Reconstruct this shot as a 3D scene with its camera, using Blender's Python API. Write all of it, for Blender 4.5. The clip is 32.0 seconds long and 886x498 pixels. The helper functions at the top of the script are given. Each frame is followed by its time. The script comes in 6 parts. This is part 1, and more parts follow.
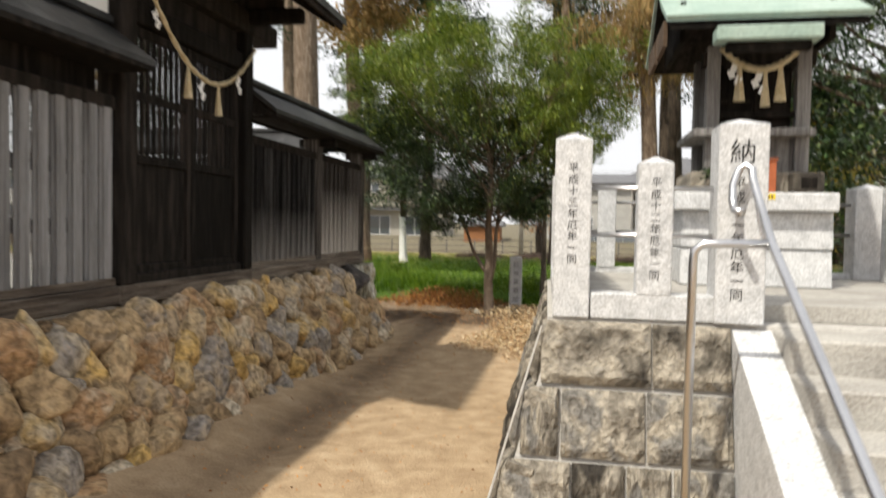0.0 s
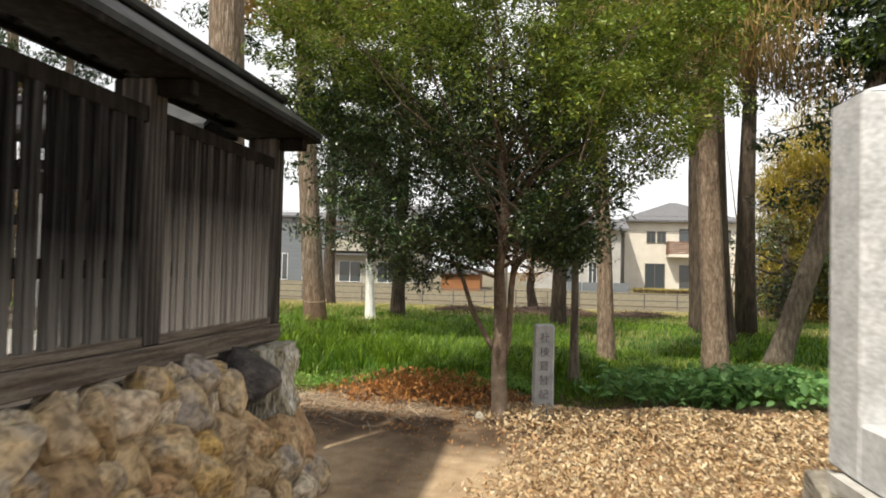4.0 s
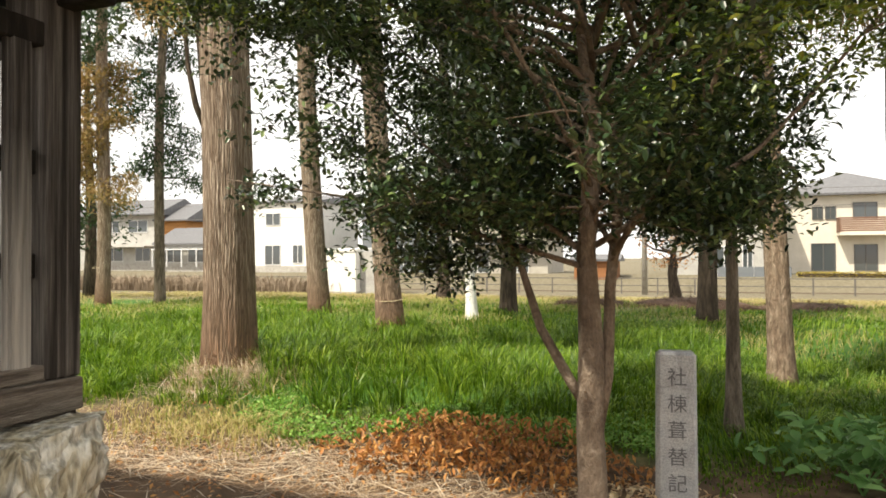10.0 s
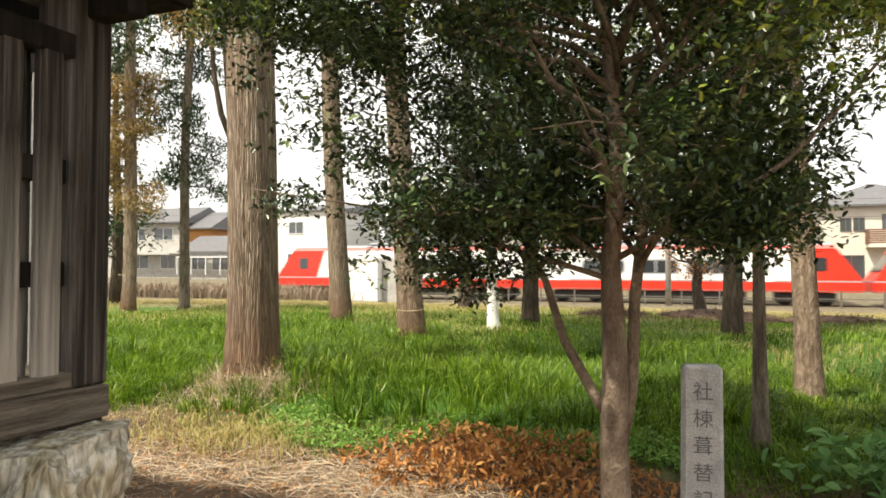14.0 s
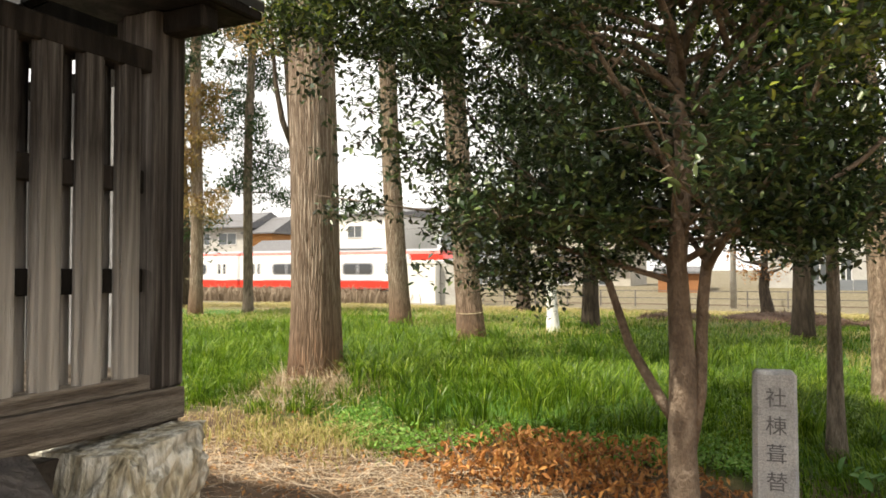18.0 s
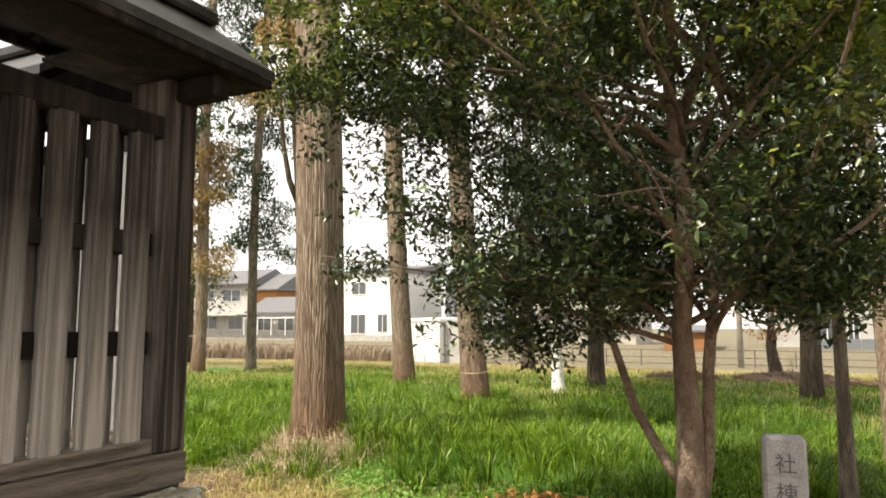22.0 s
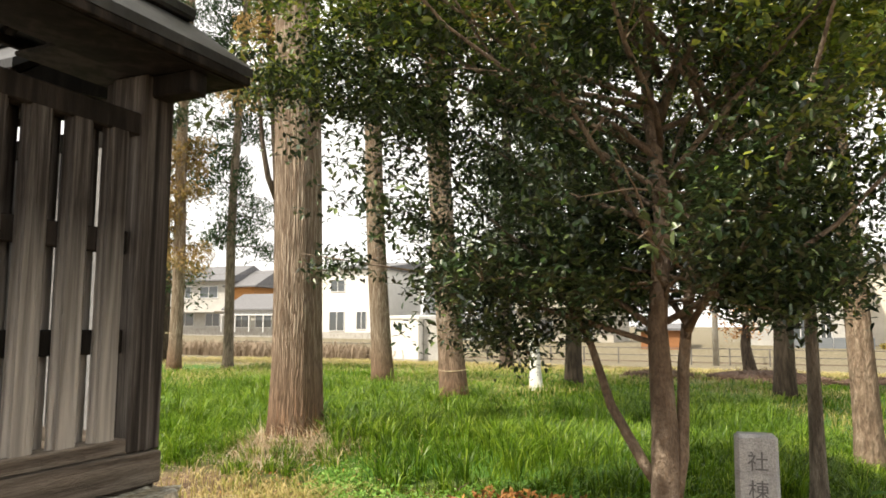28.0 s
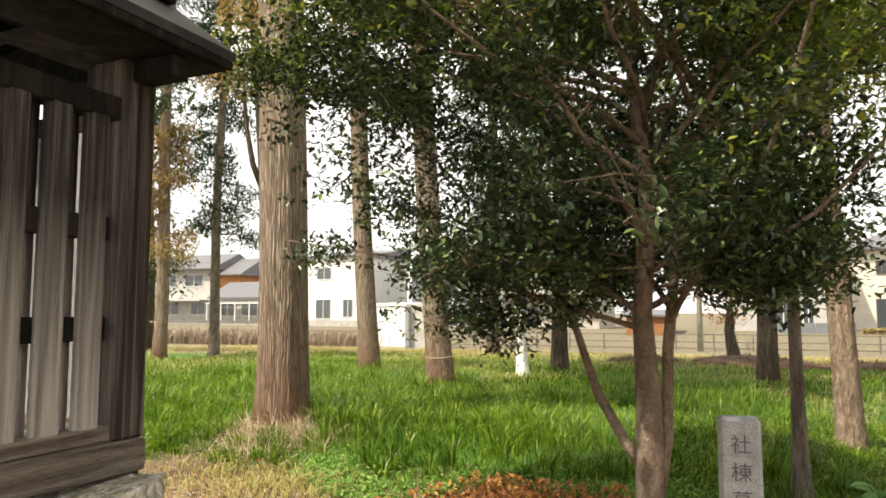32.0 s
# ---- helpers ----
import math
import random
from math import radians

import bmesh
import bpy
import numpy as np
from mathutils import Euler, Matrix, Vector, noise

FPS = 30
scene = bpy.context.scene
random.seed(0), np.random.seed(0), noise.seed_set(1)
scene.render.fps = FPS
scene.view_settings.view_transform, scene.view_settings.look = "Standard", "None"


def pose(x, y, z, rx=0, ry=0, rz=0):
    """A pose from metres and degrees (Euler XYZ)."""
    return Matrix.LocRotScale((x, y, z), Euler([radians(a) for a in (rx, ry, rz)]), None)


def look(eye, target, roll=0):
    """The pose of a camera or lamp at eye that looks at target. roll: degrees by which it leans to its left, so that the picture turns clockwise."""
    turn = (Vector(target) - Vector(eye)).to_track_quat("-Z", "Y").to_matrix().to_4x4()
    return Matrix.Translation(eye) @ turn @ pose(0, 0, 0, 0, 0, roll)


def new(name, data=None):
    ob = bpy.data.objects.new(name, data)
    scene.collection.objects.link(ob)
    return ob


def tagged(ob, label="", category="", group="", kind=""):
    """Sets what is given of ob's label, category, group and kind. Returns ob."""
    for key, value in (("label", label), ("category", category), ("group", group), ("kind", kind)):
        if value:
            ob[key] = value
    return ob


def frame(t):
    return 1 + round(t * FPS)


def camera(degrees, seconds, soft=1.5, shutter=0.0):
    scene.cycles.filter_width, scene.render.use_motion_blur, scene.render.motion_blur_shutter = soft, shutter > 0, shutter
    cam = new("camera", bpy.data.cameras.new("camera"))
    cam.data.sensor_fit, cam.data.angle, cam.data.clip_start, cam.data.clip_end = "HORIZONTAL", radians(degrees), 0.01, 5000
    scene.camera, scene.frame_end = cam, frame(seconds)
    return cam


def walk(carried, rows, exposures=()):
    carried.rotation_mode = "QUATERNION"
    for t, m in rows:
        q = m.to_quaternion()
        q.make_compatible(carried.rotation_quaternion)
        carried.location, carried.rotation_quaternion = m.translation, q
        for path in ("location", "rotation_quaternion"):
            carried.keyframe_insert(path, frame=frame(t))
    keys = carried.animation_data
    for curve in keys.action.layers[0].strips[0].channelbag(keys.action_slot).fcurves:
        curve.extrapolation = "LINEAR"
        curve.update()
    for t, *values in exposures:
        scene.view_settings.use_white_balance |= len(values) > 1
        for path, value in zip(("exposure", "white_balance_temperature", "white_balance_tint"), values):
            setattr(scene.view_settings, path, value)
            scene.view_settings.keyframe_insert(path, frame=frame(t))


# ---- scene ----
cam = camera(63.2, 32.0, soft=1.7, shutter=0.5)
PATH = [
    (0, (3.183, -10.347, 1.661), (2.817, -8.382, 1.588), 1.0),
    (0.5, (2.919, -9.809, 1.628), (2.636, -7.841, 1.411), -0.8),
    (1, (2.773, -9.273, 1.634), (2.405, -7.312, 1.502), -0.3),
    (1.5, (2.605, -8.687, 1.631), (2.221, -6.727, 1.518), 1.4),
    (2, (2.494, -8.062, 1.578), (2.176, -6.090, 1.477), -0.5),
    (2.5, (2.394, -7.428, 1.575), (2.068, -5.457, 1.485), 1.1),
    (3, (2.322, -6.814, 1.577), (2.144, -4.824, 1.480), 1.1),
    (3.5, (2.283, -6.234, 1.614), (1.990, -4.256, 1.600), 2.1),
    (5.5, (2.02, -3.59, 1.654), (1.771, -1.609, 1.771), -0.7),
    (6, (2.068, -3.098, 1.646), (1.759, -1.124, 1.736), 0.7),
    (6.5, (2.066, -2.655, 1.638), (1.788, -0.675, 1.648), -0.4),
    (7, (2.181, -2.351, 1.623), (1.631, -0.429, 1.664), 1.0),
    (7.5, (2.253, -2.197, 1.62), (1.626, -0.298, 1.613), 0.1),
    (8, (2.254, -2.189, 1.622), (1.606, -0.297, 1.596), 0.1),
    (8.5, (2.263, -2.19, 1.621), (1.614, -0.298, 1.607), 0.5),
    (9, (2.276, -2.184, 1.623), (1.634, -0.29, 1.647), 0.3),
    (9.5, (2.279, -2.174, 1.625), (1.627, -0.284, 1.661), -0.0),
    (10, (2.285, -2.163, 1.621), (1.613, -0.28, 1.648), -0.2),
    (10.5, (2.285, -2.157, 1.624), (1.607, -0.275, 1.657), 0.0),
    (11, (2.276, -2.17, 1.626), (1.588, -0.292, 1.668), 0.1),
    (11.5, (2.273, -2.182, 1.627), (1.555, -0.316, 1.677), 0.3),
    (12, (2.271, -2.178, 1.628), (1.555, -0.311, 1.67), 0.5),
    (12.5, (2.269, -2.177, 1.63), (1.554, -0.309, 1.682), 0.4),
    (13, (2.273, -2.174, 1.628), (1.561, -0.306, 1.68), 0.2),
    (13.5, (2.274, -2.166, 1.627), (1.553, -0.302, 1.675), 0.3),
    (14, (2.275, -2.159, 1.628), (1.547, -0.298, 1.681), 0.2),
    (14.5, (2.274, -2.165, 1.63), (1.528, -0.31, 1.686), 0.0),
    (16.5, (2.267, -2.166, 1.631), (1.481, -0.327, 1.687), -0.3),
    (17, (2.261, -2.172, 1.632), (1.445, -0.347, 1.684), -0.2),
    (17.5, (2.259, -2.175, 1.637), (1.411, -0.365, 1.696), -0.4),
    (18, (2.251, -2.177, 1.636), (1.378, -0.379, 1.696), -0.1),
    (18.5, (2.254, -2.176, 1.635), (1.373, -0.382, 1.701), -0.3),
    (19, (2.257, -2.174, 1.637), (1.382, -0.377, 1.706), -0.5),
    (19.5, (2.256, -2.171, 1.635), (1.378, -0.375, 1.695), -0.4),
    (20, (2.255, -2.171, 1.638), (1.371, -0.379, 1.717), -0.6),
    (20.5, (2.255, -2.174, 1.648), (1.38, -0.38, 1.765), 0.2),
    (21, (2.254, -2.178, 1.652), (1.373, -0.389, 1.807), 0.1),
    (21.5, (2.257, -2.184, 1.655), (1.383, -0.394, 1.828), 0.3),
    (22, (2.26, -2.197, 1.66), (1.381, -0.414, 1.878), 0.1),
    (22.5, (2.265, -2.205, 1.666), (1.384, -0.43, 1.936), -0.5),
    (23, (2.264, -2.21, 1.664), (1.341, -0.455, 1.929), -0.8),
    (23.5, (2.264, -2.199, 1.661), (1.339, -0.443, 1.906), -1.1),
    (24, (2.258, -2.193, 1.662), (1.301, -0.452, 1.892), -0.9),
    (24.5, (2.255, -2.194, 1.66), (1.311, -0.443, 1.87), -0.6),
    (25, (2.256, -2.188, 1.662), (1.35, -0.417, 1.87), -0.1),
    (25.5, (2.255, -2.193, 1.661), (1.359, -0.419, 1.879), 0.0),
    (26, (2.256, -2.198, 1.659), (1.387, -0.409, 1.87), -0.1),
    (26.5, (2.262, -2.199, 1.662), (1.415, -0.399, 1.867), 0.3),
    (28.5, (2.266, -2.199, 1.667), (1.445, -0.387, 1.878), 0.4),
    (29, (2.263, -2.196, 1.664), (1.444, -0.381, 1.855), 0.7),
    (29.5, (2.268, -2.2, 1.667), (1.455, -0.385, 1.872), -0.4),
    (30, (2.269, -2.206, 1.663), (1.463, -0.387, 1.872), -0.1),
    (30.5, (2.272, -2.211, 1.66), (1.474, -0.388, 1.864), 0.0),
    (31, (2.27, -2.202, 1.661), (1.476, -0.377, 1.86), 0.1),
    (31.5, (2.269, -2.198, 1.661), (1.486, -0.367, 1.847), 0.2),
    (32, (2.267, -2.191, 1.659), (1.472, -0.364, 1.836), 0.0),
]
walk(cam, [(t, look(eye, target, roll)) for t, eye, target, roll in PATH], exposures=[(0, 0.03, 6400, 10), (1, 0.0, 6400, 10), (3.5, 0.10, 6400, 10), (5.5, 0.83, 6800, 8), (7, 0.75, 6800, 8), (9, 0.67, 6800, 9), (14, 0.63, 6800, 9), (17, 0.72, 6850, 10), (18.5, 0.64, 6850, 10), (20, 0.67, 6850, 10), (22, 0.72, 6850, 10), (23.2, 1.0, 6700, 10), (24.2, 1.02, 6650, 10), (25, 0.83, 6850, 10), (26.5, 0.75, 6850, 10), (31, 0.70, 6850, 10), (32, 0.75, 6850, 10)])


# ---------------------------------------------------------------- light
world = bpy.data.worlds.new("world")
scene.world = world
world.use_nodes = True
wn, wl = world.node_tree.nodes, world.node_tree.links
SUN = Vector((0.37, 0.62, -1.0)).normalized()      # the way the light goes
sky = wn.new("ShaderNodeTexSky")
sky.sky_type, sky.sun_disc = "NISHITA", False
sky.sun_elevation = math.asin(-SUN.z)
sky.sun_rotation = math.atan2(-SUN.x, -SUN.y)
sky.air_density, sky.dust_density, sky.ozone_density = 1.0, 6.0, 1.0
haze = wn.new("ShaderNodeMixRGB")                  # thin bright overcast over the sky
haze.inputs[0].default_value = 0.85
haze.inputs[2].default_value = (10.7, 10.6, 10.5, 1)
wl.new(sky.outputs[0], haze.inputs[1])
wl.new(haze.outputs[0], wn["Background"].inputs[0])
wn["Background"].inputs[1].default_value = 0.105
sun_data = bpy.data.lights.new("sun", "SUN")
sun_data.energy, sun_data.angle, sun_data.color = 4.6, radians(1.5), (1.0, 0.93, 0.80)
sun = new("sun", sun_data)
sun.matrix_world = look((-20, -30, 50), Vector((-20, -30, 50)) + SUN)


# ---------------------------------------------------------------- materials
def material(name, stops, scale=6.0, rough=0.8, bump=0.25, detail=6.0, metal=0.0, stretch=(1, 1, 1), fine=40.0,
             grime=0.25, per_object=0.0, coord="Object", spec=0.4, distort=0.4, island=0.0, foot=None, sway=1.0):
    """A worn surface: colour stops over a coarse noise, darkened by a fine one, with bump from both."""
    m = bpy.data.materials.new(name)
    m.use_nodes = True
    n, l = m.node_tree.nodes, m.node_tree.links
    b = n["Principled BSDF"]
    tc, mp = n.new("ShaderNodeTexCoord"), n.new("ShaderNodeMapping")
    mp.inputs["Scale"].default_value = stretch
    src = tc.outputs[coord]
    if per_object:
        info, add = n.new("ShaderNodeObjectInfo"), n.new("ShaderNodeVectorMath")
        add.operation = "MULTIPLY_ADD"
        comb = n.new("ShaderNodeCombineXYZ")
        for k in range(3):
            l.new(info.outputs["Random"], comb.inputs[k])
        l.new(comb.outputs[0], add.inputs[0])
        add.inputs[1].default_value = (37, 53, 71)
        l.new(src, add.inputs[2])
        src = add.outputs[0]
    l.new(src, mp.inputs[0])
    a, f = n.new("ShaderNodeTexNoise"), n.new("ShaderNodeTexNoise")
    for t, s, d in ((a, scale, detail), (f, fine, 4.0)):
        t.inputs["Scale"].default_value, t.inputs["Detail"].default_value = s, d
        t.inputs["Distortion"].default_value = distort
        l.new(mp.outputs[0], t.inputs["Vector"])
    ramp = n.new("ShaderNodeValToRGB")
    e = ramp.color_ramp.elements
    while len(e) < len(stops):
        e.new(0.5)
    for k, c in enumerate(stops):
        e[k].position = 0.3 + 0.4 * k / max(1, len(stops) - 1)
        e[k].color = (*c, 1)
    fac = a.outputs["Fac"]
    if sway != 1.0:                                # how far the coarse noise moves the colour
        sw = n.new("ShaderNodeMath")
        sw.operation = "MULTIPLY_ADD"
        l.new(fac, sw.inputs[0])
        sw.inputs[1].default_value, sw.inputs[2].default_value = sway, 0.5 - 0.5 * sway
        fac = sw.outputs[0]
    if per_object or island:
        mix = n.new("ShaderNodeMath")
        mix.operation = "MULTIPLY_ADD"
        src2 = n.new("ShaderNodeObjectInfo").outputs["Random"] if per_object else n.new("ShaderNodeNewGeometry").outputs["Random Per Island"]
        sub = n.new("ShaderNodeMath")
        sub.operation = "SUBTRACT"
        l.new(src2, sub.inputs[0])
        sub.inputs[1].default_value = 0.5
        l.new(sub.outputs[0], mix.inputs[0])
        mix.inputs[1].default_value = max(per_object, island)
        l.new(fac, mix.inputs[2])
        fac = mix.outputs[0]
    l.new(fac, ramp.inputs[0])
    dark = n.new("ShaderNodeMixRGB")
    dark.blend_type = "MULTIPLY"
    dark.inputs[0].default_value = grime
    l.new(ramp.outputs[0], dark.inputs[1])
    r2 = n.new("ShaderNodeValToRGB")
    r2.color_ramp.elements[0].position, r2.color_ramp.elements[1].position = 0.35, 0.62
    r2.color_ramp.elements[0].color = (0.25, 0.24, 0.22, 1)
    l.new(f.outputs["Fac"], r2.inputs[0])
    l.new(r2.outputs[0], dark.inputs[2])
    if foot:                                       # rain-bleached foot: (colour, height it reaches)
        sp, dv, pal = n.new("ShaderNodeSeparateXYZ"), n.new("ShaderNodeMapRange"), n.new("ShaderNodeMixRGB")
        l.new(tc.outputs["Object"], sp.inputs[0])
        l.new(sp.outputs["Z"], dv.inputs["Value"])
        dv.inputs["From Min"].default_value, dv.inputs["From Max"].default_value = foot[1], -0.1
        mul = n.new("ShaderNodeMath")
        mul.operation = "MULTIPLY"
        l.new(dv.outputs[0], mul.inputs[0])
        l.new(a.outputs["Fac"], mul.inputs[1])
        mul2 = n.new("ShaderNodeMath")
        mul2.operation, mul2.use_clamp = "MULTIPLY", True
        mul2.inputs[1].default_value = 2.2
        l.new(mul.outputs[0], mul2.inputs[0])
        l.new(mul2.outputs[0], pal.inputs[0])
        l.new(dark.outputs[0], pal.inputs[1])
        pal.inputs[2].default_value = (*foot[0], 1)
        l.new(pal.outputs[0], b.inputs["Base Color"])
    else:
        l.new(dark.outputs[0], b.inputs["Base Color"])
    b.inputs["Roughness"].default_value, b.inputs["Metallic"].default_value = rough, metal
    b.inputs["Specular IOR Level"].default_value = spec
    if bump:
        s1, bp = n.new("ShaderNodeMath"), n.new("ShaderNodeBump")
        s1.operation = "ADD"
        l.new(a.outputs["Fac"], s1.inputs[0])
        l.new(f.outputs["Fac"], s1.inputs[1])
        l.new(s1.outputs[0], bp.inputs["Height"])
        bp.inputs["Strength"].default_value, bp.inputs["Distance"].default_value = bump, 0.03
        l.new(bp.outputs[0], b.inputs["Normal"])
    return m


def leafy(name, stops, rough=0.4, through_light=0.35, spec=0.5, patch=0.0):
    """Foliage: colour per leaf, some light passing through."""
    m = bpy.data.materials.new(name)
    m.use_nodes = True
    n, l = m.node_tree.nodes, m.node_tree.links
    b, out = n["Principled BSDF"], n["Material Output"]
    geo, ramp = n.new("ShaderNodeNewGeometry"), n.new("ShaderNodeValToRGB")
    e = ramp.color_ramp.elements
    while len(e) < len(stops):
        e.new(0.5)
    for k, c in enumerate(stops):
        e[k].position = k / max(1, len(stops) - 1)
        e[k].color = (*c, 1)
    l.new(geo.outputs["Random Per Island"], ramp.inputs[0])
    colour = ramp.outputs[0]
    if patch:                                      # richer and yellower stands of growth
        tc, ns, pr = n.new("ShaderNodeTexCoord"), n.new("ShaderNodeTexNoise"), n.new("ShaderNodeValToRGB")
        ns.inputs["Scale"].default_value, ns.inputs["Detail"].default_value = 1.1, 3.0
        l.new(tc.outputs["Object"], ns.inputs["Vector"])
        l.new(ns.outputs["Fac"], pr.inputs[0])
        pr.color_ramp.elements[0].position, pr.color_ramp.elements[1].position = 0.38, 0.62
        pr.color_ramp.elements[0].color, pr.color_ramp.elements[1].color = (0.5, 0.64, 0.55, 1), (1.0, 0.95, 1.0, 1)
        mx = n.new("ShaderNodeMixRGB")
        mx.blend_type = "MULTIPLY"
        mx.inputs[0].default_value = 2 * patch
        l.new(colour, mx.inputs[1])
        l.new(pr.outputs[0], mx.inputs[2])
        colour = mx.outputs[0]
    l.new(colour, b.inputs["Base Color"])
    b.inputs["Roughness"].default_value = rough
    b.inputs["Specular IOR Level"].default_value = spec
    tr, mix = n.new("ShaderNodeBsdfTranslucent"), n.new("ShaderNodeMixShader")
    l.new(colour, tr.inputs[0])
    mix.inputs[0].default_value = through_light
    l.new(b.outputs[0], mix.inputs[1])
    l.new(tr.outputs[0], mix.inputs[2])
    l.new(mix.outputs[0], out.inputs[0])
    return m


def fissured(name, stops, crack, foot, wide=26.0, tall=2.2):
    """Bark of long narrow strips parted by dark cracks, redder towards the foot: (colour, height)."""
    m = material(name, stops, 5, 0.95, 0.0, stretch=(5, 5, 0.6), fine=24, grime=0.45, spec=0.15, distort=0.2, foot=foot)
    n, l = m.node_tree.nodes, m.node_tree.links
    b = n["Principled BSDF"]
    src = b.inputs["Base Color"].links[0].from_socket
    tc, ns, add, mp = n.new("ShaderNodeTexCoord"), n.new("ShaderNodeTexNoise"), n.new("ShaderNodeVectorMath"), n.new("ShaderNodeMapping")
    ns.inputs["Scale"].default_value, ns.inputs["Detail"].default_value = 3.0, 3.0
    l.new(tc.outputs["Object"], ns.inputs["Vector"])
    add.operation = "MULTIPLY_ADD"
    add.inputs[1].default_value = (0.05, 0.05, 0.5)
    l.new(ns.outputs["Color"], add.inputs[0])
    l.new(tc.outputs["Object"], add.inputs[2])
    mp.inputs["Scale"].default_value = (wide, wide, tall)
    l.new(add.outputs[0], mp.inputs[0])
    vo, rp = n.new("ShaderNodeTexVoronoi"), n.new("ShaderNodeValToRGB")
    vo.feature = "DISTANCE_TO_EDGE"
    vo.inputs["Scale"].default_value = 1.0
    l.new(mp.outputs[0], vo.inputs["Vector"])
    l.new(vo.outputs["Distance"], rp.inputs[0])
    rp.color_ramp.elements[0].position, rp.color_ramp.elements[1].position = 0.0, 0.24
    mx = n.new("ShaderNodeMixRGB")
    l.new(rp.outputs[0], mx.inputs[0])
    mx.inputs[1].default_value = (*crack, 1)
    l.new(src, mx.inputs[2])
    l.new(mx.outputs[0], b.inputs["Base Color"])
    bp = n.new("ShaderNodeBump")
    bp.inputs["Strength"].default_value, bp.inputs["Distance"].default_value = 0.8, 0.02
    l.new(rp.outputs[0], bp.inputs["Height"])
    l.new(bp.outputs[0], b.inputs["Normal"])
    return m


def plain(name, colour, rough=0.5, metal=0.0, spec=0.5):
    m = bpy.data.materials.new(name)
    m.use_nodes = True
    b = m.node_tree.nodes["Principled BSDF"]
    b.inputs["Base Color"].default_value = (*colour, 1)
    b.inputs["Roughness"].default_value, b.inputs["Metallic"].default_value = rough, metal
    b.inputs["Specular IOR Level"].default_value = spec
    return m


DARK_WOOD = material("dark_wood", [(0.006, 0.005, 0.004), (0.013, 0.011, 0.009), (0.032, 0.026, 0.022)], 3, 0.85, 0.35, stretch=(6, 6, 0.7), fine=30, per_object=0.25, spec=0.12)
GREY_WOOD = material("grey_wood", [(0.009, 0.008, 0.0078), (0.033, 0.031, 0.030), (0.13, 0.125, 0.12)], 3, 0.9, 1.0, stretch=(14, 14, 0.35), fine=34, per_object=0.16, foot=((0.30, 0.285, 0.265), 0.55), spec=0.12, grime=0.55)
# lighter copy of grey_wood: the corner's extra light is put into its colour
CORNER_LIT_WOOD = material("corner_lit_wood", [(0.026, 0.022, 0.0195), (0.085, 0.074, 0.066), (0.23, 0.21, 0.19)], 3, 0.9, 1.0, stretch=(14, 14, 0.35), fine=34, per_object=0.16, foot=((0.70, 0.655, 0.59), 0.85), spec=0.12, grime=0.55)
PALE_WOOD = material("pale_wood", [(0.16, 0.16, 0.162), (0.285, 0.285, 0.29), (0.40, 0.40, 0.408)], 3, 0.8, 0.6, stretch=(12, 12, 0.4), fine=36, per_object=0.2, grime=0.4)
POST_WOOD = material("post_wood", [(0.04, 0.035, 0.031), (0.125, 0.11, 0.098), (0.28, 0.255, 0.23)], 3, 0.9, 1.0, stretch=(14, 14, 0.35), fine=34, per_object=0.1, spec=0.12, grime=0.5)
BEAM_WOOD = material("beam_wood", [(0.10, 0.08, 0.066), (0.225, 0.186, 0.152), (0.40, 0.345, 0.285)], 3, 0.9, 0.9, stretch=(12, 0.5, 12), fine=36, per_object=0.2, spec=0.12, grime=0.55)
ROOF_COPPER = material("roof_copper", [(0.014, 0.014, 0.014), (0.026, 0.026, 0.026), (0.05, 0.05, 0.05)], 4, 0.5, 0.15, fine=25)
GREEN_COPPER = material("green_copper", [(0.25, 0.35, 0.30), (0.32, 0.42, 0.36), (0.40, 0.49, 0.43)], 3, 0.6, 0.1, fine=30)
BOULDER = material("boulder_stone", [(0.27, 0.18, 0.10), (0.52, 0.37, 0.20), (0.42, 0.325, 0.22), (0.66, 0.43, 0.14), (0.53, 0.43, 0.29), (0.33, 0.295, 0.265), (0.60, 0.45, 0.26), (0.44, 0.265, 0.135), (0.66, 0.565, 0.42)], 2.2, 0.85, 1.0, detail=5.0, fine=7, per_object=0.42, grime=0.8, distort=0.4, sway=0.16)
GRANITE = material("granite", [(0.50, 0.507, 0.515), (0.615, 0.622, 0.63), (0.70, 0.705, 0.71)], 14, 0.75, 0.12, fine=75, grime=0.42, per_object=0.1, distort=0.1)
OLD_STONE = material("old_stone", [(0.04, 0.034, 0.027), (0.135, 0.118, 0.093), (0.27, 0.24, 0.195), (0.42, 0.375, 0.30), (0.22, 0.208, 0.188)], 4.5, 0.9, 1.0, fine=26, stretch=(0.5, 0.07, 0.34), per_object=0.34, grime=0.65, distort=0.5)
MORTAR = material("mortar", [(0.42, 0.40, 0.37), (0.55, 0.53, 0.49)], 8, 0.9, 0.3)
CONCRETE = material("concrete", [(0.32, 0.30, 0.27), (0.41, 0.39, 0.355), (0.49, 0.47, 0.43)], 3, 0.85, 0.3, fine=60, grime=0.35)
STELE_STONE = material("stele_stone", [(0.30, 0.31, 0.32), (0.40, 0.41, 0.415), (0.47, 0.475, 0.475)], 8, 0.8, 0.3, fine=110, grime=0.4)
SHRINE_WOOD = material("silvered_wood", [(0.13, 0.12, 0.115), (0.24, 0.23, 0.22), (0.36, 0.35, 0.335)], 3, 0.85, 0.6, stretch=(9, 9, 0.6), fine=34, per_object=0.2, grime=0.4)
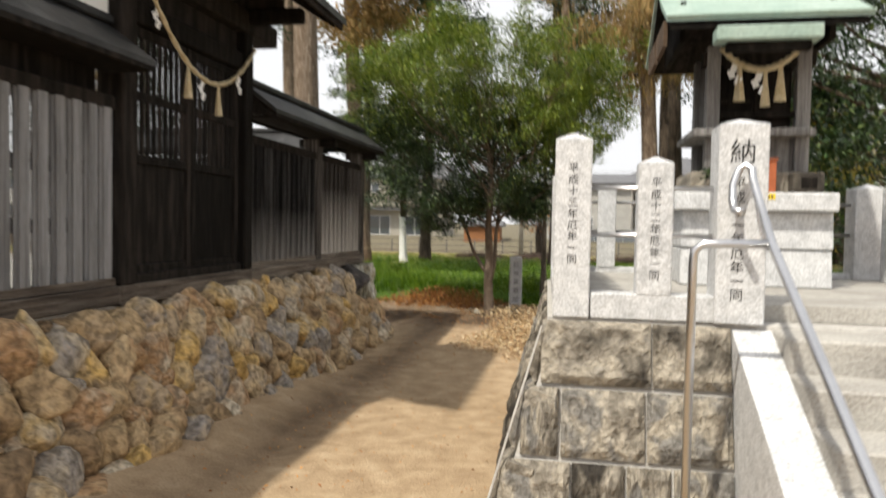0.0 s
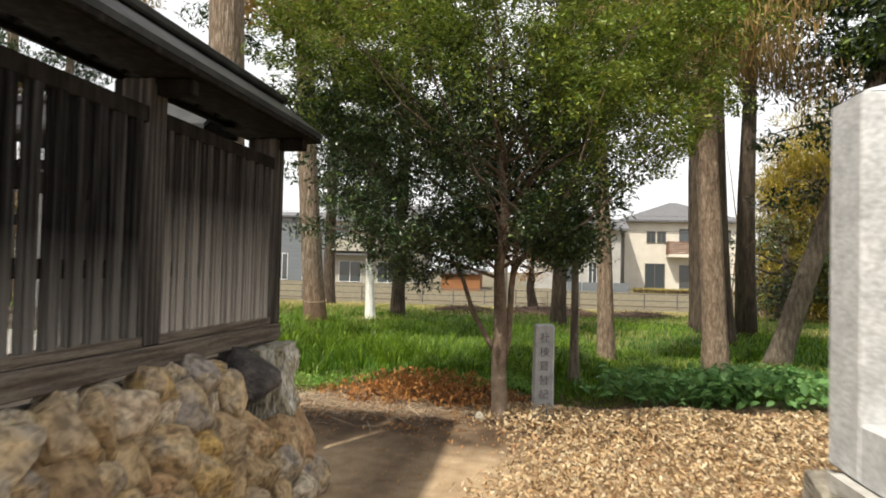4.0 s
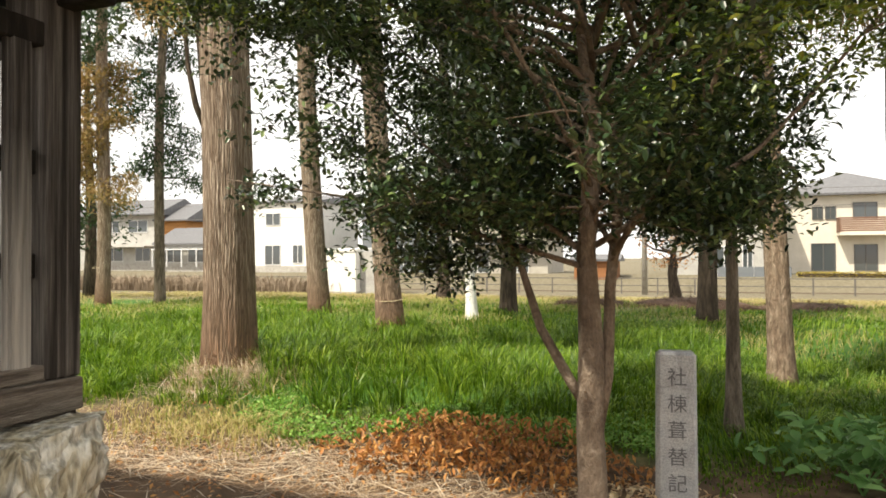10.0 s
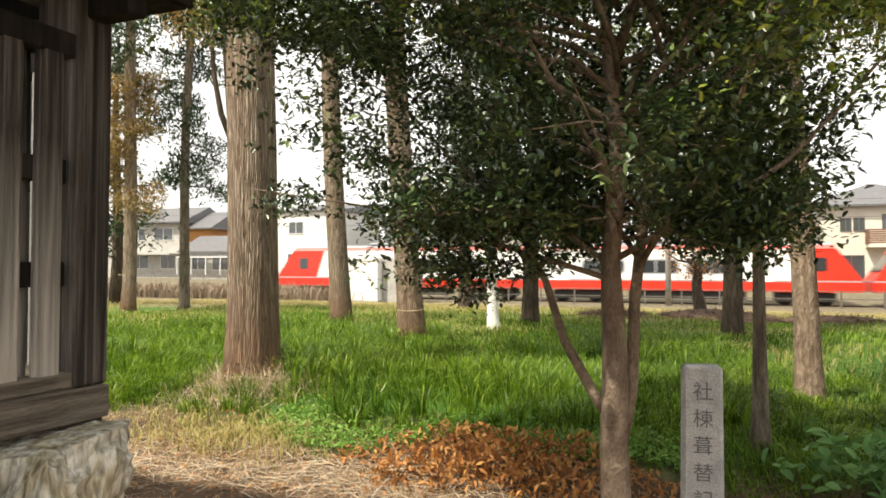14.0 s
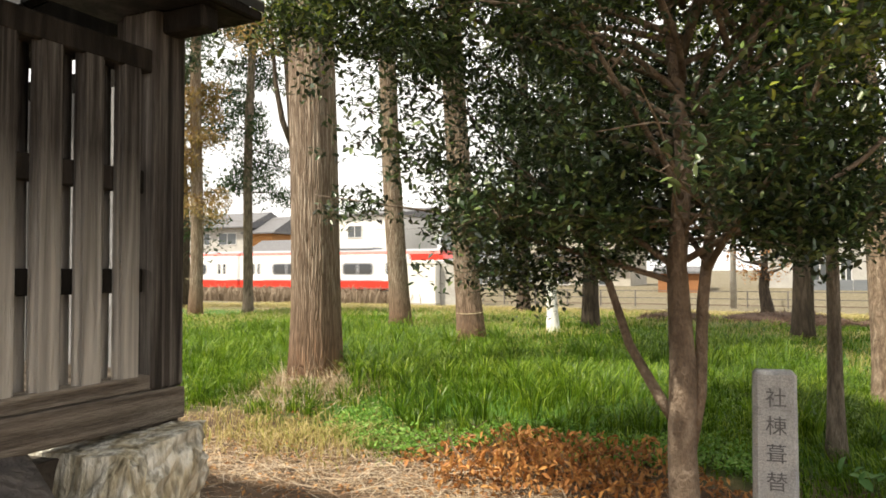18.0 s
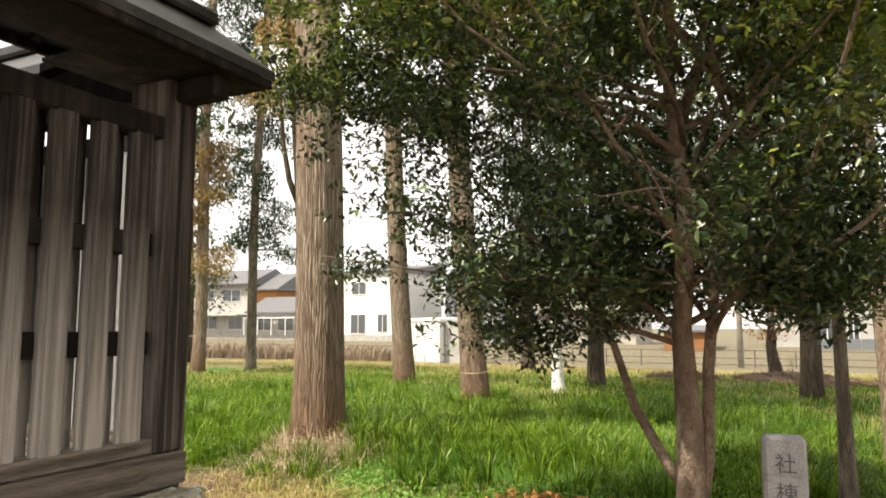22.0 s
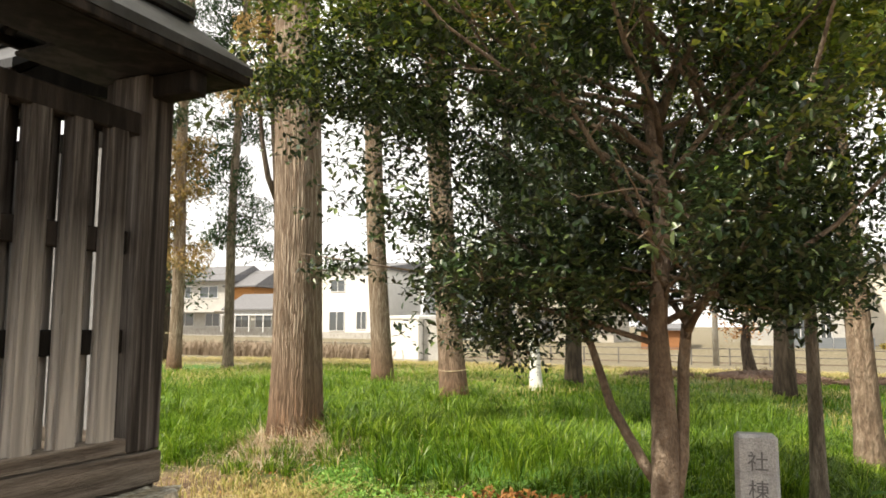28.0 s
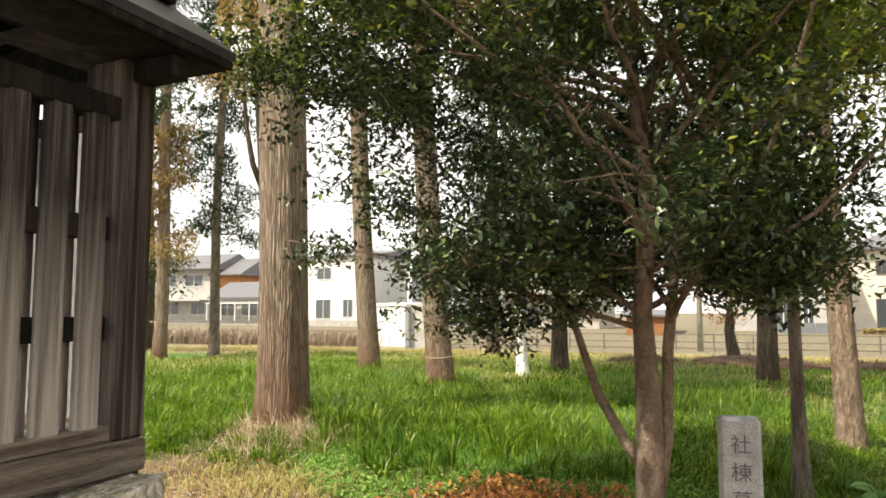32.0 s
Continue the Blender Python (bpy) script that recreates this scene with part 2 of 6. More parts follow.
SHRINE_BROWN = material("brown_board", [(0.07, 0.045, 0.028), (0.13, 0.085, 0.055)], 4, 0.85, 0.4, stretch=(5, 1, 5), fine=30)
INK = plain("black_ink", (0.02, 0.02, 0.02), 0.6)
GREY_INK = plain("grey_carving", (0.11, 0.11, 0.115), 0.8)
STEEL = material("brushed_steel", [(0.55, 0.55, 0.56), (0.66, 0.66, 0.67)], 3, 0.28, 0.03, metal=1.0, fine=90, grime=0.1)
STRAW = material("straw", [(0.52, 0.42, 0.24), (0.70, 0.60, 0.40)], 20, 0.85, 0.6, fine=80)
PAPER = plain("white_paper", (0.82, 0.82, 0.8), 0.8)
ORANGE = material("orange_lacquer", [(0.34, 0.09, 0.03), (0.42, 0.12, 0.045)], 5, 0.5, 0.1)
YELLOW = plain("yellow_tag", (0.75, 0.55, 0.03), 0.5)
BARK = fissured("cedar_bark", [(0.27, 0.205, 0.15), (0.41, 0.33, 0.25), (0.56, 0.475, 0.38)], (0.14, 0.098, 0.068), ((0.24, 0.13, 0.075), 1.3), 52.0, 1.5)
BARK_DARK = material("dark_bark", [(0.036, 0.026, 0.018), (0.08, 0.058, 0.040), (0.14, 0.107, 0.078)], 4, 0.9, 0.8, stretch=(4, 4, 0.8), fine=26)
BARK_TAN = material("tan_bark", [(0.15, 0.10, 0.066), (0.27, 0.195, 0.135), (0.38, 0.295, 0.215)], 7, 0.9, 1.0, stretch=(3, 3, 0.9), fine=18, grime=0.55)
BARK_GREY = material("grey_bark", [(0.10, 0.078, 0.056), (0.20, 0.158, 0.118), (0.32, 0.262, 0.205)], 5, 0.9, 1.0, stretch=(4, 4, 0.8), fine=26, grime=0.5)
BARK_SMOOTH = material("smooth_bark", [(0.115, 0.082, 0.058), (0.19, 0.14, 0.10), (0.28, 0.22, 0.165)], 6, 0.8, 0.6, stretch=(2, 2, 1.2), fine=36, grime=0.4)
LIMEWASH = material("limewash", [(0.62, 0.60, 0.55), (0.78, 0.77, 0.74), (0.84, 0.83, 0.8)], 6, 0.9, 0.5, stretch=(3, 3, 0.7), fine=30)
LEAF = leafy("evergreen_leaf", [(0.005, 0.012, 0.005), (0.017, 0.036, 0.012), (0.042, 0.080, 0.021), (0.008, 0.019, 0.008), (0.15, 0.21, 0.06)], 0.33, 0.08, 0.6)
# lighter copy of the leaf colours, with sunlight painted in
LEAF_SUN = leafy("sunlit_leaf", [(0.05, 0.094, 0.013), (0.108, 0.17, 0.019), (0.185, 0.25, 0.032), (0.32, 0.345, 0.055)], 0.33, 0.24, 0.6)
LEAF_CEDAR = leafy("cedar_needles", [(0.02, 0.05, 0.02), (0.035, 0.07, 0.025), (0.06, 0.09, 0.03)], 0.6, 0.2, 0.3)
LEAF_RUST = leafy("rusty_needles", [(0.24, 0.14, 0.05), (0.36, 0.235, 0.09), (0.19, 0.155, 0.055), (0.44, 0.30, 0.13)], 0.7, 0.25, 0.3)
LEAF_BAMBOO = leafy("bamboo_leaf", [(0.24, 0.20, 0.03), (0.40, 0.31, 0.045), (0.48, 0.36, 0.06), (0.17, 0.18, 0.03)], 0.5, 0.3, 0.4)
LEAF_DRY = leafy("dry_leaf", [(0.50, 0.215, 0.06), (0.30, 0.125, 0.042), (0.64, 0.33, 0.10), (0.16, 0.075, 0.035)], 0.55, 0.2, 0.35)
LEAF_STRAW = leafy("straw_leaf", [(0.42, 0.25, 0.12), (0.56, 0.39, 0.21), (0.68, 0.54, 0.32), (0.34, 0.19, 0.09), (0.78, 0.68, 0.47), (0.16, 0.095, 0.05)], 0.55, 0.2, 0.35)
LEAF_BROAD = leafy("broad_leaf", [(0.095, 0.21, 0.06), (0.15, 0.31, 0.09), (0.24, 0.41, 0.14)], 0.45, 0.4, 0.4)
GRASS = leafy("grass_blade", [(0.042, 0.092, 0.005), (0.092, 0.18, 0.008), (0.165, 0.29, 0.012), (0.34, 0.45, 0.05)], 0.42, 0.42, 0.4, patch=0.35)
PALE_STRAW = leafy("pale_straw", [(0.52, 0.41, 0.28), (0.76, 0.66, 0.51), (0.30, 0.205, 0.13), (0.54, 0.37, 0.20)], 0.6, 0.15, 0.3)
HAY = leafy("withered_grass", [(0.42, 0.35, 0.14), (0.56, 0.46, 0.21), (0.34, 0.27, 0.10), (0.30, 0.35, 0.07)], 0.6, 0.3, 0.3)


# ---------------------------------------------------------------- mesh helpers
def thing(name, label, category, at=(0, 0, 0), group="", kind=""):
    ob = new(name)
    ob.empty_display_size = 0.1
    ob.location = at
    return tagged(ob, label, category, group, kind)


def finish(name, me, mat, parent, label="", smooth=False, at=None):
    me.materials.append(mat)
    if smooth:
        me.polygons.foreach_set("use_smooth", [True] * len(me.polygons))
    ob = new(name, me)
    if parent is not None:
        ob.parent = parent
    if at is not None:
        ob.location = at
    if label:
        tagged(ob, label)
    return ob


def part(name, bm, mat, parent=None, label="", smooth=False, at=None):
    me = bpy.data.meshes.new(name)
    bmesh.ops.recalc_face_normals(bm, faces=bm.faces)
    bm.to_mesh(me)
    bm.free()
    return finish(name, me, mat, parent, label, smooth, at)


def box(lo, hi, bevel=0.0, bm=None, taper=(1, 1)):
    bm = bm or bmesh.new()
    lo, hi = Vector(lo), Vector(hi)
    mid, size = (lo + hi) / 2, hi - lo
    made = bmesh.ops.create_cube(bm, size=1.0)["verts"]
    for v in made:
        k = taper if v.co.z > 0 else (1, 1)
        v.co = Vector((v.co.x * size.x * k[0], v.co.y * size.y * k[1], v.co.z * size.z)) + mid
    if bevel:
        edges = list({e for v in made for e in v.link_edges})
        bmesh.ops.bevel(bm, geom=edges, offset=bevel, segments=1, affect="EDGES", profile=0.6)
    return bm


def tube(pts, radii, sides=10, ridges=0.0, seed=0, bm=None, caps=True):
    """A tapered limb along points; ridges: bark furrows round it."""
    bm = bm or bmesh.new()
    rng = random.Random(seed)
    pts = [Vector(p) for p in pts]
    rings, up = [], Vector((0.31, 0.95, 0.05))
    wob = [1 + ridges * (rng.random() - 0.5) for _ in range(sides)]
    for k, p in enumerate(pts):
        way = (pts[min(k + 1, len(pts) - 1)] - pts[max(k - 1, 0)]).normalized()
        a = way.cross(up).normalized()
        b = way.cross(a)
        ring = []
        for s in range(sides):
            an = 2 * math.pi * s / sides
            r = radii[k] * (wob[s] + ridges * 0.25 * (rng.random() - 0.5))
            ring.append(bm.verts.new(p + (a * math.cos(an) + b * math.sin(an)) * r))
        rings.append(ring)
    for lo, hi in zip(rings, rings[1:]):
        for s in range(sides):
            bm.faces.new((lo[s], lo[(s + 1) % sides], hi[(s + 1) % sides], hi[s]))
    if caps:
        bm.faces.new(rings[0][::-1])
        bm.faces.new(rings[-1])
    return bm


def bend(a, b, n, sway, seed):
    """Points from a to b with a wandering line between."""
    rng, a, b = random.Random(seed), Vector(a), Vector(b)
    ph = [rng.uniform(0, 6.28) for _ in range(4)]
    out = []
    for k in range(n + 1):
        u = k / n
        p = a.lerp(b, u)
        s = sway * math.sin(math.pi * u)
        p += Vector((s * math.sin(ph[0] + 3 * u), s * math.sin(ph[1] + 4 * u), 0.3 * s * math.sin(ph[2] + 5 * u)))
        out.append(p)
    return out


def blades(name, where, mat, parent=None, label="", height=(0.2, 0.4), width=0.008, lean=0.5, rng=None, swathe=True, rise=1.0, heading=None):
    """Grass blades of three joints at root points (N x 3), taller and leaning together in swathes."""
    n = len(where)
    rng = rng or np.random.default_rng(3)
    x, y = where[:, 0], where[:, 1]
    tuft = 0.5 + 0.5 * np.sin(2.3 * x + 1.1 * np.sin(1.7 * y)) * np.sin(2.9 * y + 1.3 * np.sin(1.9 * x))
    fine_tuft = np.maximum(0, np.sin(7.1 * x + 2 * np.sin(3.3 * y)) * np.sin(6.3 * y + 2 * np.sin(2.7 * x)))
    h = height[0] + (height[1] - height[0]) * np.clip(0.05 + 0.55 * tuft + 0.45 * fine_tuft + rng.normal(0, 0.16, n), 0, 1.15)
    h = h * rise
    az = rng.uniform(0, 2 * np.pi, n)
    if swathe:
        az = -0.6 + 1.2 * np.sin(1.3 * x + 0.8) + 1.1 * np.sin(1.1 * y) + rng.normal(0, 0.8, n)
    if heading is not None:
        az = heading
    le = rng.uniform(0.15, 1, n) * lean
    out = np.stack([np.cos(az), np.sin(az), 0 * az], -1)
    turn = az + rng.normal(0, 0.7, n)
    side = np.stack([-np.sin(turn), np.cos(turn), 0 * az], -1) * (width * rng.uniform(0.7, 1.4, n))[:, None]
    up = np.array([0, 0, 1.0])
    m1 = where + out * (le * h * 0.16)[:, None] + up * (h * 0.5)[:, None]
    m2 = where + out * (le * h * 0.55)[:, None] + up * (h * (0.88 - 0.12 * le))[:, None]
    tip = where + out * (le * h * 1.05)[:, None] + up * (h * (1.0 - 0.38 * le))[:, None]
    v = np.stack([where - side, where + side, m1 + side * 0.9, m1 - side * 0.9, m2 + side * 0.6, m2 - side * 0.6, tip], 1).reshape(-1, 3)
    return leaf_mesh(name, v, 7, [(0, 1, 2, 3), (3, 2, 4, 5), (5, 4, 6)], mat, parent, label)


def leaf_mesh(name, verts, per, faces, mat, parent=None, label=""):
    """Many alike small pieces, from an array of vertices with 'per' of them a piece."""
    n = len(verts) // per
    me = bpy.data.meshes.new(name)
    loops = np.concatenate([np.array(f) for f in faces])
    sizes = np.array([len(f) for f in faces])
    idx = (loops[None, :] + per * np.arange(n)[:, None]).ravel()
    starts = np.concatenate([[0], np.cumsum(np.tile(sizes, n))[:-1]])
    me.vertices.add(len(verts))
    me.vertices.foreach_set("co", np.asarray(verts, np.float32).ravel())
    me.loops.add(len(idx))
    me.loops.foreach_set("vertex_index", idx.astype(np.int32))
    me.polygons.add(len(starts))
    me.polygons.foreach_set("loop_start", starts.astype(np.int32))
    me.update(calc_edges=True)
    me.validate()
    return finish(name, me, mat, parent, label, smooth=False)


def leaves(name, centres, mat, parent=None, size=0.07, aspect=0.45, droop=0.3, seed=1, label="", fold=0.18, tilt=0.45, oval=False):
    """Pointed leaves (four corners, folded along the middle) at given centres."""
    rng = np.random.default_rng(seed)
    n = len(centres)
    az, el = rng.uniform(0, 2 * np.pi, n), rng.normal(-droop, tilt, n)
    d = np.stack([np.cos(az) * np.cos(el), np.sin(az) * np.cos(el), np.sin(el)], -1)
    s = np.cross(d, rng.normal(0, 0.35, (n, 3)) + [0, 0, 1.0])
    s /= np.linalg.norm(s, axis=1, keepdims=True) + 1e-9
    nn = np.cross(s, d)
    L = size * rng.uniform(0.65, 1.3, n)[:, None]
    W = L * aspect
    root, tip = centres - d * L / 2, centres + d * L / 2
    left = centres + s * W / 2 + nn * W * fold
    right = centres - s * W / 2 + nn * W * fold
    if oval:                                       # an elliptic blade of six corners
        lift = nn * W * fold
        a1, a2 = centres - d * L * 0.2, centres + d * L * 0.2
        v = np.stack([root, a1 + s * W * 0.46 + lift, a2 + s * W * 0.42 + lift, tip, a2 - s * W * 0.42 + lift, a1 - s * W * 0.46 + lift], 1).reshape(-1, 3)
        return leaf_mesh(name, v, 6, [(0, 1, 2, 3), (0, 3, 4, 5)], mat, parent, label)
    v = np.stack([root, left, tip, right], 1).reshape(-1, 3)
    return leaf_mesh(name, v, 4, [(0, 1, 2), (0, 2, 3)], mat, parent, label)


def writing(text, height, mat, parent, at, turn, step=1.12, depth=0.0):
    """A column of characters, each a flat mesh, top to bottom from 'at'."""
    for k, ch in enumerate(text):
        cu = bpy.data.curves.new("character", "FONT")
        cu.body, cu.size, cu.align_x, cu.align_y = ch, height, "CENTER", "CENTER"
        cu.resolution_u = 2
        tmp = bpy.data.objects.new("character", cu)
        scene.collection.objects.link(tmp)
        bpy.context.view_layer.update()
        me = bpy.data.meshes.new_from_object(tmp.evaluated_get(bpy.context.evaluated_depsgraph_get()))
        bpy.data.objects.remove(tmp)
        me.name = "character"
        ob = finish("character", me, mat, parent)
        ob.matrix_local = pose(at[0], at[1], at[2] - k * step * height, 90, 0, turn)


# ---------------------------------------------------------------- ground
def smooth_step(a, b, v):
    u = np.clip((v - a) / (b - a), 0, 1)
    return u * u * (3 - 2 * u)


def ground_z(x, y):
    x, y = np.asarray(x, float), np.asarray(y, float)
    z = 0.10 * smooth_step(-0.5, 2.0, y) + 0.22 * smooth_step(2.2, 6.0, y) - 0.20 * smooth_step(10, 17, y) - 0.57 * smooth_step(17, 40, y)
    z = z + 0.85 * smooth_step(46.5, 51.0, y)
    z = z - 0.36 * smooth_step(1.8, 3.6, x) * smooth_step(3.2, 6.0, y) * (1 - smooth_step(9, 14, y))
    z = z + 0.17 * (1 - smooth_step(0.45, 1.15, x)) * (1 - smooth_step(-4.6, -2.2, y))
    z = z + 0.16 * np.exp(-((x + 2.5) ** 2 + (y - 4.3) ** 2) / 1.3)
    z = z + 0.05 * np.sin(x * 0.9 + 1.3) * np.sin(y * 0.7) * smooth_step(2, 5, y) * (1 - smooth_step(20, 30, y))
    return z


GROUND = bpy.data.materials.new("ground")
GROUND.use_nodes = True
gn, gl = GROUND.node_tree.nodes, GROUND.node_tree.links
gb = gn["Principled BSDF"]
gtc = gn.new("ShaderNodeTexCoord")


def g_noise(scale, detail=5, distort=0.0):
    t = gn.new("ShaderNodeTexNoise")
    t.inputs["Scale"].default_value, t.inputs["Detail"].default_value, t.inputs["Distortion"].default_value = scale, detail, distort
    gl.new(gtc.outputs["Object"], t.inputs["Vector"])
    return t.outputs["Fac"]


def g_ramp(src, stops):
    r = gn.new("ShaderNodeValToRGB")
    e = r.color_ramp.elements
    while len(e) < len(stops):
        e.new(0.5)
    for k, (p, c) in enumerate(stops):
        e[k].position, e[k].color = p, (*c, 1)
    gl.new(src, r.inputs[0])
    return r.outputs[0]


def g_mix(fac, a, b, mode="MIX"):
    m = gn.new("ShaderNodeMixRGB")
    m.blend_type = mode
    if isinstance(fac, float):
        m.inputs[0].default_value = fac
    else:
        gl.new(fac, m.inputs[0])
    gl.new(a, m.inputs[1])
    gl.new(b, m.inputs[2])
    return m.outputs[0]


def g_math(op, a, b, clamp=False):
    m = gn.new("ShaderNodeMath")
    m.operation, m.use_clamp = op, clamp
    for k, v in enumerate((a, b)):
        if isinstance(v, (int, float)):
            m.inputs[k].default_value = v
        else:
            gl.new(v, m.inputs[k])
    return m.outputs[0]


sep = gn.new("ShaderNodeSeparateXYZ")
gl.new(gtc.outputs["Object"], sep.inputs[0])
coarse, mid_n, fine_n = g_noise(0.7, 6, 0.5), g_noise(5, 6, 0.3), g_noise(70, 4)
sand = g_ramp(mid_n, [(0.3, (0.33, 0.232, 0.14)), (0.55, (0.44, 0.322, 0.20)), (0.75, (0.52, 0.397, 0.262))])
soil = g_ramp(mid_n, [(0.3, (0.06, 0.04, 0.026)), (0.6, (0.14, 0.092, 0.056)), (0.8, (0.24, 0.165, 0.095))])
turf = g_ramp(mid_n, [(0.3, (0.035, 0.09, 0.015)), (0.6, (0.07, 0.16, 0.025)), (0.8, (0.20, 0.20, 0.08))])
field = g_ramp(mid_n, [(0.3, (0.115, 0.105, 0.065)), (0.55, (0.18, 0.155, 0.105)), (0.8, (0.25, 0.22, 0.16))])
wob = g_math("MULTIPLY", g_math("SUBTRACT", coarse, 0.5), 3.0)
yy_ = g_math("ADD", sep.outputs["Y"], wob)


def g_step(v, a, b):
    return g_math("DIVIDE", g_math("SUBTRACT", v, a), b - a, True)


# darker brown sand in a noise-edged band around x = 1
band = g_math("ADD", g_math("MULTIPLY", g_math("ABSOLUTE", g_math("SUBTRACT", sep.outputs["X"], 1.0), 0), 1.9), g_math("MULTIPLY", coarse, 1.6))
dark_sand = g_ramp(mid_n, [(0.3, (0.16, 0.112, 0.07)), (0.7, (0.27, 0.19, 0.12))])
sand = g_mix(g_step(band, 1.45, 0.75), sand, dark_sand)
col = g_mix(g_step(yy_, 0.2, 1.4), sand, soil)
col = g_mix(g_step(yy_, 3.2, 4.2), col, turf)
col = g_mix(g_step(yy_, 18.5, 20.5), col, field)
col = g_mix(0.35, col, g_ramp(fine_n, [(0.35, (0.45, 0.43, 0.4)), (0.6, (1, 1, 1))]), "MULTIPLY")
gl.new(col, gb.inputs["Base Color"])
gb.inputs["Roughness"].default_value = 0.95
gb.inputs["Specular IOR Level"].default_value = 0.2
gbump = gn.new("ShaderNodeBump")
gbump.inputs["Strength"].default_value, gbump.inputs["Distance"].default_value = 0.5, 0.03
gl.new(g_math("ADD", mid_n, fine_n), gbump.inputs["Height"])
gl.new(gbump.outputs[0], gb.inputs["Normal"])

xs = np.concatenate([[-3000, -600, -200, -90, -50, -30, -20], np.arange(-14, 14.1, 0.35), [20, 30, 50, 90, 200, 600, 3000]])
ys = np.concatenate([[-3000, -300, -60, -25], np.arange(-14, 22, 0.35), np.arange(22, 60, 3), [80, 140, 400, 3000]])
gx, gy = np.meshgrid(xs, ys, indexing="ij")
gz = ground_z(gx, gy) + np.where(gy < 20, 0.012 * np.sin(gx * 5.1) * np.sin(gy * 4.3 + gx), 0)
me = bpy.data.meshes.new("ground")
nx_, ny_ = gx.shape
ii, jj = np.meshgrid(np.arange(nx_ - 1), np.arange(ny_ - 1), indexing="ij")
quad = np.stack([ii * ny_ + jj, (ii + 1) * ny_ + jj, (ii + 1) * ny_ + jj + 1, ii * ny_ + jj + 1], -1).reshape(-1, 4)
me.from_pydata(np.stack([gx, gy, gz], -1).reshape(-1, 3).tolist(), [], quad.tolist())
ground = finish("ground", me, GROUND, None, smooth=True)
tagged(ground, "packed sandy path giving way to grass and bare field", "ground", kind="structure")


# ---------------------------------------------------------------- retaining wall and wooden fence
SILL = 1.18


def boulder(seed):
    """A worn field stone about 1 m across: a ball cut by soft planes, with splits and dents."""
    rng = random.Random(seed)
    bm = bmesh.new()
    bmesh.ops.create_icosphere(bm, subdivisions=3, radius=0.62)
    cuts = []
    for _ in range(11):
        d = Vector((rng.gauss(0, 1), rng.gauss(0, 1), rng.gauss(0, 1))).normalized()
        cuts.append((d, rng.uniform(0.30, 0.47)))
    grain = Vector((rng.gauss(0, 1), rng.gauss(0, 1), rng.gauss(0, 1))).normalized()
    for v in bm.verts:
        for d, far in cuts:
            over = v.co.dot(d) - far
            if over > 0:
                v.co -= d * over * 0.94
        q = v.co + Vector((seed * 3.1, 0, 0))
        v.co *= 1 + 0.06 * noise.noise(q * 2.6) + 0.05 * noise.noise(q * 7) + 0.03 * noise.noise((q + grain * q.dot(grain) * 5) * 4)
    me = bpy.data.meshes.new("stone")
    bm.to_mesh(me)
    bm.free()
    me.materials.append(BOULDER)
    me.polygons.foreach_set("use_smooth", [True] * len(me.polygons))
    return me


stones = [boulder(s) for s in range(18)]
wall_w = thing("retaining_wall", "battered retaining wall of rounded ochre and grey field stones", "stone wall", kind="structure")
part("wall_core", box((-6.2, -16, -0.3), (0.0, -0.5, 1.0)), material("wall_earth", [(0.04, 0.033, 0.027), (0.08, 0.065, 0.05)], 6, 0.95, 0.6), wall_w)
rs = random.Random(5)


def lay_stones(p0, p1, outward, batter, top, slant=0.0, biggest=0.2):
    """Stones packed at random over a sloping face from p0 to p1; outward: the way the face looks."""
    p0, p1, outward = Vector(p0), Vector(p1), Vector(outward)
    run = (p1 - p0).length
    way = (p1 - p0) / run
    slope = math.hypot(batter, top)
    laid = []
    for size in (1.0, 0.82, 0.66, 0.5):
        for _ in range(int(run * 260)):
            r = biggest * size * rs.uniform(0.85, 1.0)
            s, h = rs.uniform(0, run), rs.uniform(0.02, slope - r * 0.62)
            if s > run - slant * (1 - h / slope):
                continue
            if slant and s > run - 1.1 and h > 0.5:    # room for the two corner rocks
                continue
            if all((s - a) ** 2 + ((h - b) * 1.12) ** 2 > ((r + c) * 0.82) ** 2 for a, b, c in laid):
                laid.append((s, h, r))
    up = (Vector((0, 0, top)) - outward * batter).normalized()
    face = way.cross(up)
    if face.dot(outward) < 0:
        face = -face
    for s, h, r in laid:
        c = p0 + way * s + outward * batter + up * h
        ob = new("stone", stones[rs.randrange(len(stones))])
        ob.parent = wall_w
        q = Euler((rs.uniform(0, 6.3), rs.uniform(0, 6.3), rs.uniform(0, 6.3))).to_matrix().to_4x4()
        frame_m = Matrix((way, face, up)).transposed().to_4x4()
        turn = Matrix.Rotation(rs.uniform(0, 3.14), 4, "Y")
        k = rs.uniform(1.0, 1.22)
        size = Matrix.Diagonal((r * 2.6 * k, 0.2 + r * 0.9, r * 2.6 / k, 1))
        ob.matrix_world = Matrix.Translation(c - face * 0.07) @ frame_m @ turn @ size @ q


lay_stones((0.10, -11.5, 0), (0.10, -8.4, 0), (1, 0, 0), 0.46, 1.05, 0.0, 0.2)
lay_stones((0.10, -8.4, 0), (0.10, 0.0, 0), (1, 0, 0), 0.46, 1.05, 0.5, 0.158)
lay_stones((-0.3, -0.25, 0), (-6.0, -0.25, 0), (0, 1, 0), 0.1, 1.02, 0.0, 0.22)
yard = part("yard", box((-6.1, -15.9, 1.0), (-0.22, -0.2, 1.06)), material("yard_gravel", [(0.35, 0.33, 0.30), (0.5, 0.48, 0.44)], 30, 0.95, 0.5, fine=90))
tagged(yard, "raised gravel yard inside the wooden fence", "yard", kind="structure")

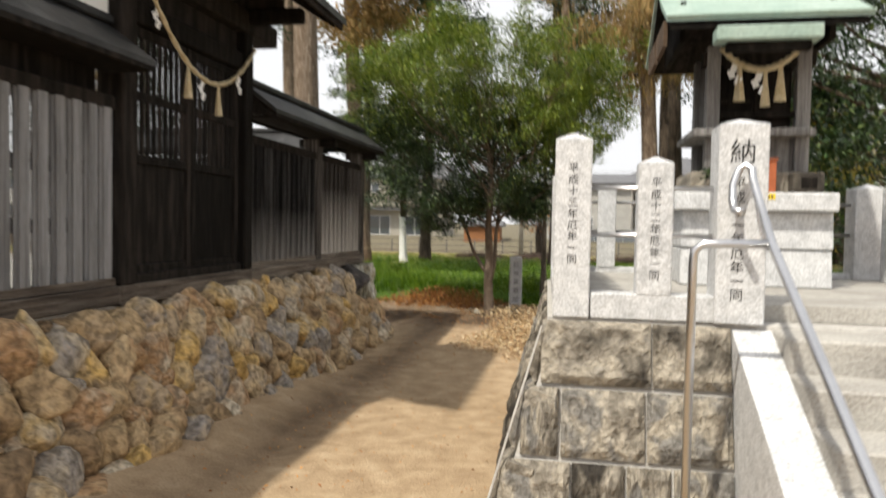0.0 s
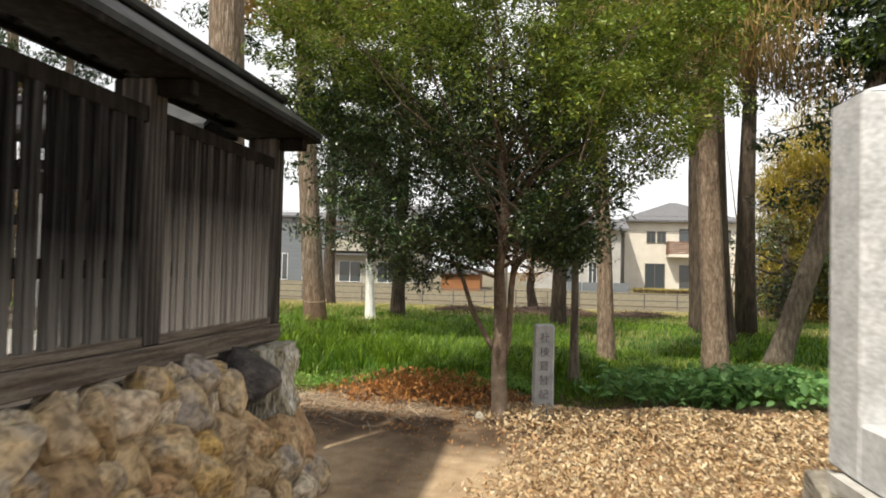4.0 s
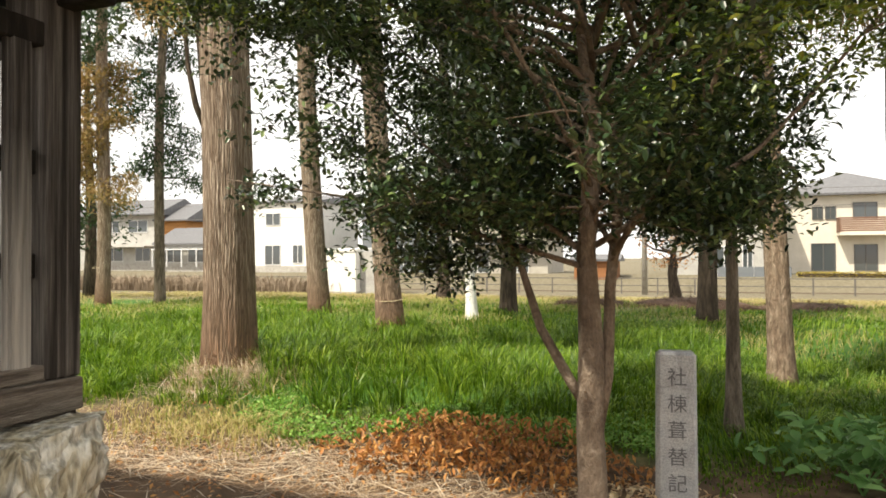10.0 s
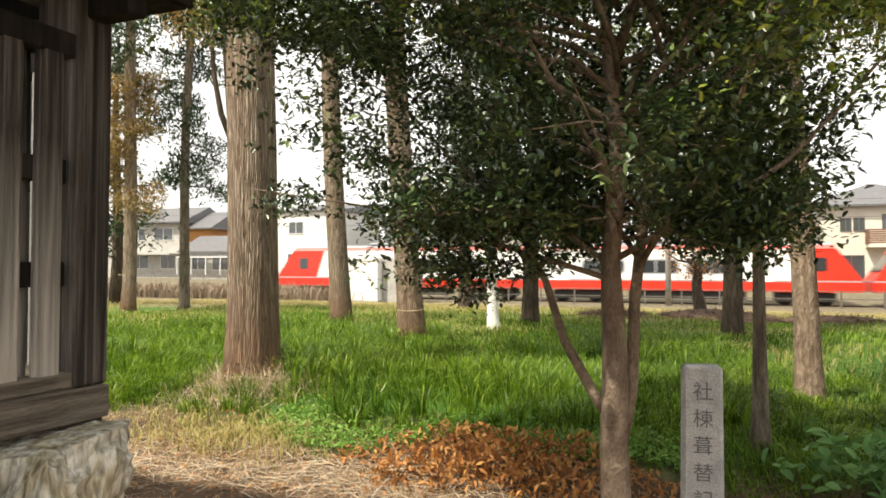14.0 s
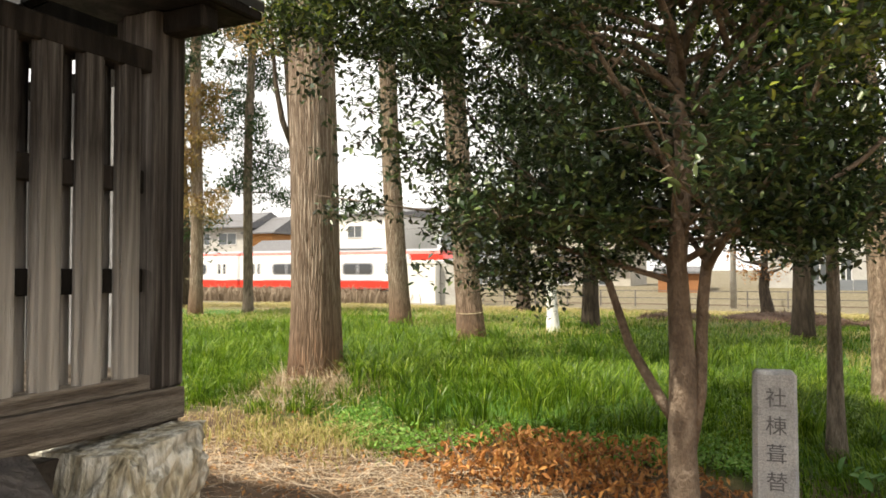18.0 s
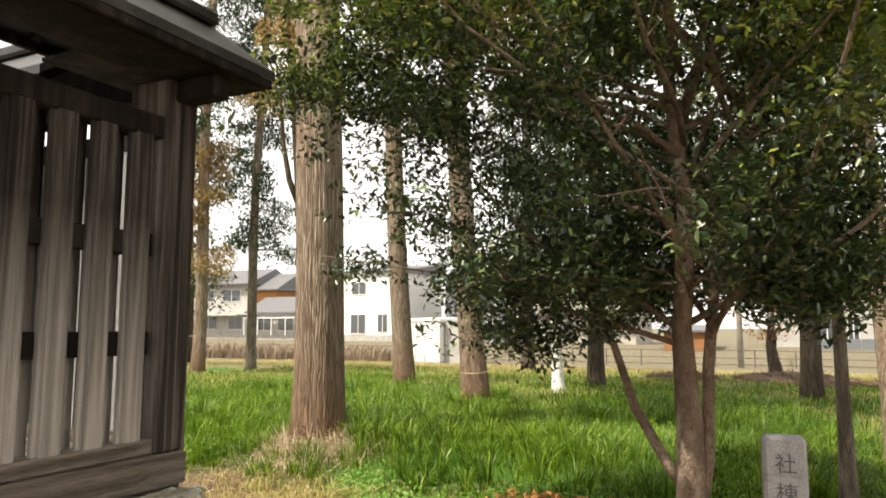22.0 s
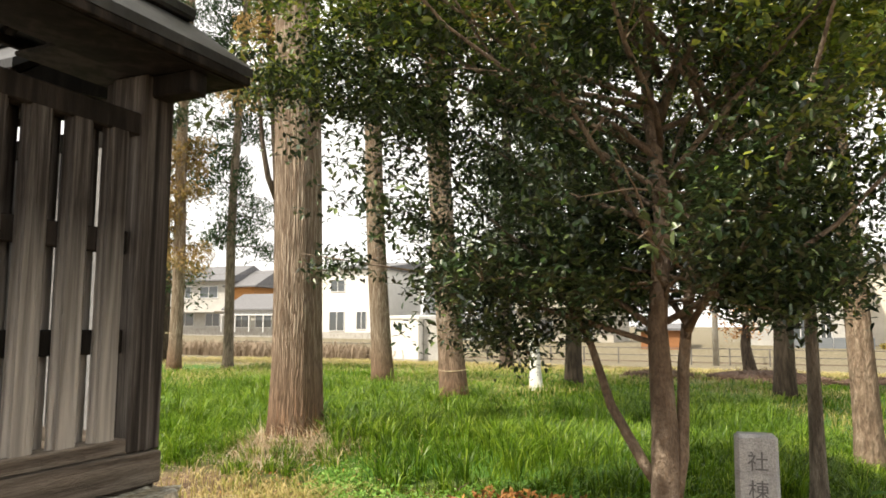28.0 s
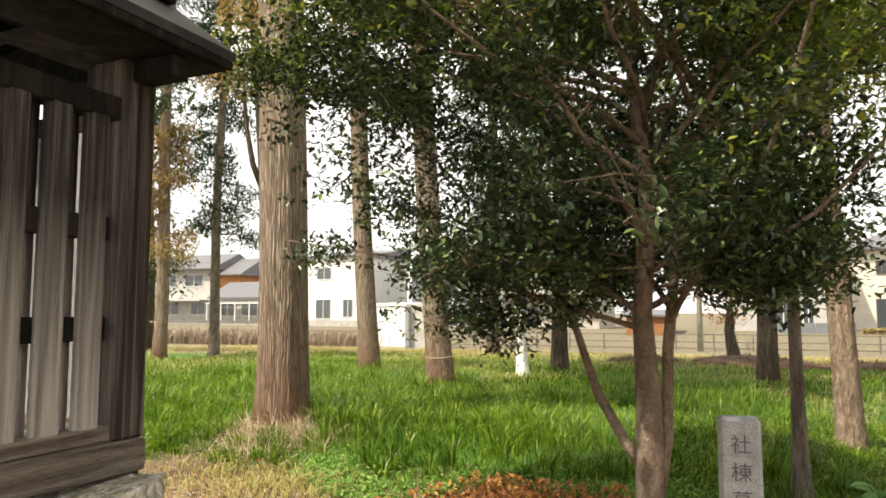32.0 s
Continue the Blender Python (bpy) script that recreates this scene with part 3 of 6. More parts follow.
# the large stone under the corner post
corner_stone = thing("corner_stone", "large pale flat-topped boulder under the fence corner", "boulder", (0.01, -0.17, 0.305))
bm = bmesh.new()
for x, y, z in ((0.17, 0.13, 0.73), (0.25, -0.02, 0.75), (0.23, -0.36, 0.70), (-0.25, 0.17, 0.73), (-0.25, -0.4, 0.70), (0.30, -0.10, 0.52), (0.30, -0.38, 0.48), (0.36, -0.28, 0.10), (0.36, -0.44, 0.08), (0.20, 0.04, 0.46), (0.20, -0.16, 0.0), (-0.25, 0.1, 0.2), (-0.2, -0.5, 0.0)):
    bm.verts.new((x, y, z))
bmesh.ops.convex_hull(bm, input=bm.verts)
bmesh.ops.triangulate(bm, faces=bm.faces)
bmesh.ops.subdivide_edges(bm, edges=bm.edges, cuts=5, use_grid_fill=True)
bmesh.ops.triangulate(bm, faces=bm.faces)
for v in bm.verts:
    v.co += Vector((1, 0.6, 0.2)) * 0.06 * noise.noise(v.co * 4.3) + Vector((0.8, 1, 0.3)) * 0.05 * noise.noise(v.co * 11) + Vector((0.6, 0.6, 0.3)) * 0.03 * noise.noise(v.co * 27)
part("rock", bm, material("pale_rock", [(0.26, 0.215, 0.13), (0.50, 0.44, 0.31), (0.63, 0.60, 0.51), (0.74, 0.72, 0.65)], 9, 0.9, 1.0, stretch=(1.6, 1.6, 0.5), fine=26, grime=0.8, distort=0.3), corner_stone)

dark_rock = thing("corner_stone", "dark brown rounded boulder under the fence sill", "boulder", (0.15, -0.84, 0.86))
dark_me = stones[5].copy()
dark_me.materials.clear()
finish("rock", dark_me, material("dark_rock", [(0.034, 0.030, 0.030), (0.085, 0.074, 0.068), (0.17, 0.145, 0.12)], 3, 0.8, 1.0, fine=14, grime=0.5), dark_rock).matrix_local = Matrix.Diagonal((0.42, 0.58, 0.44, 1)) @ pose(0, 0, 0, 20, 30, 60)


def board_shape(w, h, d, seed):
    """An upright fence board with a rounded, worn face."""
    bm = box((-d / 2, -w / 2, 0), (d / 2, w / 2, h), 0.0)
    bmesh.ops.bevel(bm, geom=[e for e in bm.edges if abs(e.verts[0].co.z - e.verts[1].co.z) > 0.5 * h], offset=w * 0.16, segments=2, affect="EDGES")
    return bm


board_meshes = {}


def board(parent, x, y, z0, z1, mat, w=0.118, turn=0.0, name="board"):
    key = (round(w, 3), round(z1 - z0, 2), mat.name)
    if key not in board_meshes:
        me = bpy.data.meshes.new("board")
        bm = board_shape(w, z1 - z0, 0.05, 0)
        bm.to_mesh(me)
        bm.free()
        me.materials.append(mat)
        board_meshes[key] = me
    ob = new(name, board_meshes[key])
    ob.parent = parent
    ob.matrix_local = pose(x, y, z0, 0, 0, turn)
    return ob


def fence_run(name, y0, y1, mat, label, posts, pitch=0.155, wide=0.67, rear=0.62, last_mat=None):
    """A stretch of roofed fence along y: sill, posts, rails, boards before and behind the rails."""
    f_ = thing(name, label, "wooden fence")
    part("ground_sill", box((-0.10, y0, SILL - 0.122), (0.075, y1, SILL), 0.008), BEAM_WOOD, f_)
    part("lower_rail", box((-0.05, y0, SILL + 0.002), (0.045, y1, SILL + 0.06), 0.006), BEAM_WOOD, f_)
    for z in (1.60, 1.98):
        part("rail", box((-0.045, y0, z - 0.045), (0.0, y1, z + 0.045), 0.005), DARK_WOOD, f_)
    part("head_rail", box((-0.06, y0, 2.40), (0.04, y1, 2.49), 0.006), DARK_WOOD, f_)
    for y in posts:
        part("post", box((-0.13, y - 0.078, SILL + 0.003), (0.06, y + 0.078, 2.65), 0.01), POST_WOOD if mat is GREY_WOOD else mat, f_)
        part("bracket_arm", box((-0.20, y - 0.045, 2.56), (0.26, y + 0.045, 2.65), 0.008), DARK_WOOD, f_)
    edges = sorted([y0 - 0.08, *posts, y1 + 0.08])
    for a, b in zip(edges, edges[1:]):
        a, b = a + 0.085, b - 0.085
        if b - a < 0.2:
            continue
        n = max(1, round((b - a) / pitch))
        step = (b - a) / n
        # boards past the first post take the copy brightened for the light there
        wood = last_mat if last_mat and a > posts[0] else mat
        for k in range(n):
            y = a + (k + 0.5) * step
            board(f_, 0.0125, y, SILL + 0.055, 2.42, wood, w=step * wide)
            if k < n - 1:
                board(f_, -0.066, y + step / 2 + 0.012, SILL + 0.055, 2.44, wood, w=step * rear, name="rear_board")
    return f_


def fence_roof(parent, y0, y1, back=(0.30, 2.745)):
    """The little two-sided roof over a stretch of fence, deeper on the path side: rafters, copper skin, ridge cap."""
    for side, half, low in ((1, 0.36, 2.69), (-1, *back)):
        bm = bmesh.new()
        edge = -0.04 + side * half
        pts = [(-0.04, 3.0), (edge, low + 0.04), (edge, low), (-0.04, 2.945)]
        a = [bm.verts.new((x, y0, z)) for x, z in pts]
        b = [bm.verts.new((x, y1, z)) for x, z in pts]
        bm.faces.new(a)
        bm.faces.new(b[::-1])
        for k in range(4):
            bm.faces.new((a[k], b[k], b[(k + 1) % 4], a[(k + 1) % 4]))
        part("roof_skin", bm, ROOF_COPPER, parent, "dark copper-clad fence roof")
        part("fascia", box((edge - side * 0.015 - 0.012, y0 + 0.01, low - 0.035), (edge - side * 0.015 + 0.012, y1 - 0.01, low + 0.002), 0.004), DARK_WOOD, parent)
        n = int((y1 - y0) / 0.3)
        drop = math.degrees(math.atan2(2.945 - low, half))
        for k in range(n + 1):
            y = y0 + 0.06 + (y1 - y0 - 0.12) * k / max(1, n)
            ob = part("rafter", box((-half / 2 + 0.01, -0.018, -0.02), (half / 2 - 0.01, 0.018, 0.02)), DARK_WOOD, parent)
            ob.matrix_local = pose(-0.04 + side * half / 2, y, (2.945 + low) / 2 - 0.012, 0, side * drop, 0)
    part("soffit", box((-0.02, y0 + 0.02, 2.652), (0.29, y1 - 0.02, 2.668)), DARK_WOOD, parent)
    for y in (y1 - 0.03, y0 + 0.03):
        bm = bmesh.new()
        tri = [(-0.33, 2.74), (-0.1, 2.69), (0.28, 2.672), (-0.04, 2.92)]
        a = [bm.verts.new((x, y - 0.012, z)) for x, z in tri]
        b = [bm.verts.new((x, y + 0.012, z)) for x, z in tri]
        bm.faces.new(a)
        bm.faces.new(b[::-1])
        for q in range(4):
            bm.faces.new((a[q], b[q], b[(q + 1) % 4], a[(q + 1) % 4]))
        part("gable_board", bm, DARK_WOOD, parent)
    part("ridge_cap", box((-0.10, y0 - 0.0, 2.985), (0.02, y1 - 0.02, 3.045), 0.012), ROOF_COPPER, parent)
    part("purlin", box((-0.09, y0 + 0.05, 2.80), (0.01, y1 - 0.1, 2.88), 0.006), DARK_WOOD, parent)


fence_r = fence_run("wooden_fence", -3.82, -0.035, GREY_WOOD, "weathered grey-brown board fence with a copper-capped roof", (-1.90, -0.11), last_mat=CORNER_LIT_WOOD)
fence_roof(fence_r, -3.81, 0.13)
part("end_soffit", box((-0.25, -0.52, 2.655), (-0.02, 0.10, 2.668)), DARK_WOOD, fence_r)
part("sill_block", box((-0.09, -0.24, SILL - 0.205), (0.055, -0.05, SILL - 0.1225), 0.006), BEAM_WOOD, fence_r, "short timber packing under the sill end")
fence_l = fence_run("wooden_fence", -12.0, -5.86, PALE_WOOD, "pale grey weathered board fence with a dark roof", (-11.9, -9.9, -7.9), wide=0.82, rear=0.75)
fence_roof(fence_l, -12.0, -5.82, (0.36, 2.67))
part("inner_board", box((-0.10, -11.9, 2.36), (-0.085, -5.9, 2.72)), DARK_WOOD, fence_l)
# the same fence turning the corner, its sunlit look put in as pale wood
fence_n = fence_run("wooden_fence", -5.6, -0.16, PALE_WOOD, "inner face of the board fence beyond the corner, paled for sunlight", (-1.9, -3.7))
fence_roof(fence_n, -5.6, -0.45)
fence_n.matrix_world = pose(-0.02, -0.06, 0, 0, 0, -90)

# ---------------------------------------------------------------- roofed gate
gate = thing("shrine_gate", "dark wooden roofed gate with barred upper doors, closed", "gate", (0, 0, 0))
for y in (-5.76, -3.90):
    part("gate_post", box((-0.13, y - 0.082, SILL + 0.003), (0.085, y + 0.082, 3.5), 0.012), DARK_WOOD, gate)
part("gate_sill", box((-0.11, -5.86, SILL - 0.14), (0.085, -3.82, SILL + 0.001), 0.01), BEAM_WOOD, gate)
part("threshold", box((-0.06, -5.63, SILL + 0.002), (0.05, -3.985, SILL + 0.07), 0.006), DARK_WOOD, gate)
part("lintel", box((-0.1, -5.635, 3.06), (0.06, -3.985, 3.22), 0.01), DARK_WOOD, gate)
part("upper_lintel", box((-0.14, -6.2, 3.42), (0.10, -3.3, 3.62), 0.012), DARK_WOOD, gate)
part("transom_board", box((-0.03, -5.635, 3.225), (-0.01, -3.985, 3.415)), DARK_WOOD, gate)
for y0, y1 in ((-5.66, -4.835), (-4.825, -4.0)):
    leaf = part("door_leaf", box((-0.035, y0 + 0.06, SILL + 0.13), (-0.01, y1 - 0.06, 2.06), 0.004), DARK_WOOD, gate, "dark plank door leaf")
    for a in (y0 + 0.03, y1 - 0.03):
        part("stile", box((-0.05, a - 0.032, SILL + 0.075), (0.02, a + 0.032, 3.05), 0.005), DARK_WOOD, leaf)
    for z in (SILL + 0.10, 2.09, 2.55, 3.02):
        part("door_rail", box((-0.045, y0 + 0.063, z - 0.032), (0.012, y1 - 0.063, z + 0.032), 0.004), DARK_WOOD, leaf)
    for k in range(9):
        y = y0 + 0.10 + k * (y1 - y0 - 0.2) / 8
        part("bar", box((-0.026, y - 0.018, 2.12), (0.0, y + 0.018, 3.0), 0.003), DARK_WOOD, leaf)
for side in (1, -1):
    bm = bmesh.new()
    pts = [(-0.04, 4.32), (-0.04 + side * 0.42, 3.93), (-0.04 + side * 0.88, 3.70), (-0.04 + side * 0.88, 3.63), (-0.04 + side * 0.42, 3.85), (-0.04, 4.22)]
    a = [bm.verts.new((x, -6.38, z)) for x, z in pts]
    b = [bm.verts.new((x, -3.3, z)) for x, z in pts]
    bm.faces.new(a)
    bm.faces.new(b[::-1])
    for k in range(6):
        bm.faces.new((a[k], b[k], b[(k + 1) % 6], a[(k + 1) % 6]))
    part("gate_roof", bm, ROOF_COPPER, gate, "dark copper gate roof")
    part("eave_board", box((-0.04 + side * 0.84 - 0.015, -6.35, 3.575), (-0.04 + side * 0.84 + 0.015, -3.33, 3.64), 0.005), DARK_WOOD, gate)
    for k in range(14):
        y = -6.3 + k * 0.225
        ob = part("rafter", box((-0.43, -0.022, -0.025), (0.43, 0.022, 0.025)), DARK_WOOD, gate)
        ob.matrix_local = pose(-0.04 + side * 0.42, y, 3.85, 0, side * 32, 0)
part("gate_ridge", box((-0.13, -6.42, 4.28), (0.05, -3.26, 4.42), 0.02), ROOF_COPPER, gate)
for y in (-5.76, -3.90):
    part("bracket", box((-0.7, y - 0.06, 3.50), (0.62, y + 0.06, 3.64), 0.02), DARK_WOOD, gate)
    part("gable_board", box((-0.5, y - 0.015, 3.65), (0.42, y + 0.015, 3.85)), DARK_WOOD, gate)
# pale plaster panels under the gate's left roof
part("plaster_panel", box((-0.05, -6.35, 2.98), (-0.02, -5.86, 3.35)), PAPER, gate, "white plaster panel")


def sacred_rope(a, b, sag, tassels, papers, r=0.018):
    """A twisted straw rope with straw tassels and folded paper streamers."""
    a, b = Vector(a), Vector(b)
    rope = thing("sacred_rope", "twisted straw rope with tassels and white paper streamers", "rope", a.lerp(b, 0.5))
    o = a.lerp(b, 0.5)

    def at(u):
        p = a.lerp(b, u)
        return p - Vector((0, 0, sag * 4 * u * (1 - u))) - o
    for ph in (0.0, math.pi):
        pts = []
        for k in range(49):
            u = k / 48
            an = ph + u * 40
            pts.append(at(u) + Vector((math.cos(an), 0.3 * math.sin(an), math.sin(an))) * r * 0.55)
        part("strand", tube(pts, [r * (0.75 + 0.35 * math.sin(math.pi * k / 48)) for k in range(49)], 6), STRAW, rope, smooth=True)
    for u in tassels:
        p = at(u)
        part("tassel", tube([p, p - Vector((0, 0, 0.05)), p - Vector((0, 0, 0.12)), p - Vector((0, 0, 0.27))], [r * 0.7, r * 0.8, r * 1.2, r * 2.1], 13, ridges=0.6, seed=int(u * 99)), STRAW, rope, "straw tassel")
    for u in papers:
        p = at(u) + Vector((0.0, 0, -r))
        for k in range(3):
            s = (-1) ** k
            side = (b - a).normalized()
            c = p + side * (0.018 * s) - Vector((0, 0, 0.035 + 0.05 * k)) + Vector((0.012, -0.012, 0)) * (k - 1)
            ob = part("streamer", box((-0.022, -0.002, -0.03), (0.022, 0.002, 0.03)), PAPER, rope, "folded white paper")
            ob.matrix_local = Matrix.Translation(c) @ pose(0, 0, 0, 8 * s, 18 * s, 90 if abs(side.y) > 0.7 else 0)
    return rope


sacred_rope((0.115, -5.72, 3.50), (0.115, -3.86, 3.28), 0.58, (0.36, 0.62), (0.12, 0.47, 0.82), r=0.014)

# ---------------------------------------------------------------- stone platform with granite posts
PLAT = 1.15
BACK = -3.52                                       # the rear face


def row_x(y):
    """The path-side face of the platform, which runs slightly askew."""
    return 3.06 - 0.0408 * (y + 6.3)


plat = thing("stone_platform", "raised platform of old rough-cut stone with pale mortar joints", "stone platform", kind="structure")


def taper_block(z0, z1, pad=0.0):
    """The battered core between two heights."""
    def lo(z):
        k = (PLAT - z) / PLAT
        return 3.05 - 0.32 * k + pad, -6.33 - 0.32 * k + pad
    bm = bmesh.new()
    vs = []
    for z in (z0, z1):
        x, y = lo(z)
        vs.append([bm.verts.new(p) for p in ((x, y, z), (5.85, y, z), (5.85, BACK - pad, z), (x - 0.0408 * (BACK - y), BACK - pad, z))])
    bm.faces.new(vs[0][::-1])
    bm.faces.new(vs[1])
    for k in range(4):
        bm.faces.new((vs[0][k], vs[0][(k + 1) % 4], vs[1][(k + 1) % 4], vs[1][k]))
    return bm


part("core", taper_block(-0.2, PLAT - 0.005, 0.035), MORTAR, plat, "pale mortar joints")
rb = random.Random(11)


def rough_block(seed):
    """A unit block (x across, z up, face to -y) with a quarry-rough face."""
    bm = bmesh.new()
    n, m_ = 12, 8
    grid = []
    for i in range(n + 1):
        row = []
        for j in range(m_ + 1):
            u, v = i / n, j / m_
            e = min(u, 1 - u, v * 0.6, (1 - v) * 0.6)
            y = -0.45 * min(1, e * 16) + 0.0
            y -= 0.95 * min(1, e * 9) * (0.6 * noise.noise(Vector((u * 2.4 + seed * 7, v * 2.0, seed))) + 0.3 * noise.noise(Vector((u * 7, v * 6 + seed * 3, 2))))
            row.append(bm.verts.new((u - 0.5, y, v - 0.5)))
        grid.append(row)
    for i in range(n):
        for j in range(m_):
            bm.faces.new((grid[i][j], grid[i + 1][j], grid[i + 1][j + 1], grid[i][j + 1]))
    back = [bm.verts.new(p) for p in ((-0.5, 2, -0.5), (0.5, 2, -0.5), (0.5, 2, 0.5), (-0.5, 2, 0.5))]
    rim = ([grid[i][0] for i in range(n + 1)], [grid[n][j] for j in range(m_ + 1)], [grid[i][m_] for i in range(n, -1, -1)], [grid[0][j] for j in range(m_, -1, -1)])
    for k in range(4):
        bm.faces.new([back[(k + 1) % 4], back[k], *rim[k]])
    me = bpy.data.meshes.new("stone_block")
    bmesh.ops.recalc_face_normals(bm, faces=bm.faces)
    bm.to_mesh(me)
    bm.free()
    me.materials.append(OLD_STONE)
    return me


block_meshes = [rough_block(s) for s in range(8)]


def lay_blocks(p0, p1, turn, courses, lengths, wide0=0, wide1=0):
    """Courses of rough blocks on a battered face; turn: degrees about z of the face (0 looks to -y)."""
    p0, p1 = Vector(p0), Vector(p1)
    run, way = (p1 - p0).length, (p1 - p0).normalized()
    out = Vector((math.sin(radians(turn)), -math.cos(radians(turn)), 0))
    z = 0.0
    for h in courses:
        zc = z + h / 2
        back = 0.32 * (PLAT - zc) / PLAT
        s, end = -back * wide0, run + back * wide1
        while s < end - 0.05:
            lng = rb.uniform(*lengths)
            if end - s - lng < 0.2:
                lng = end - s
            c = p0 + way * (s + lng / 2) + out * back + Vector((0, 0, zc))
            ob = new("stone_block", block_meshes[rb.randrange(8)])
            ob.parent = plat
            flip = rb.choice((0, 180))
            ob.matrix_world = Matrix.Translation(c - out * 0.012) @ pose(0, 0, 0, 0, 0, turn) @ Matrix.Rotation(-math.atan2(0.32, PLAT), 4, "X") @ pose(0, 0, 0, 0, flip, 0) @ Matrix.Diagonal((lng - rb.uniform(0.006, 0.02), 0.07, h - rb.uniform(0.006, 0.018), 1))
            s += lng
        z += h


lay_blocks((3.05 - 0.0, -6.33, 0), (4.0, -6.33, 0), 0, (0.42, 0.37, 0.355), (0.20, 0.62), 1, 0)
lay_blocks((row_x(BACK) - 0.01, BACK, 0), (3.05, -6.33, 0), -92.34, (0.42, 0.37, 0.355), (0.26, 0.7), 1, 1)
lay_blocks((5.85, BACK, 0), (row_x(BACK) - 0.01, BACK, 0), 180, (0.42, 0.37, 0.355), (0.45, 0.75), 0, 1)
joint = [(3.05 - 0.32 * k - 0.035, -6.33 - 0.32 * k - 0.035, PLAT * (1 - k)) for k in (0.04, 0.25, 0.36, 0.6, 0.8, 1.03)]
part("corner_joint", tube(joint, [0.005, 0.006, 0.007, 0.006, 0.007, 0.006], 7, 0.3, 5), MORTAR, plat, "pale mortar bead down the corner")
ASKEW = math.degrees(math.atan(0.0408))
bed = part("bedding", box((-0.03, 0.0, PLAT - 0.045), (0.19, 2.7, PLAT - 0.0015)), MORTAR, plat, "tan mortar bed under the kerb")
bed.matrix_local = pose(3.06, -6.31, 0, 0, 0, ASKEW)
part("deck", box((3.19, -6.12, PLAT - 0.001), (5.8, BACK - 0.1, PLAT + 0.09)), CONCRETE, plat, "sandy concrete platform floor")
# granite kerb on top, in lengths
for y0, y1 in ((0.21, 1.35), (1.358, 2.66)):
    kerb = part("kerb_stone", box((0.0, y0, PLAT), (0.172, y1, 1.294), 0.006), GRANITE, plat, "pale granite kerb")
    kerb.matrix_local = pose(3.06, -6.325, 0, 0, 0, ASKEW)
for lo, hi in (((3.262, -6.315, PLAT), (3.92, -6.13, 1.29)), ((3.15, BACK - 0.17, PLAT), (4.4, BACK - 0.02, 1.285)), ((4.41, BACK - 0.17, PLAT), (5.82, BACK - 0.02, 1.285))):
    part("kerb_stone", box(lo, hi, 0.006), GRANITE, plat, "pale granite kerb")


def granite_post(x, y, z0, z1, w, text="", label="pale granite fence post with a pointed top"):
    p = thing("granite_post", label, "stone post", (x, y, z0), "granite posts round the platform")
    bm = box((-w / 2, -w / 2, 0), (w / 2, w / 2, z1 - z0 - 0.04), 0.007)
    top = [bm.verts.new(q) for q in ((-w / 2 + .002, -w / 2 + .002, z1 - z0 - 0.041), (w / 2 - .002, -w / 2 + .002, z1 - z0 - 0.041), (w / 2 - .002, w / 2 - .002, z1 - z0 - 0.041), (-w / 2 + .002, w / 2 - .002, z1 - z0 - 0.041))]
    tip = bm.verts.new((0, 0, z1 - z0))
    for k in range(4):
        bm.faces.new((top[k], top[(k + 1) % 4], tip))
    part("shaft", bm, GRANITE, p)
    if text:
        writing(text, 0.058, INK, p, (0.0, -w / 2 - 0.002, (z1 - z0) * 0.80), 0, 1.08)
    return p


granite_post(3.155, -6.225, PLAT, 2.175, 0.2, "平成十三年厄年一同", "tall granite corner post carved with a black dated inscription")
granite_post(3.595, -6.225, 1.285, 2.045, 0.185, "平成十二年厄年一同", "granite fence post carved with a black dated inscription")
name_post = granite_post(4.03, -6.225, PLAT, 2.245, 0.25, "", "large granite entrance post with a black carved dedication")
writing("納", 0.135, INK, name_post, (-0.005, -0.128, 0.90), 0)
writing("平成十一年厄年一同", 0.07, INK, name_post, (-0.02, -0.128, 0.74), 0, 1.05)
ROW_Y = [-6.339 + 0.3254 * k for k in range(1, 8)]  # near corners of the row along the path
for k, y in enumerate(ROW_Y):
    p = granite_post(row_x(y) + 0.0865, y + 0.0825, 1.294, 2.045, 0.165, "", "pale granite fence post with a pointed top" if k else "granite fence post carved on the path side with small black writing")
    p.rotation_euler = (0, 0, radians(ASKEW))
    if k == 0:
        for q in range(9):                         # writing too slanted to read
            part("text_bar", box((-0.0845, -0.016, 0.622 - 0.062 * q), (-0.083, 0.014, 0.629 - 0.062 * q)), GREY_INK, p)
            part("text_bar", box((-0.0845, -0.003, 0.606 - 0.062 * q), (-0.083, 0.002, 0.636 - 0.062 * q)), GREY_INK, p)
    for z in (0.315, 0.575):                       # sockets where the rails pass through
        part("rail_socket", tube([(0.0, -0.0835, z), (0.0, -0.0815, z)], [0.022, 0.022], 12), OLD_STONE, p, "dark drilled rail socket")
granite_post(row_x(-3.62) + 0.1, BACK - 0.1, PLAT + 0.002, 2.14, 0.2, "", "tall granite corner post with a pointed top")
for k in range(6):
    granite_post(3.44 + 0.34 * k, BACK - 0.1, 1.285, 2.03, 0.16)
granite_post(5.60, BACK - 0.1, PLAT + 0.09, 2.05, 0.24, "", "tall granite corner post with a pointed top")
for y in (-4.1, -4.5):
    granite_post(5.66, y, PLAT + 0.09, 2.03, 0.165)
rails = thing("steel_rails", "thin steel rails threaded through the granite posts", "rail", (3.15, -4.2, 1.6))
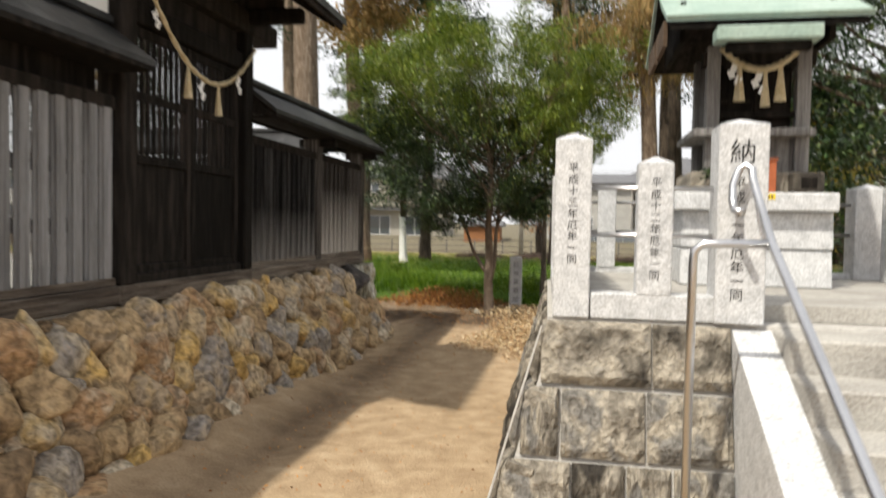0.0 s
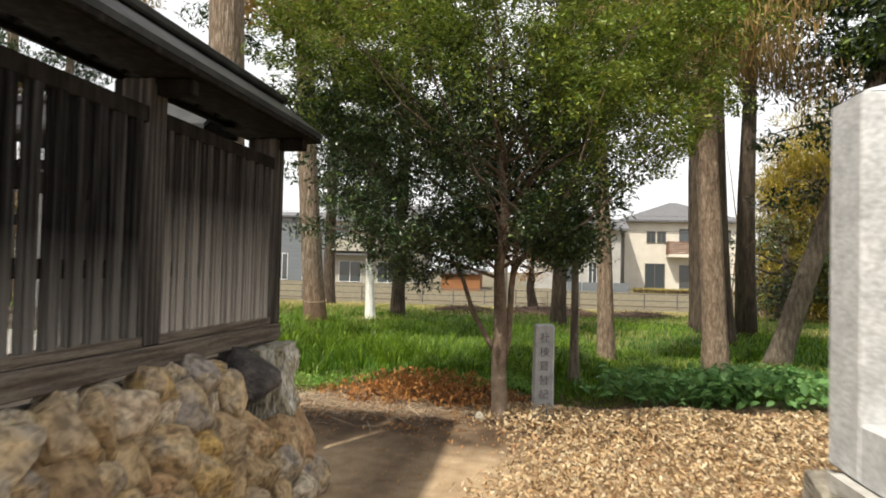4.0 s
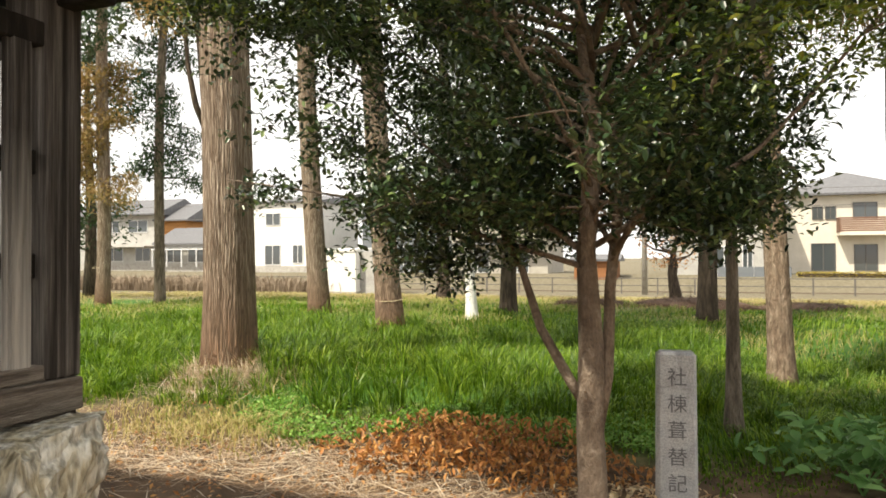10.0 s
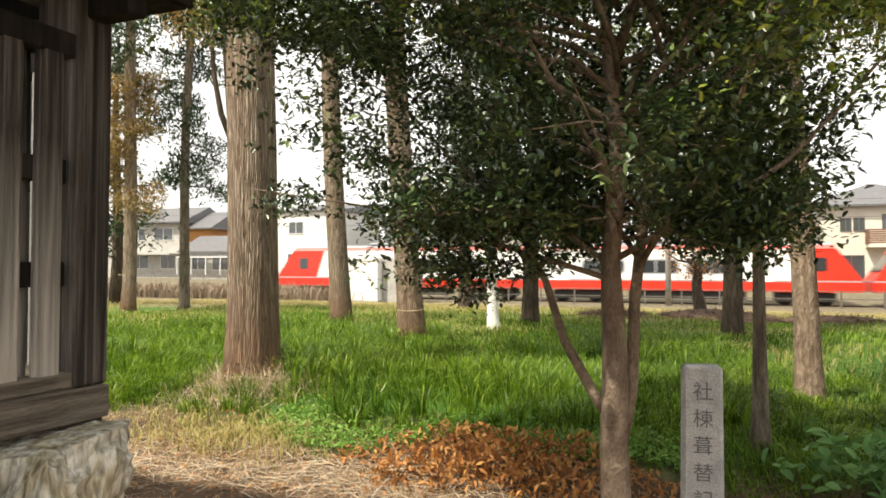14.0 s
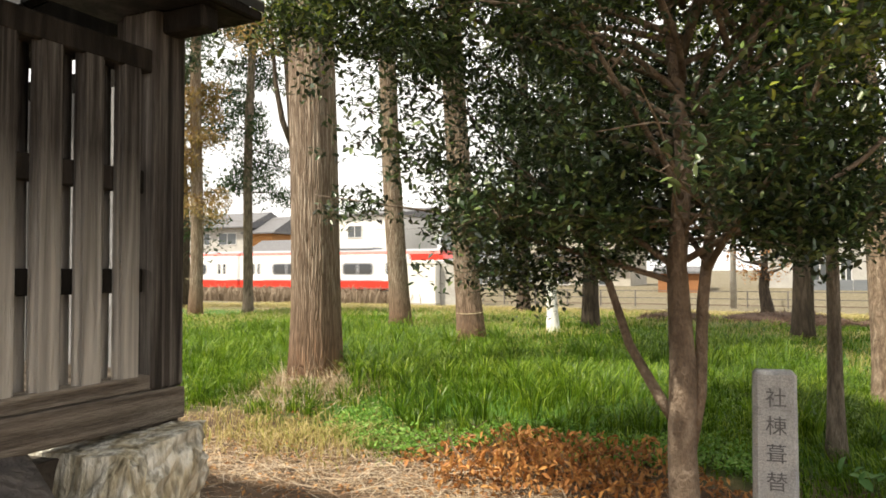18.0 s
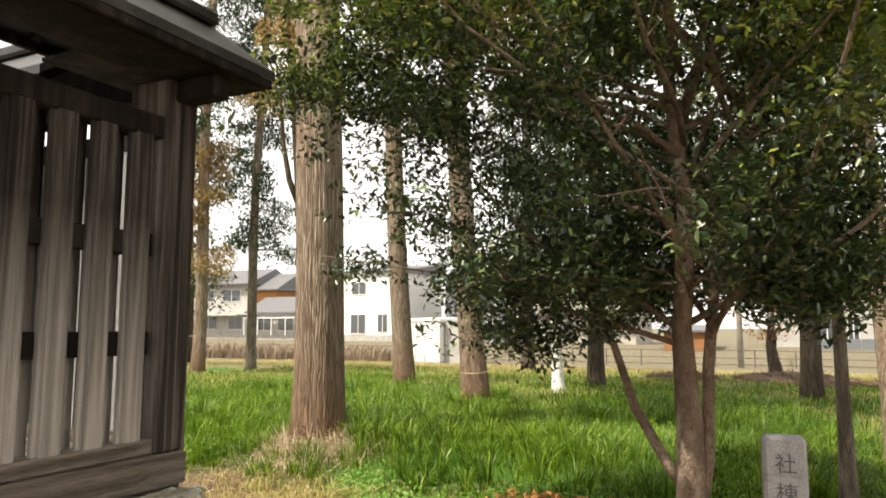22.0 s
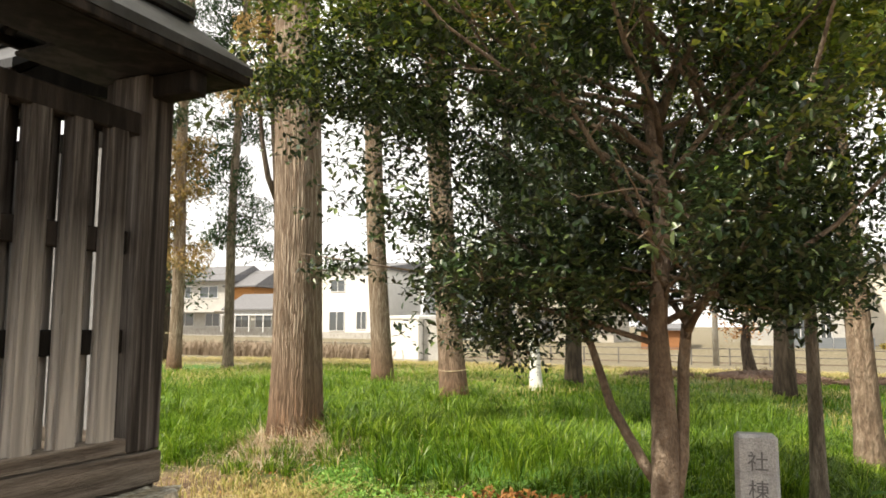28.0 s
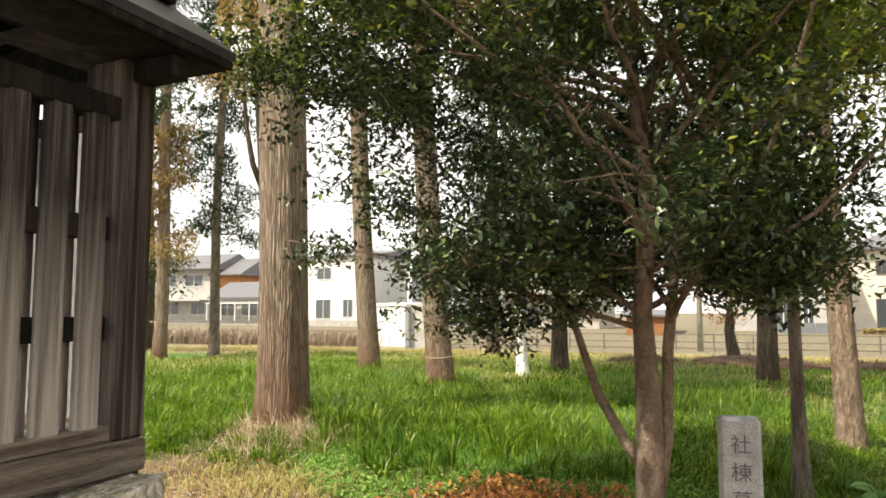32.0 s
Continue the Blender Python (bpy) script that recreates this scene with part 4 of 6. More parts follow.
for z in (1.61, 1.87):
    part("rail", tube([(row_x(-5.95) + 0.08 - 3.15, -1.75, z - 1.6), (row_x(-3.6) + 0.08 - 3.15, 0.55, z - 1.6)], [0.013, 0.013], 8), STEEL, rails, smooth=True)
    part("rail", tube([(0.05, -2.025, z - 1.6), (0.8, -2.025, z - 1.6)], [0.013, 0.013], 8), STEEL, rails, smooth=True)
    part("rail", tube([(0.05, 0.58, z - 1.6), (2.5, 0.58, z - 1.6)], [0.013, 0.013], 8), STEEL, rails, smooth=True)

# steps with a sloping side slab
steps = thing("stone_steps", "concrete steps with a pale sloping side slab", "steps", (4.2, -6.3, 0))
for k in range(7):
    part("step", box((0.002, -0.34 * (k + 1) - 0.02, -0.05), (1.3, 0.1 if k == 0 else -0.34 * k + 0.02, PLAT - 0.02 - 0.165 * k), 0.012), CONCRETE, steps)
bm = bmesh.new()
prof = [(0.03, PLAT - 0.03), (-0.02, PLAT - 0.03), (-2.38, 0.0), (-2.38, -0.3), (0.03, -0.3)]
a = [bm.verts.new((-0.2, y, z)) for y, z in prof]
b = [bm.verts.new((0.0, y, z)) for y, z in prof]
bm.faces.new(a)
bm.faces.new(b[::-1])
for k in range(5):
    bm.faces.new((a[k], b[k], b[(k + 1) % 5], a[(k + 1) % 5]))
part("side_slab", bm, GRANITE, steps, "smooth pale granite side slab")
hand = thing("handrail", "bent stainless steel tube handrail", "handrail", (4.05, -6.87, 0))
LOOP = [(-0.07, 0.30, 1.74), (-0.09, 0.37, 1.75), (-0.095, 0.41, 1.80), (-0.09, 0.43, 1.88), (-0.06, 0.44, 1.96), (-0.03, 0.445, 1.985), (0.0, 0.43, 1.96), (0.0, 0.40, 1.90)]
rail_pts = LOOP + [(0.0, 0.0, 1.59), (0.0, -0.75, 1.17), (0.0, -1.4, 0.80), (0.0, -1.75, 0.60), (0.0, -1.83, 0.5), (0.0, -1.84, 0.1)]
part("tube", tube(rail_pts, [0.021] * len(rail_pts), 12), STEEL, hand, smooth=True)
post_pts = [(-0.345, 0.0, -0.02), (-0.34, 0.0, 1.50), (-0.335, 0.0, 1.55), (-0.30, 0.0, 1.585), (-0.02, 0.0, 1.59)]
part("post", tube(post_pts, [0.021] * 5, 12), STEEL, hand, smooth=True)

# ---------------------------------------------------------------- small shrine on its plinth
shr = thing("small_shrine", "small wooden shrine with a green copper roof", "shrine", (4.455, -4.40, 1.241))
plinth = thing("shrine_plinth", "tall granite plinth with an overhanging top slab", "plinth", (4.455, -4.40, 1.241))
for r in range(2):
    for c in range(2):
        part("plinth_block", box((-0.575 + c * 0.552, -0.55, r * 0.292 + 0.002), (-0.026 + c * 0.552, 0.55, r * 0.292 + 0.287), 0.01, taper=(0.985, 0.97)), GRANITE, plinth)
part("slab", box((-0.64, -0.64, 0.582), (0.53, 0.62, 0.722), 0.012), GRANITE, plinth, "granite top slab")
Z0 = 0.724
part("base_stone", box((-0.50, -0.44, Z0), (0.48, 0.44, Z0 + 0.165), 0.01), OLD_STONE, shr, "grey stone base")
for x in (-0.335, 0.335):
    for y in (-0.3, 0.3):
        part("shrine_post", box((x - 0.052, y - 0.052, Z0 + 0.165), (x + 0.052, y + 0.052, Z0 + 1.165), 0.006), SHRINE_WOOD, shr)
part("floor_beam", box((-0.50, -0.47, Z0 + 0.44), (0.40, 0.44, Z0 + 0.50), 0.008), SHRINE_WOOD, shr)
part("lower_panel", box((-0.283, -0.30, Z0 + 0.17), (0.283, -0.27, Z0 + 0.438)), SHRINE_WOOD, shr, "pale grey lower panel")
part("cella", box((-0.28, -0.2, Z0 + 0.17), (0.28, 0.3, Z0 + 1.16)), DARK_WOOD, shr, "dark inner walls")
part("cross_beam", box((-0.42, -0.345, Z0 + 1.00), (0.42, -0.255, Z0 + 1.12), 0.006), DARK_WOOD, shr)
part("door_rail", box((-0.283, -0.32, Z0 + 0.60), (0.283, -0.28, Z0 + 0.645), 0.004), DARK_WOOD, shr)
for y0 in (-0.275, 0.005):
    door = part("door_panel", box((y0, -0.23, Z0 + 0.51), (y0 + 0.27, -0.203, Z0 + 0.99), 0.004), DARK_WOOD, shr)
    part("door_slat", box((y0 + 0.02, -0.24, Z0 + 0.73), (y0 + 0.25, -0.231, Z0 + 0.76)), DARK_WOOD, door)
for side in (1, -1):
    pts = [(0.0, 1.90), (side * 0.42, 1.60), (side * 0.84, 1.385), (side * 0.84, 1.345), (side * 0.42, 1.555), (0.0, 1.85)]
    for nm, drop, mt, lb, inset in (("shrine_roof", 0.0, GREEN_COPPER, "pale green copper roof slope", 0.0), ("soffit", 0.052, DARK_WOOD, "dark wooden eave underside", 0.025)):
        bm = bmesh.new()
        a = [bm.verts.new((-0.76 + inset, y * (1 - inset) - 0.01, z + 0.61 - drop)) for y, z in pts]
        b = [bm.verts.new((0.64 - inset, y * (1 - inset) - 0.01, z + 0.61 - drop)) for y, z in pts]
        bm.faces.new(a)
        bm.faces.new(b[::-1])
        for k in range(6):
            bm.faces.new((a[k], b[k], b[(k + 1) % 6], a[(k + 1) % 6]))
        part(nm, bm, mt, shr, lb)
    for k in range(9):
        ob = part("rafter", box((-0.02, -0.24, -0.02), (0.02, 0.24, 0.02)), DARK_WOOD, shr)
        ob.matrix_local = pose(-0.68 + k * 0.155, side * 0.6, 2.03, -side * 27, 0, 0)
    part("eave_edge", box((-0.765, side * 0.845 - 0.025, 1.985), (0.645, side * 0.845 + 0.005, 2.0), 0.003), GREEN_COPPER, shr)
    part("barge_board", box((-0.755, min(side * 0.05, side * 0.6), 1.84), (-0.725, max(side * 0.05, side * 0.6), 2.03)), SHRINE_BROWN, shr, "brown gable board")
part("porch_eave", box((-0.44, -1.04, 1.765), (0.26, -0.86, 1.865), 0.01), GREEN_COPPER, shr, "pale copper porch eave")
part("porch_beam", box((-0.36, -0.98, 1.70), (0.2, -0.90, 1.763), 0.006), DARK_WOOD, shr)
part("ridge", box((-0.78, -0.07, 2.47), (0.66, 0.05, 2.56), 0.015), GREEN_COPPER, shr)
for x in (-0.60, 0.48):
    part("gable", box((x - 0.02, -0.5, 1.88), (x + 0.02, 0.5, 2.2)), DARK_WOOD, shr)
sacred_rope((4.185, -4.779, 2.962), (4.724, -4.779, 2.962), 0.155, (0.23, 0.56, 0.75), (0.16, 0.47), r=0.017)
off = thing("offering_box", "small reddish-brown wooden box on the plinth", "box", (4.519, -4.863, 1.915))
part("body", box((-0.04, -0.04, 0), (0.04, 0.04, 0.24), 0.006), ORANGE, off)
part("lid", box((-0.048, -0.048, 0.24), (0.048, 0.048, 0.26), 0.004), ORANGE, off)
tag = thing("label_plate", "small yellow label on the plinth edge", "label", (4.487, -4.995, 1.883))
part("plate", box((-0.045, -0.004, -0.022), (0.045, 0.0, 0.022)), YELLOW, tag)
for k in range(3):
    part("text_bar", box((-0.03 + 0.022 * k, -0.006, -0.008), (-0.016 + 0.022 * k, -0.0045, 0.008)), INK, tag)
lant = thing("stone_incense_burner", "grey square stone burner on the plinth", "incense burner", (4.761, -4.844, 1.915))
part("bowl", box((-0.11, -0.1, 0), (0.11, 0.1, 0.155), 0.012), OLD_STONE, lant)
part("niche", box((-0.055, -0.106, 0.03), (0.055, -0.101, 0.11)), DARK_WOOD, lant, "dark opening")
vase = thing("flower_vase", "small green-filled vase beside the shrine post", "vase", (4.101, -4.909, 1.915))
part("cup", tube([(0, 0, 0), (0, 0, 0.06), (0, 0, 0.11)], [0.03, 0.04, 0.035], 12), OLD_STONE, vase, smooth=True)
leaves("sprig", np.random.default_rng(5).normal(0, 0.035, (60, 3)) + [0, 0, 0.14], LEAF, vase, 0.05, 0.5, 0.0, 6)

for piece in (shr, plinth, off, tag, lant, vase):
    piece.scale = (0.93, 0.93, 0.93)

# ---------------------------------------------------------------- inscribed marker stone
stele = thing("stone_marker", "slim grey stone marker with a carved inscription, in the grass", "marker stone", (2.15, 2.1, 0.0))
bm = box((-0.113, -0.065, -0.1), (0.113, 0.065, 1.10), 0.018, taper=(0.93, 0.93))
part("slab", bm, STELE_STONE, stele)
writing("社棟葺替記念", 0.108, GREY_INK, stele, (0.0, -0.066, 0.955), 0, 1.36)
stele.rotation_euler = (radians(0.6), 0, radians(8))


# ---------------------------------------------------------------- trees
def clump_points(rng, centres, per, spread, flat=0.7):
    pts = []
    for c in centres:
        c = np.array(c)
        d = rng.normal(0, 1, (per, 3))
        d /= np.linalg.norm(d, axis=1, keepdims=True)
        r = rng.uniform(0.2, 1, per) ** 0.5
        pts.append(c + d * r[:, None] * spread * [1, 1, flat])
    return np.concatenate(pts)


# main evergreen tree in the middle
def evergreen():
    t = thing("evergreen_tree", "glossy broad-leaved evergreen tree with a forked smooth trunk", "tree", (1.70, 1.98, 0.06))
    rng, r = np.random.default_rng(21), random.Random(21)
    part("trunk", tube([(0.03, -0.02, -0.1), (0.01, 0, 0.1), (-0.01, 0.0, 0.6), (0.0, 0.0, 1.05), (-0.03, 0.02, 1.6), (0.02, 0.0, 2.2), (-0.06, 0.06, 3.0), (-0.02, 0.1, 4.1)], [0.115, 0.088, 0.078, 0.072, 0.055, 0.05, 0.035, 0.012], 14, 0.08, 3), BARK_SMOOTH, t, smooth=True)
    part("second_stem", tube([(0.03, 0.0, 0.55), (0.085, 0.03, 0.9), (0.10, 0.05, 1.4), (0.17, 0.12, 2.1), (0.42, 0.25, 3.1), (0.55, 0.3, 4.0)], [0.03, 0.034, 0.032, 0.028, 0.02, 0.01], 12, 0.08, 4), BARK_SMOOTH, t, smooth=True)
    part("low_limb", tube([(-0.03, 0.0, 0.72), (-0.12, 0.02, 0.85), (-0.3, 0.05, 1.15), (-0.42, 0.08, 1.5), (-0.62, 0.1, 1.85)], [0.03, 0.032, 0.027, 0.022, 0.01], 10, 0.08, 5), BARK_SMOOTH, t, smooth=True)
    def rim(z, side=0.0):
        return float(np.interp(z, (1.3, 1.6, 2.0, 2.6, 3.2, 3.8, 4.4, 4.8, 5.1), (0.5, 0.9, 1.25, 1.55, 1.9, 2.05, 1.7, 1.15, 0.3))) * (1.0 - (0.17 if side < 0 or z < 2.6 else -0.12) * side)
    cs, heart = [], []
    for k in range(48):
        low = k < 12
        z0 = r.uniform(1.75, 2.15) if low else r.uniform(1.5, 3.1)
        az = 2.399 * k + r.uniform(-0.4, 0.4)
        zt = z0 + r.uniform(-0.15, 0.4) if low else min(4.9, z0 + r.uniform(1.1, 2.4))
        reach = max(0.3, rim(zt, math.cos(az)) * r.uniform(0.75, 1.0))
        b = Vector((math.cos(az) * reach - 0.05, math.sin(az) * reach, zt))
        stem = Vector((0.02 + 0.12 * (k % 3 == 0) * (z0 - 0.7), 0.03, z0))
        pts = bend(stem, b, 7, 0.10, k)
        if not low:
            pts = [p + Vector((0, 0, -0.22 * math.sin(math.pi * q / 7) ** 2)) for q, p in enumerate(pts)]
        part("branch", tube(pts, [q * (0.55 if low else 1.0) for q in (0.020, 0.018, 0.016, 0.013, 0.010, 0.008, 0.006, 0.003)], 6, 0, k), BARK_SMOOTH, t, smooth=True)
        for q in (2, 3, 4, 5, 6, 7):
            p = pts[q]
            for _ in range(2 if q < 6 else 3):
                a2, l2 = az + r.gauss(0, 0.9), r.uniform(0.2, 0.55)
                tip = p + Vector((math.cos(a2) * l2, math.sin(a2) * l2, r.uniform(-0.1, 0.3)))
                if q in (3, 5, 7) and r.random() < 0.7:
                    part("twig", tube([p, p.lerp(tip, 0.5) + Vector((0, 0, 0.03)), tip], [0.006, 0.0045, 0.002], 5), BARK_SMOOTH, t)
                thin_ = 0.7 if tip.x < -0.75 else (0.6 if tip.x > 0.85 else 1.0)
                if r.random() < thin_:
                    cs += [tip, p.lerp(tip, 0.55)]
    # uneven outer clumps
    for _ in range(300):
        az, z = r.uniform(0, 6.28), r.uniform(1.75, 4.95)
        c_ = math.cos(az)
        if z < 3.0 and abs(c_) > 0.6 and r.random() < 0.65:
            continue
        rad = rim(z, c_) * r.uniform(0.7, 1.0) * (1 + 0.13 * math.sin(3 * az + 2 * z))
        cs.append((c_ * rad - 0.05, math.sin(az) * rad, z))
    for _ in range(170):                           # dense heart of the crown
        az, z = r.uniform(0, 6.28), r.uniform(1.75, 4.5)
        rad = min(rim(z) * 0.6, 0.95) * math.sqrt(r.random())
        cs.append((math.cos(az) * rad - 0.08, math.sin(az) * rad, z))
    for _ in range(130):                           # the roof of the crown
        az, rad = r.uniform(0, 6.28), 1.5 * math.sqrt(r.random())
        cs.append((math.cos(az) * rad, math.sin(az) * rad, r.uniform(3.4, 4.8)))
    for _ in range(120):                           # behind the stems
        cs.append((r.uniform(-1.1, 1.1), r.uniform(0.35, 1.2), r.uniform(2.0, 4.6)))
    # a long low spray of leaves on the fence side, a hanging one at the trunk
    for _ in range(20):
        u = r.random()
        cs.append((-0.9 - 1.5 * u, -0.1 + r.gauss(0, 0.15), 1.85 + 0.2 * u + r.gauss(0, 0.04)))
    for _ in range(80):                            # long upper sprays on the fence side
        u = r.random()
        cs.append((-1.4 - 1.3 * u, r.gauss(-0.1, 0.35), 2.95 + 0.4 * u + r.gauss(0, 0.12)))
    for _ in range(75):
        cs.append((r.uniform(-1.35, -0.2), r.gauss(0, 0.35), r.uniform(1.5, 1.95)))
    for _ in range(40):
        cs.append((r.uniform(0.25, 1.1), r.gauss(0, 0.35), r.uniform(1.68, 2.0)))
    for _ in range(70):                            # light sprays on the platform side
        z = r.uniform(2.7, 4.4)
        cs.append((rim(z, 1) * r.uniform(0.65, 1.05), r.gauss(0, 0.5), z))
    for _ in range(60):                            # dark low leaves behind the stems
        cs.append((r.uniform(0.1, 1.15), r.uniform(0.5, 1.3), r.uniform(1.7, 2.3)))
    for _ in range(12):
        cs.append((-0.85 + r.gauss(0, 0.12), r.gauss(0, 0.1), 1.58 + r.gauss(0, 0.12)))
    part("spray", tube([(0, 0, 1.5), (-0.7, -0.05, 1.72), (-1.5, -0.1, 1.95), (-2.4, -0.1, 2.1)], [0.018, 0.014, 0.008, 0.003], 6), BARK_SMOOTH, t, smooth=True)
    pts = clump_points(rng, cs, 82, 0.165)
    sprays = []                                    # light outer sprays high on the platform side
    for _ in range(170):
        u = r.random()
        sprays.append((1.0 + 1.1 * u, r.gauss(-0.1, 0.5), 2.75 + 0.35 * u + r.uniform(0, 1.5)))
    for k in range(9):
        tip = Vector(sprays[k * 18])
        part("spray", tube(bend((0.15, 0.05, tip.z - 0.9), tip, 5, 0.08, 300 + k), [0.014, 0.012, 0.010, 0.007, 0.005, 0.002], 6), BARK_SMOOTH, t, smooth=True)
    pts = np.concatenate([pts, clump_points(rng, sprays, 44, 0.17, 0.5)])
    airy = []                                      # light sprays on the fence side
    for _ in range(480):
        z = r.uniform(1.95, 4.7)
        x = -rim(z, -1) * r.uniform(0.5, 1.08)
        airy.append((x, r.gauss(0, 0.55), z + 0.08 * math.sin(4 * x)))
    pts = np.concatenate([pts, clump_points(rng, airy, 34, 0.15, 0.42)])
    low = 1.54 + 0.08 * np.sin(3.1 * pts[:, 0] + 1) + 0.12 * np.exp(-((pts[:, 0] - 0.1) / 0.3) ** 2) + 0.08 * np.sin(5 * pts[:, 1]) - 0.28 * np.exp(-((pts[:, 0] + 0.9) / 0.25) ** 2) + rng.normal(0, 0.05, len(pts))
    pts = pts[pts[:, 2] > low]
    x, y, z = pts[:, 0], pts[:, 1], pts[:, 2]
    before = np.exp(-((x - 0.06) / 0.3) ** 2) * (y < 0.25)    # more open before the stems
    drop = before * np.where(z < 2.35, 1.0, np.where(z < 4.1, 0.7, 0.0))
    drop = np.maximum(drop, 0.36 * np.clip((-0.35 - x) / 0.4, 0, 1) * (z < 3.1))
    drop = np.maximum(drop, 0.8 * np.clip((x - 0.85) / 0.2, 0, 1) * np.clip((2.55 - z) / 0.3, 0, 1))
    pts = pts[rng.uniform(0, 1, len(pts)) > drop]
    # sunlight on top and platform-side leaves comes from the lighter leaf colour
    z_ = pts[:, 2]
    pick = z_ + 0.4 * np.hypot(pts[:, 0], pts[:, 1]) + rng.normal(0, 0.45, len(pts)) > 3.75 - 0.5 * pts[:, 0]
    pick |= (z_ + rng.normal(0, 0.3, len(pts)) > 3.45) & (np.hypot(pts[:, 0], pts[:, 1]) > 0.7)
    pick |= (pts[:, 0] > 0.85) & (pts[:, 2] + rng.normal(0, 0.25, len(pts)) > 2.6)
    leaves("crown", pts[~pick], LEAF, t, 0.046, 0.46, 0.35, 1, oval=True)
    leaves("sunlit_crown", pts[pick], LEAF_SUN, t, 0.046, 0.44, 0.2, 2, "upper leaves in a lighter colour for sunlight", oval=True)
    return t


evergreen()


def trunk_tree(name, label, x, y, r0, height, mat, lean=(0, 0), z=None, sides=16, ridges=0.12, flare=1.35, parts=(), seed=0, r_top=0.45):
    z0 = float(ground_z(x, y)) if z is None else z
    t = thing(name, label, "tree", (x, y, z0))
    n = 14
    pts, rad = [], []
    for k in range(n + 1):
        u = (k / n) ** 1.5
        h = height * u
        pts.append((lean[0] * h + 0.05 * math.sin(h * 0.5 + seed), lean[1] * h + 0.05 * math.sin(h * 0.4 + 2 * seed), h - 0.15 * (k == 0)))
        rad.append(r0 * (1 + (r_top - 1) * u) * (1 + (flare - 1) * math.exp(-h / 0.3)))
    part("trunk", tube(pts, rad, sides, ridges, seed), mat, t, smooth=True)
    return t


def boughs(t, rng_seed, z0, z1, n, reach, mat, top_r=0.3, leaf=0.12, per=60, lean=(0, 0), spread=0.45, aspect=0.3, droop=0.5, limb_mat=None):
    """Limbs with hanging clumps of needles, as parts of a tall conifer."""
    r, rng = random.Random(rng_seed), np.random.default_rng(rng_seed)
    cs = []
    for k in range(n):
        z = z0 + (z1 - z0) * (k + r.random()) / n
        az = r.uniform(0, 6.28)
        L = reach * r.uniform(0.5, 1.0) * (1 - 0.6 * (z - z0) / max(0.1, z1 - z0 + 2))
        a = Vector((lean[0] * z, lean[1] * z, z))
        b = a + Vector((math.cos(az) * L, math.sin(az) * L, -0.12 * L + r.uniform(-0.2, 0.3)))
        pts = bend(a, b, 4, 0.1, k + rng_seed)
        part("bough", tube(pts, [0.04, 0.03, 0.022, 0.014, 0.006], 5, 0, k), limb_mat or BARK_DARK, t)
        for p in pts[1:]:
            for _ in range(2):
                cs.append((p.x + r.gauss(0, 0.25), p.y + r.gauss(0, 0.25), p.z - r.uniform(0, 0.4)))
    leaves("foliage", clump_points(rng, cs, per, spread), mat, t, leaf, aspect, droop, rng_seed)


big = trunk_tree("cedar_tree", "tall cedar with thick fissured grey-brown bark", -2.62, 4.45, 0.272, 17, BARK, seed=1, sides=120, ridges=0.05, flare=1.3, z=0.34, r_top=0.72)
boughs(big, 31, 7.4, 16, 26, 2.6, LEAF_CEDAR, leaf=0.18, per=70)
FAR = [("cedar_tree", "tall slim cedar with grey-brown bark", -6.2, 12.89, 0.24, 18, BARK, (-0.05, 0.0), 2),
       ("cedar_tree", "cedar with brown bark and a pale band round it", -2.72, 9.2, 0.22, 16, BARK, (-0.07, 0), 3),
       ("evergreen_tree", "tree behind the grass with dull brown bark", -2.35, 16.0, 0.2, 14, BARK_DARK, (0.0, 0), 5),
       ("evergreen_tree", "dark straight trunk at the edge of the grass", 2.43, 14.5, 0.2, 12, BARK_DARK, (-0.005, 0), 6),
       ("evergreen_tree", "smooth tan trunk in the grass", 3.14, 7.0, 0.14, 9, BARK_TAN, (-0.045, 0), 7),
       ("evergreen_tree", "tall tan trunk with flaking bark", 4.92, 7.1, 0.195, 12, BARK_TAN, (-0.035, 0), 8),
       ("cedar_tree", "dark brown trunk beside two others", 6.0, 13.8, 0.25, 14, BARK_DARK, (-0.01, 0), 9),
       ("cedar_tree", "dark brown leaning trunk beside two others", 6.15, 11.4, 0.2, 14, BARK_DARK, (-0.06, 0), 10),
       ("broadleaf_tree", "grey leaning trunk with bare twigs", 6.5, 8.9, 0.21, 8, BARK_GREY, (0.31, 0.05), 11),
       ("broadleaf_tree", "dark trunk at the far side of the grass", 8.6, 9.2, 0.22, 10, BARK_DARK, (-0.02, 0), 12),
       ("cedar_tree", "slim pale cedar with rust-coloured lower boughs", -15.7, 15.8, 0.21, 17, BARK, (0.01, 0), 13),
       ("cedar_tree", "slim dark cedar with hanging boughs", -15.2, 17.8, 0.17, 17, BARK_GREY, (0.02, 0), 14),
       ("evergreen_tree", "straight dark trunk at the field's edge", -7.6, 25.6, 0.26, 14, BARK_DARK, (0.0, 0), 16),
       ("evergreen_tree", "slim dark leaning trunk standing behind the big cedar", -8.43, 12.18, 0.15, 11, BARK_DARK, (-0.062, -0.046), 18)]
trees = []
for nm, lb, x, y, r0, h, mt, ln, sd in FAR:
    trees.append(trunk_tree(nm, lb, x, y, r0, h, mt, ln, seed=sd, r_top=0.6, sides=44, ridges=0.10))
boughs(trees[0], 41, 7.5, 17, 22, 2.4, LEAF_CEDAR, leaf=0.18, per=40)
boughs(trees[1], 42, 8.5, 15, 20, 2.6, LEAF_CEDAR, leaf=0.2, per=80, spread=0.6)
